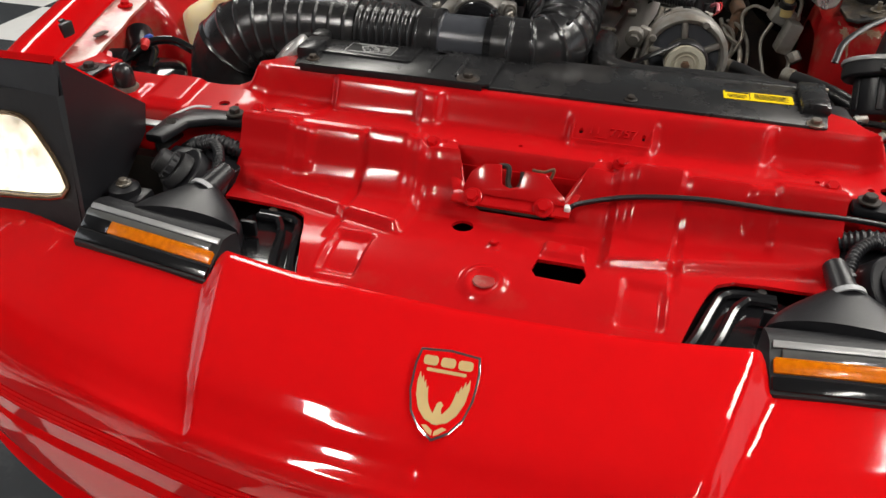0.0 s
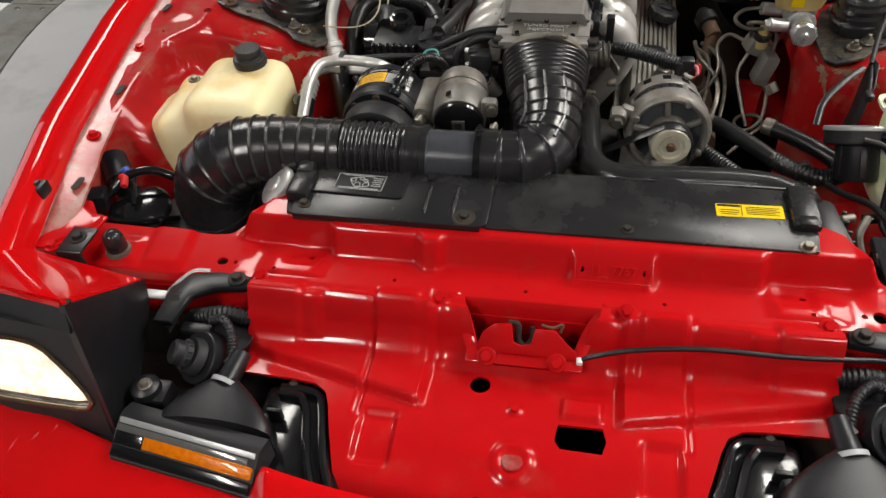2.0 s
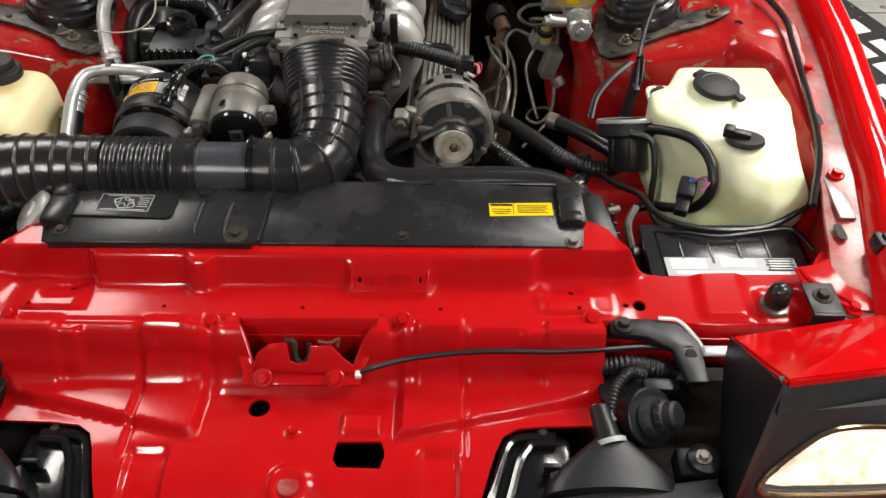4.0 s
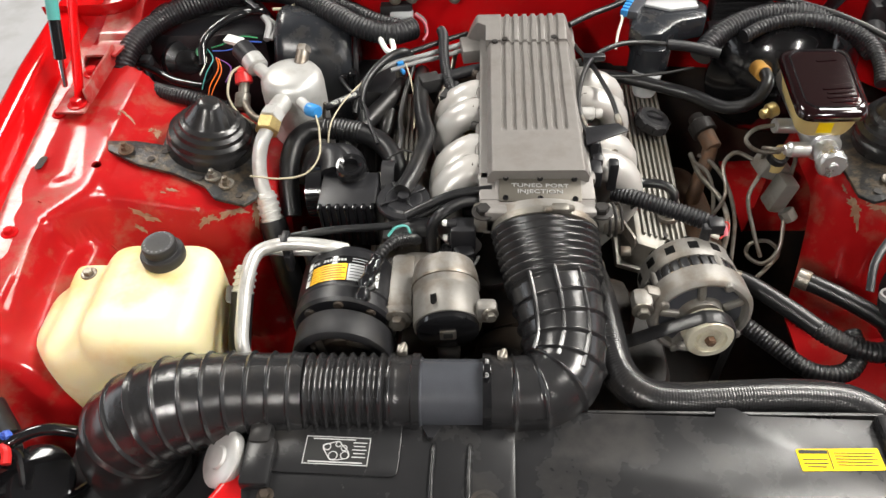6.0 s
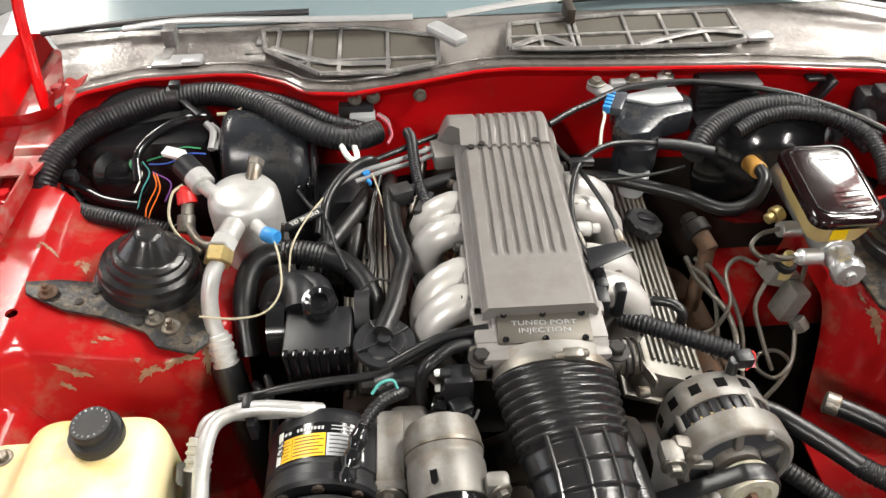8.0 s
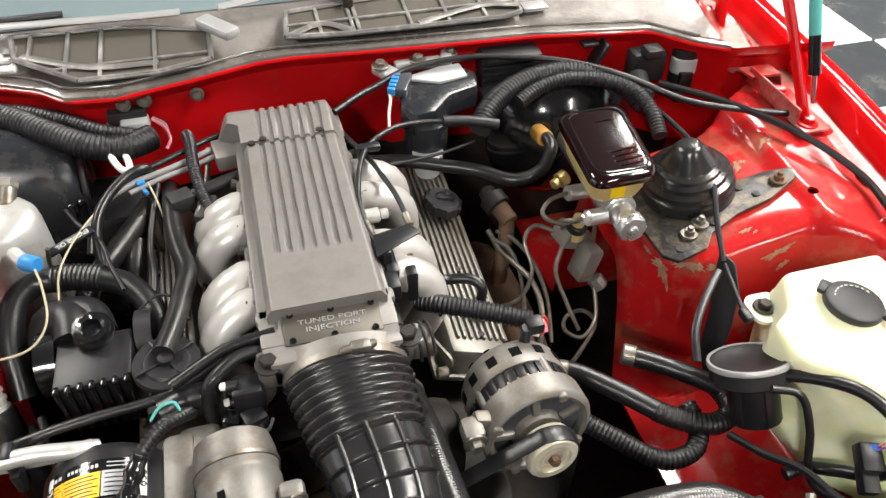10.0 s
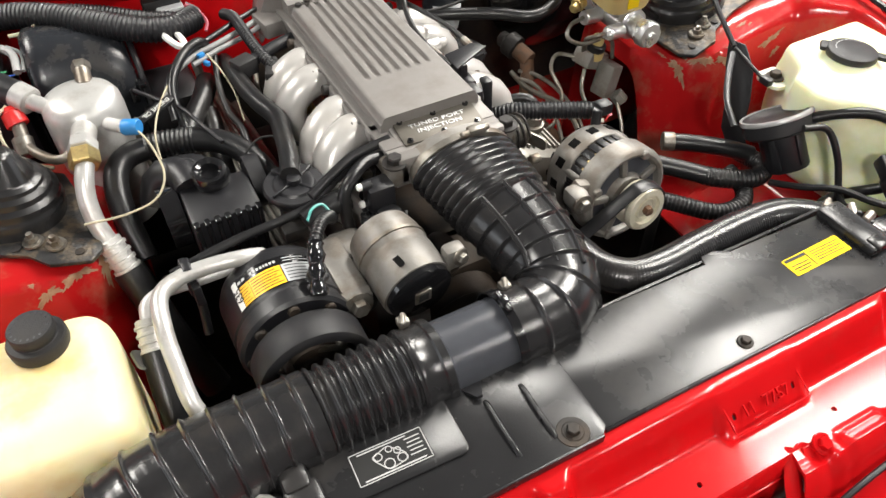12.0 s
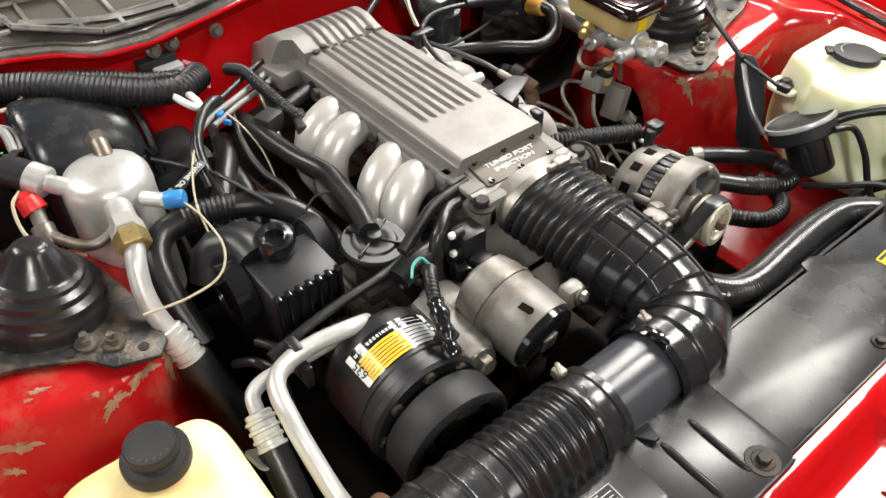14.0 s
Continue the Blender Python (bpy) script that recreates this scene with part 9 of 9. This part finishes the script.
part("mount_arm", mb(box((0.150, 1.000, 0.880), (0.03, 0.05, 0.014), 0.005, (0, 0, 30)), box((0.255, 1.015, 0.884), (0.02, 0.04, 0.02), 0.005, (0, 0, -20)), box((0.205, 1.012, 0.882), (0.08, 0.018, 0.016), 0.004)), SILVT, wm)
for x, y in ((0.140, 1.006), (0.205, 1.010), (0.262, 1.020)):
    bolt("mount_bolt", (x, y, 0.890), 0.009, wm, STEEL)
part("drain_cup", lathe([(0, 0), (0.020, 0), (0.024, 0.02), (0.025, 0.04), (0, 0.04)], pose(0.185, 0.87, 0.765), 24), GREYL, wm, "pale plastic cup")
rl = thing("relay_box", (0.36, 1.02, 0.82), "ribbed black relay box on the firewall", "relay box")
part("box", mb(box((0.365, 1.012, 0.856), (0.105, 0.04, 0.062), 0.006), box((0.365, 1.000, 0.886), (0.100, 0.05, 0.012), 0.004)), BLKM, rl)
for k in range(5):
    part("rib", box((0.365, 0.990, 0.835 + 0.011 * k), (0.10, 0.006, 0.005), 0.001), BLKM, rl)
part("foot", mb(box((0.33, 0.96, 0.828), (0.06, 0.04, 0.03), 0.006), cyl((0.335, 0.945, 0.85), (0.335, 0.94, 0.86), 0.008)), BLK, rl)
tt = thing("pressure_sensor", (0.60, 0.95, 0.83), "black sensor block with a hose on the firewall", "sensor")
part("block", mb(box((0.600, 0.955, 0.858), (0.062, 0.035, 0.055), 0.005), box((0.600, 0.940, 0.89), (0.03, 0.03, 0.016), 0.003), cyl((0.575, 0.93, 0.85), (0.565, 0.90, 0.845), 0.018), cyl((0.565, 0.90, 0.845), (0.58, 0.88, 0.842), 0.012)), BLKM, tt)
tt2 = thing("fuel_filter_valve", (0.665, 0.92, 0.83), "grey-black cylindrical valve in the bay corner", "valve")
part("barrel", mb(cyl((0.665, 0.935, 0.81), (0.668, 0.945, 0.885), 0.022), box((0.66, 0.915, 0.842), (0.024, 0.012, 0.026), 0.003), cyl((0.640, 0.90, 0.815), (0.66, 0.92, 0.82), 0.010)), BLK, tt2)
part("collar", cyl((0.6655, 0.937, 0.845), (0.6665, 0.940, 0.872), 0.0228), GREYL, tt2)
kk = single("cowl_bracket", mb(box((0.520, 0.985, 0.868), (0.008, 0.03, 0.06), 0.002, (0, 30, 0)), box((0.505, 0.99, 0.892), (0.03, 0.02, 0.006), 0.002)), BLK, "small black bracket on the firewall", "bracket")
rlm = thing("firewall_loom", (0.40, 0.90, 0.84), "thick convoluted loom curving over the brake booster", "wiring loom")
part("conduit", tube([(0.262, 0.845, 0.852), (0.285, 0.872, 0.866), (0.320, 0.900, 0.874), (0.370, 0.922, 0.880), (0.425, 0.928, 0.882), (0.475, 0.912, 0.880), (0.520, 0.880, 0.872), (0.545, 0.84, 0.855)], 0.0165, 18, ribs=(0.0066, 0.0022)), BLK, rlm)
part("conduit", tube([(0.335, 0.872, 0.872), (0.38, 0.893, 0.882), (0.43, 0.896, 0.888), (0.485, 0.880, 0.886), (0.525, 0.845, 0.878), (0.535, 0.80, 0.865), (0.530, 0.76, 0.85)], 0.0105, 14, ribs=(0.006, 0.0018)), BLK, rlm)

rlines = [
    ("vacuum_hose", [(0.085, 0.875, 0.80), (0.139, 0.864, 0.80), (0.196, 0.838, 0.80), (0.251, 0.812, 0.798), (0.300, 0.776, 0.797), (0.345, 0.780, 0.805), (0.372, 0.810, 0.820), (0.374, 0.838, 0.823)], 0.0105, HOSE, "thick black vacuum hose to the booster"),
    ("throttle_cable", [(0.046, 0.905, 0.880), (0.085, 0.935, 0.882), (0.120, 0.955, 0.884), (0.185, 0.982, 0.893), (0.277, 0.985, 0.898), (0.363, 0.965, 0.898), (0.443, 0.932, 0.896), (0.520, 0.875, 0.890), (0.60, 0.81, 0.872), (0.70, 0.77, 0.862), (0.76, 0.75, 0.86)], 0.0052, HOSE, "grey-black cable arcing along the firewall"),
    ("throttle_cable", [(0.052, 0.600, 0.872), (0.042, 0.66, 0.876), (0.050, 0.73, 0.878), (0.075, 0.800, 0.880), (0.120, 0.842, 0.878), (0.165, 0.855, 0.874), (0.215, 0.852, 0.870)], 0.0042, HOSE, "thin black throttle cable"),
    ("throttle_cable", [(0.100, 0.632, 0.872), (0.095, 0.69, 0.875), (0.085, 0.745, 0.874), (0.075, 0.795, 0.870), (0.058, 0.86, 0.86), (0.05, 0.91, 0.85)], 0.0038, HOSE, "thin black kickdown cable"),
    ("thin_wire", [(0.10, 0.80, 0.845), (0.15, 0.815, 0.835), (0.205, 0.83, 0.83), (0.255, 0.845, 0.83)], 0.0025, INK, "thin black wire across the hoses"),
    ("coil_wire", [(0.10, 0.555, 0.79), (0.12, 0.58, 0.805), (0.13, 0.555, 0.80), (0.115, 0.54, 0.79)], 0.002, INK, "thin black looped wire by the bracket"),
]
for nm, pts, r, m_, lb in rlines:
    single(nm, tube(pts, r, 12), m_, lb, "hose" if "hose" in nm else "cable" if "cable" in nm else "wire")
single("cable_sleeve", tube([(0.205, 0.853, 0.871), (0.245, 0.848, 0.868), (0.290, 0.836, 0.862)], 0.0088, 12), BLK, "black rubber sleeve on the throttle cable", "sleeve")
single("cable_guide", mb(box((0.078, 0.803, 0.880), (0.036, 0.014, 0.010), 0.003), box((0.066, 0.80, 0.87), (0.008, 0.012, 0.02), 0.002)), BLK, "black cable guide beside the runners", "clip")
single("cable_end", cyl((0.100, 0.632, 0.871), (0.098, 0.655, 0.873), 0.0055), STEEL, "dull ferrule on the throttle cable", "ferrule", "cable ferrules")
single("cable_end", cyl((0.048, 0.625, 0.873), (0.044, 0.65, 0.875), 0.005), STEEL, "dull ferrule on the throttle cable", "ferrule", "cable ferrules")
single("plenum_sensor", mb(cyl((0.046, 0.668, 0.868), (0.066, 0.668, 0.868), 0.010), cyl((0.066, 0.668, 0.868), (0.078, 0.668, 0.868), 0.007)), SATIN, "pale sensor fitting on the plenum", "sensor")
alh = thing("alternator_loom", (0.17, 0.52, 0.79), "black convoluted loom with red wires to the alternator", "wiring loom")
part("conduit", tube([(0.092, 0.565, 0.800), (0.120, 0.545, 0.806), (0.160, 0.525, 0.806), (0.200, 0.503, 0.806), (0.222, 0.490, 0.806)], 0.0115, 14, ribs=(0.0055, 0.0018)), BLK, alh)
part("wire", tube([(0.220, 0.492, 0.808), (0.235, 0.482, 0.818), (0.236, 0.474, 0.808), (0.226, 0.468, 0.80)], 0.0012, 8), WIRES["red"], alh)
part("wire", tube([(0.218, 0.490, 0.808), (0.230, 0.478, 0.816), (0.232, 0.466, 0.808)], 0.0030, 8), WIRES["pink"], alh)
part("wire", tube([(0.216, 0.488, 0.802), (0.215, 0.478, 0.800), (0.225, 0.470, 0.80)], 0.0030, 8), WIRES["white"], alh)
# clutter behind the throttle: plugs and short looms
ck = thing("throttle_loom", (-0.13, 0.42, 0.78), "small black looms and plugs below the throttle body", "wiring loom")
part("conduit", tube([(-0.19, 0.425, 0.785), (-0.165, 0.412, 0.795), (-0.135, 0.415, 0.80), (-0.115, 0.430, 0.805)], 0.0065, 12, ribs=(0.005, 0.0015)), BLK, ck)
part("conduit", tube([(-0.20, 0.44, 0.77), (-0.175, 0.418, 0.770), (-0.145, 0.410, 0.78), (-0.12, 0.420, 0.79)], 0.008, 12, ribs=(0.0055, 0.0016)), BLK, ck)
part("plug", box((-0.128, 0.432, 0.808), (0.026, 0.022, 0.018), 0.003, (0, 0, 20)), BLK, ck)
part("plug", box((-0.152, 0.440, 0.800), (0.020, 0.020, 0.022), 0.003, (0, 0, -15)), BLKG, ck)
part("wire", tube([(-0.128, 0.420, 0.802), (-0.115, 0.415, 0.806), (-0.108, 0.425, 0.812)], 0.0018, 6), WIRES["grey"], ck)
part("wire", tube([(-0.145, 0.415, 0.798), (-0.130, 0.405, 0.802), (-0.118, 0.412, 0.806)], 0.0018, 6), WIRES["blue"], ck)

# banner mat on the floor beside the car
bn = thing("floor_banner", (1.72, 1.8, 0.0), "black vinyl banner with white lettering lying on the floor", "banner")
BNM = pose(1.78, 1.80, 0.014, 0, 0, -72)
part("sheet", slab(rrect(1.5, 0.42, 0.01), 0, 0.003, BNM), INK, bn)
part("lettering_bars", mb(*[box((x, y, 0.0035), (w, 0.062, 0.0012), 0) for y, xs in ((0.10, (-0.60, -0.44, -0.26, -0.10, 0.06, 0.22, 0.40, 0.56)), (0.0, (-0.56, -0.42, -0.28, -0.10, 0.04, 0.2, 0.36, 0.52)), (-0.11, (-0.5, -0.34, -0.18, 0.0, 0.16, 0.34, 0.5))) for x in xs for w in (0.10,)]), WHT, bn, "white bars of lettering").matrix_parent_inverse = Matrix.Translation((-1.72, -1.8, 0)) @ BNM
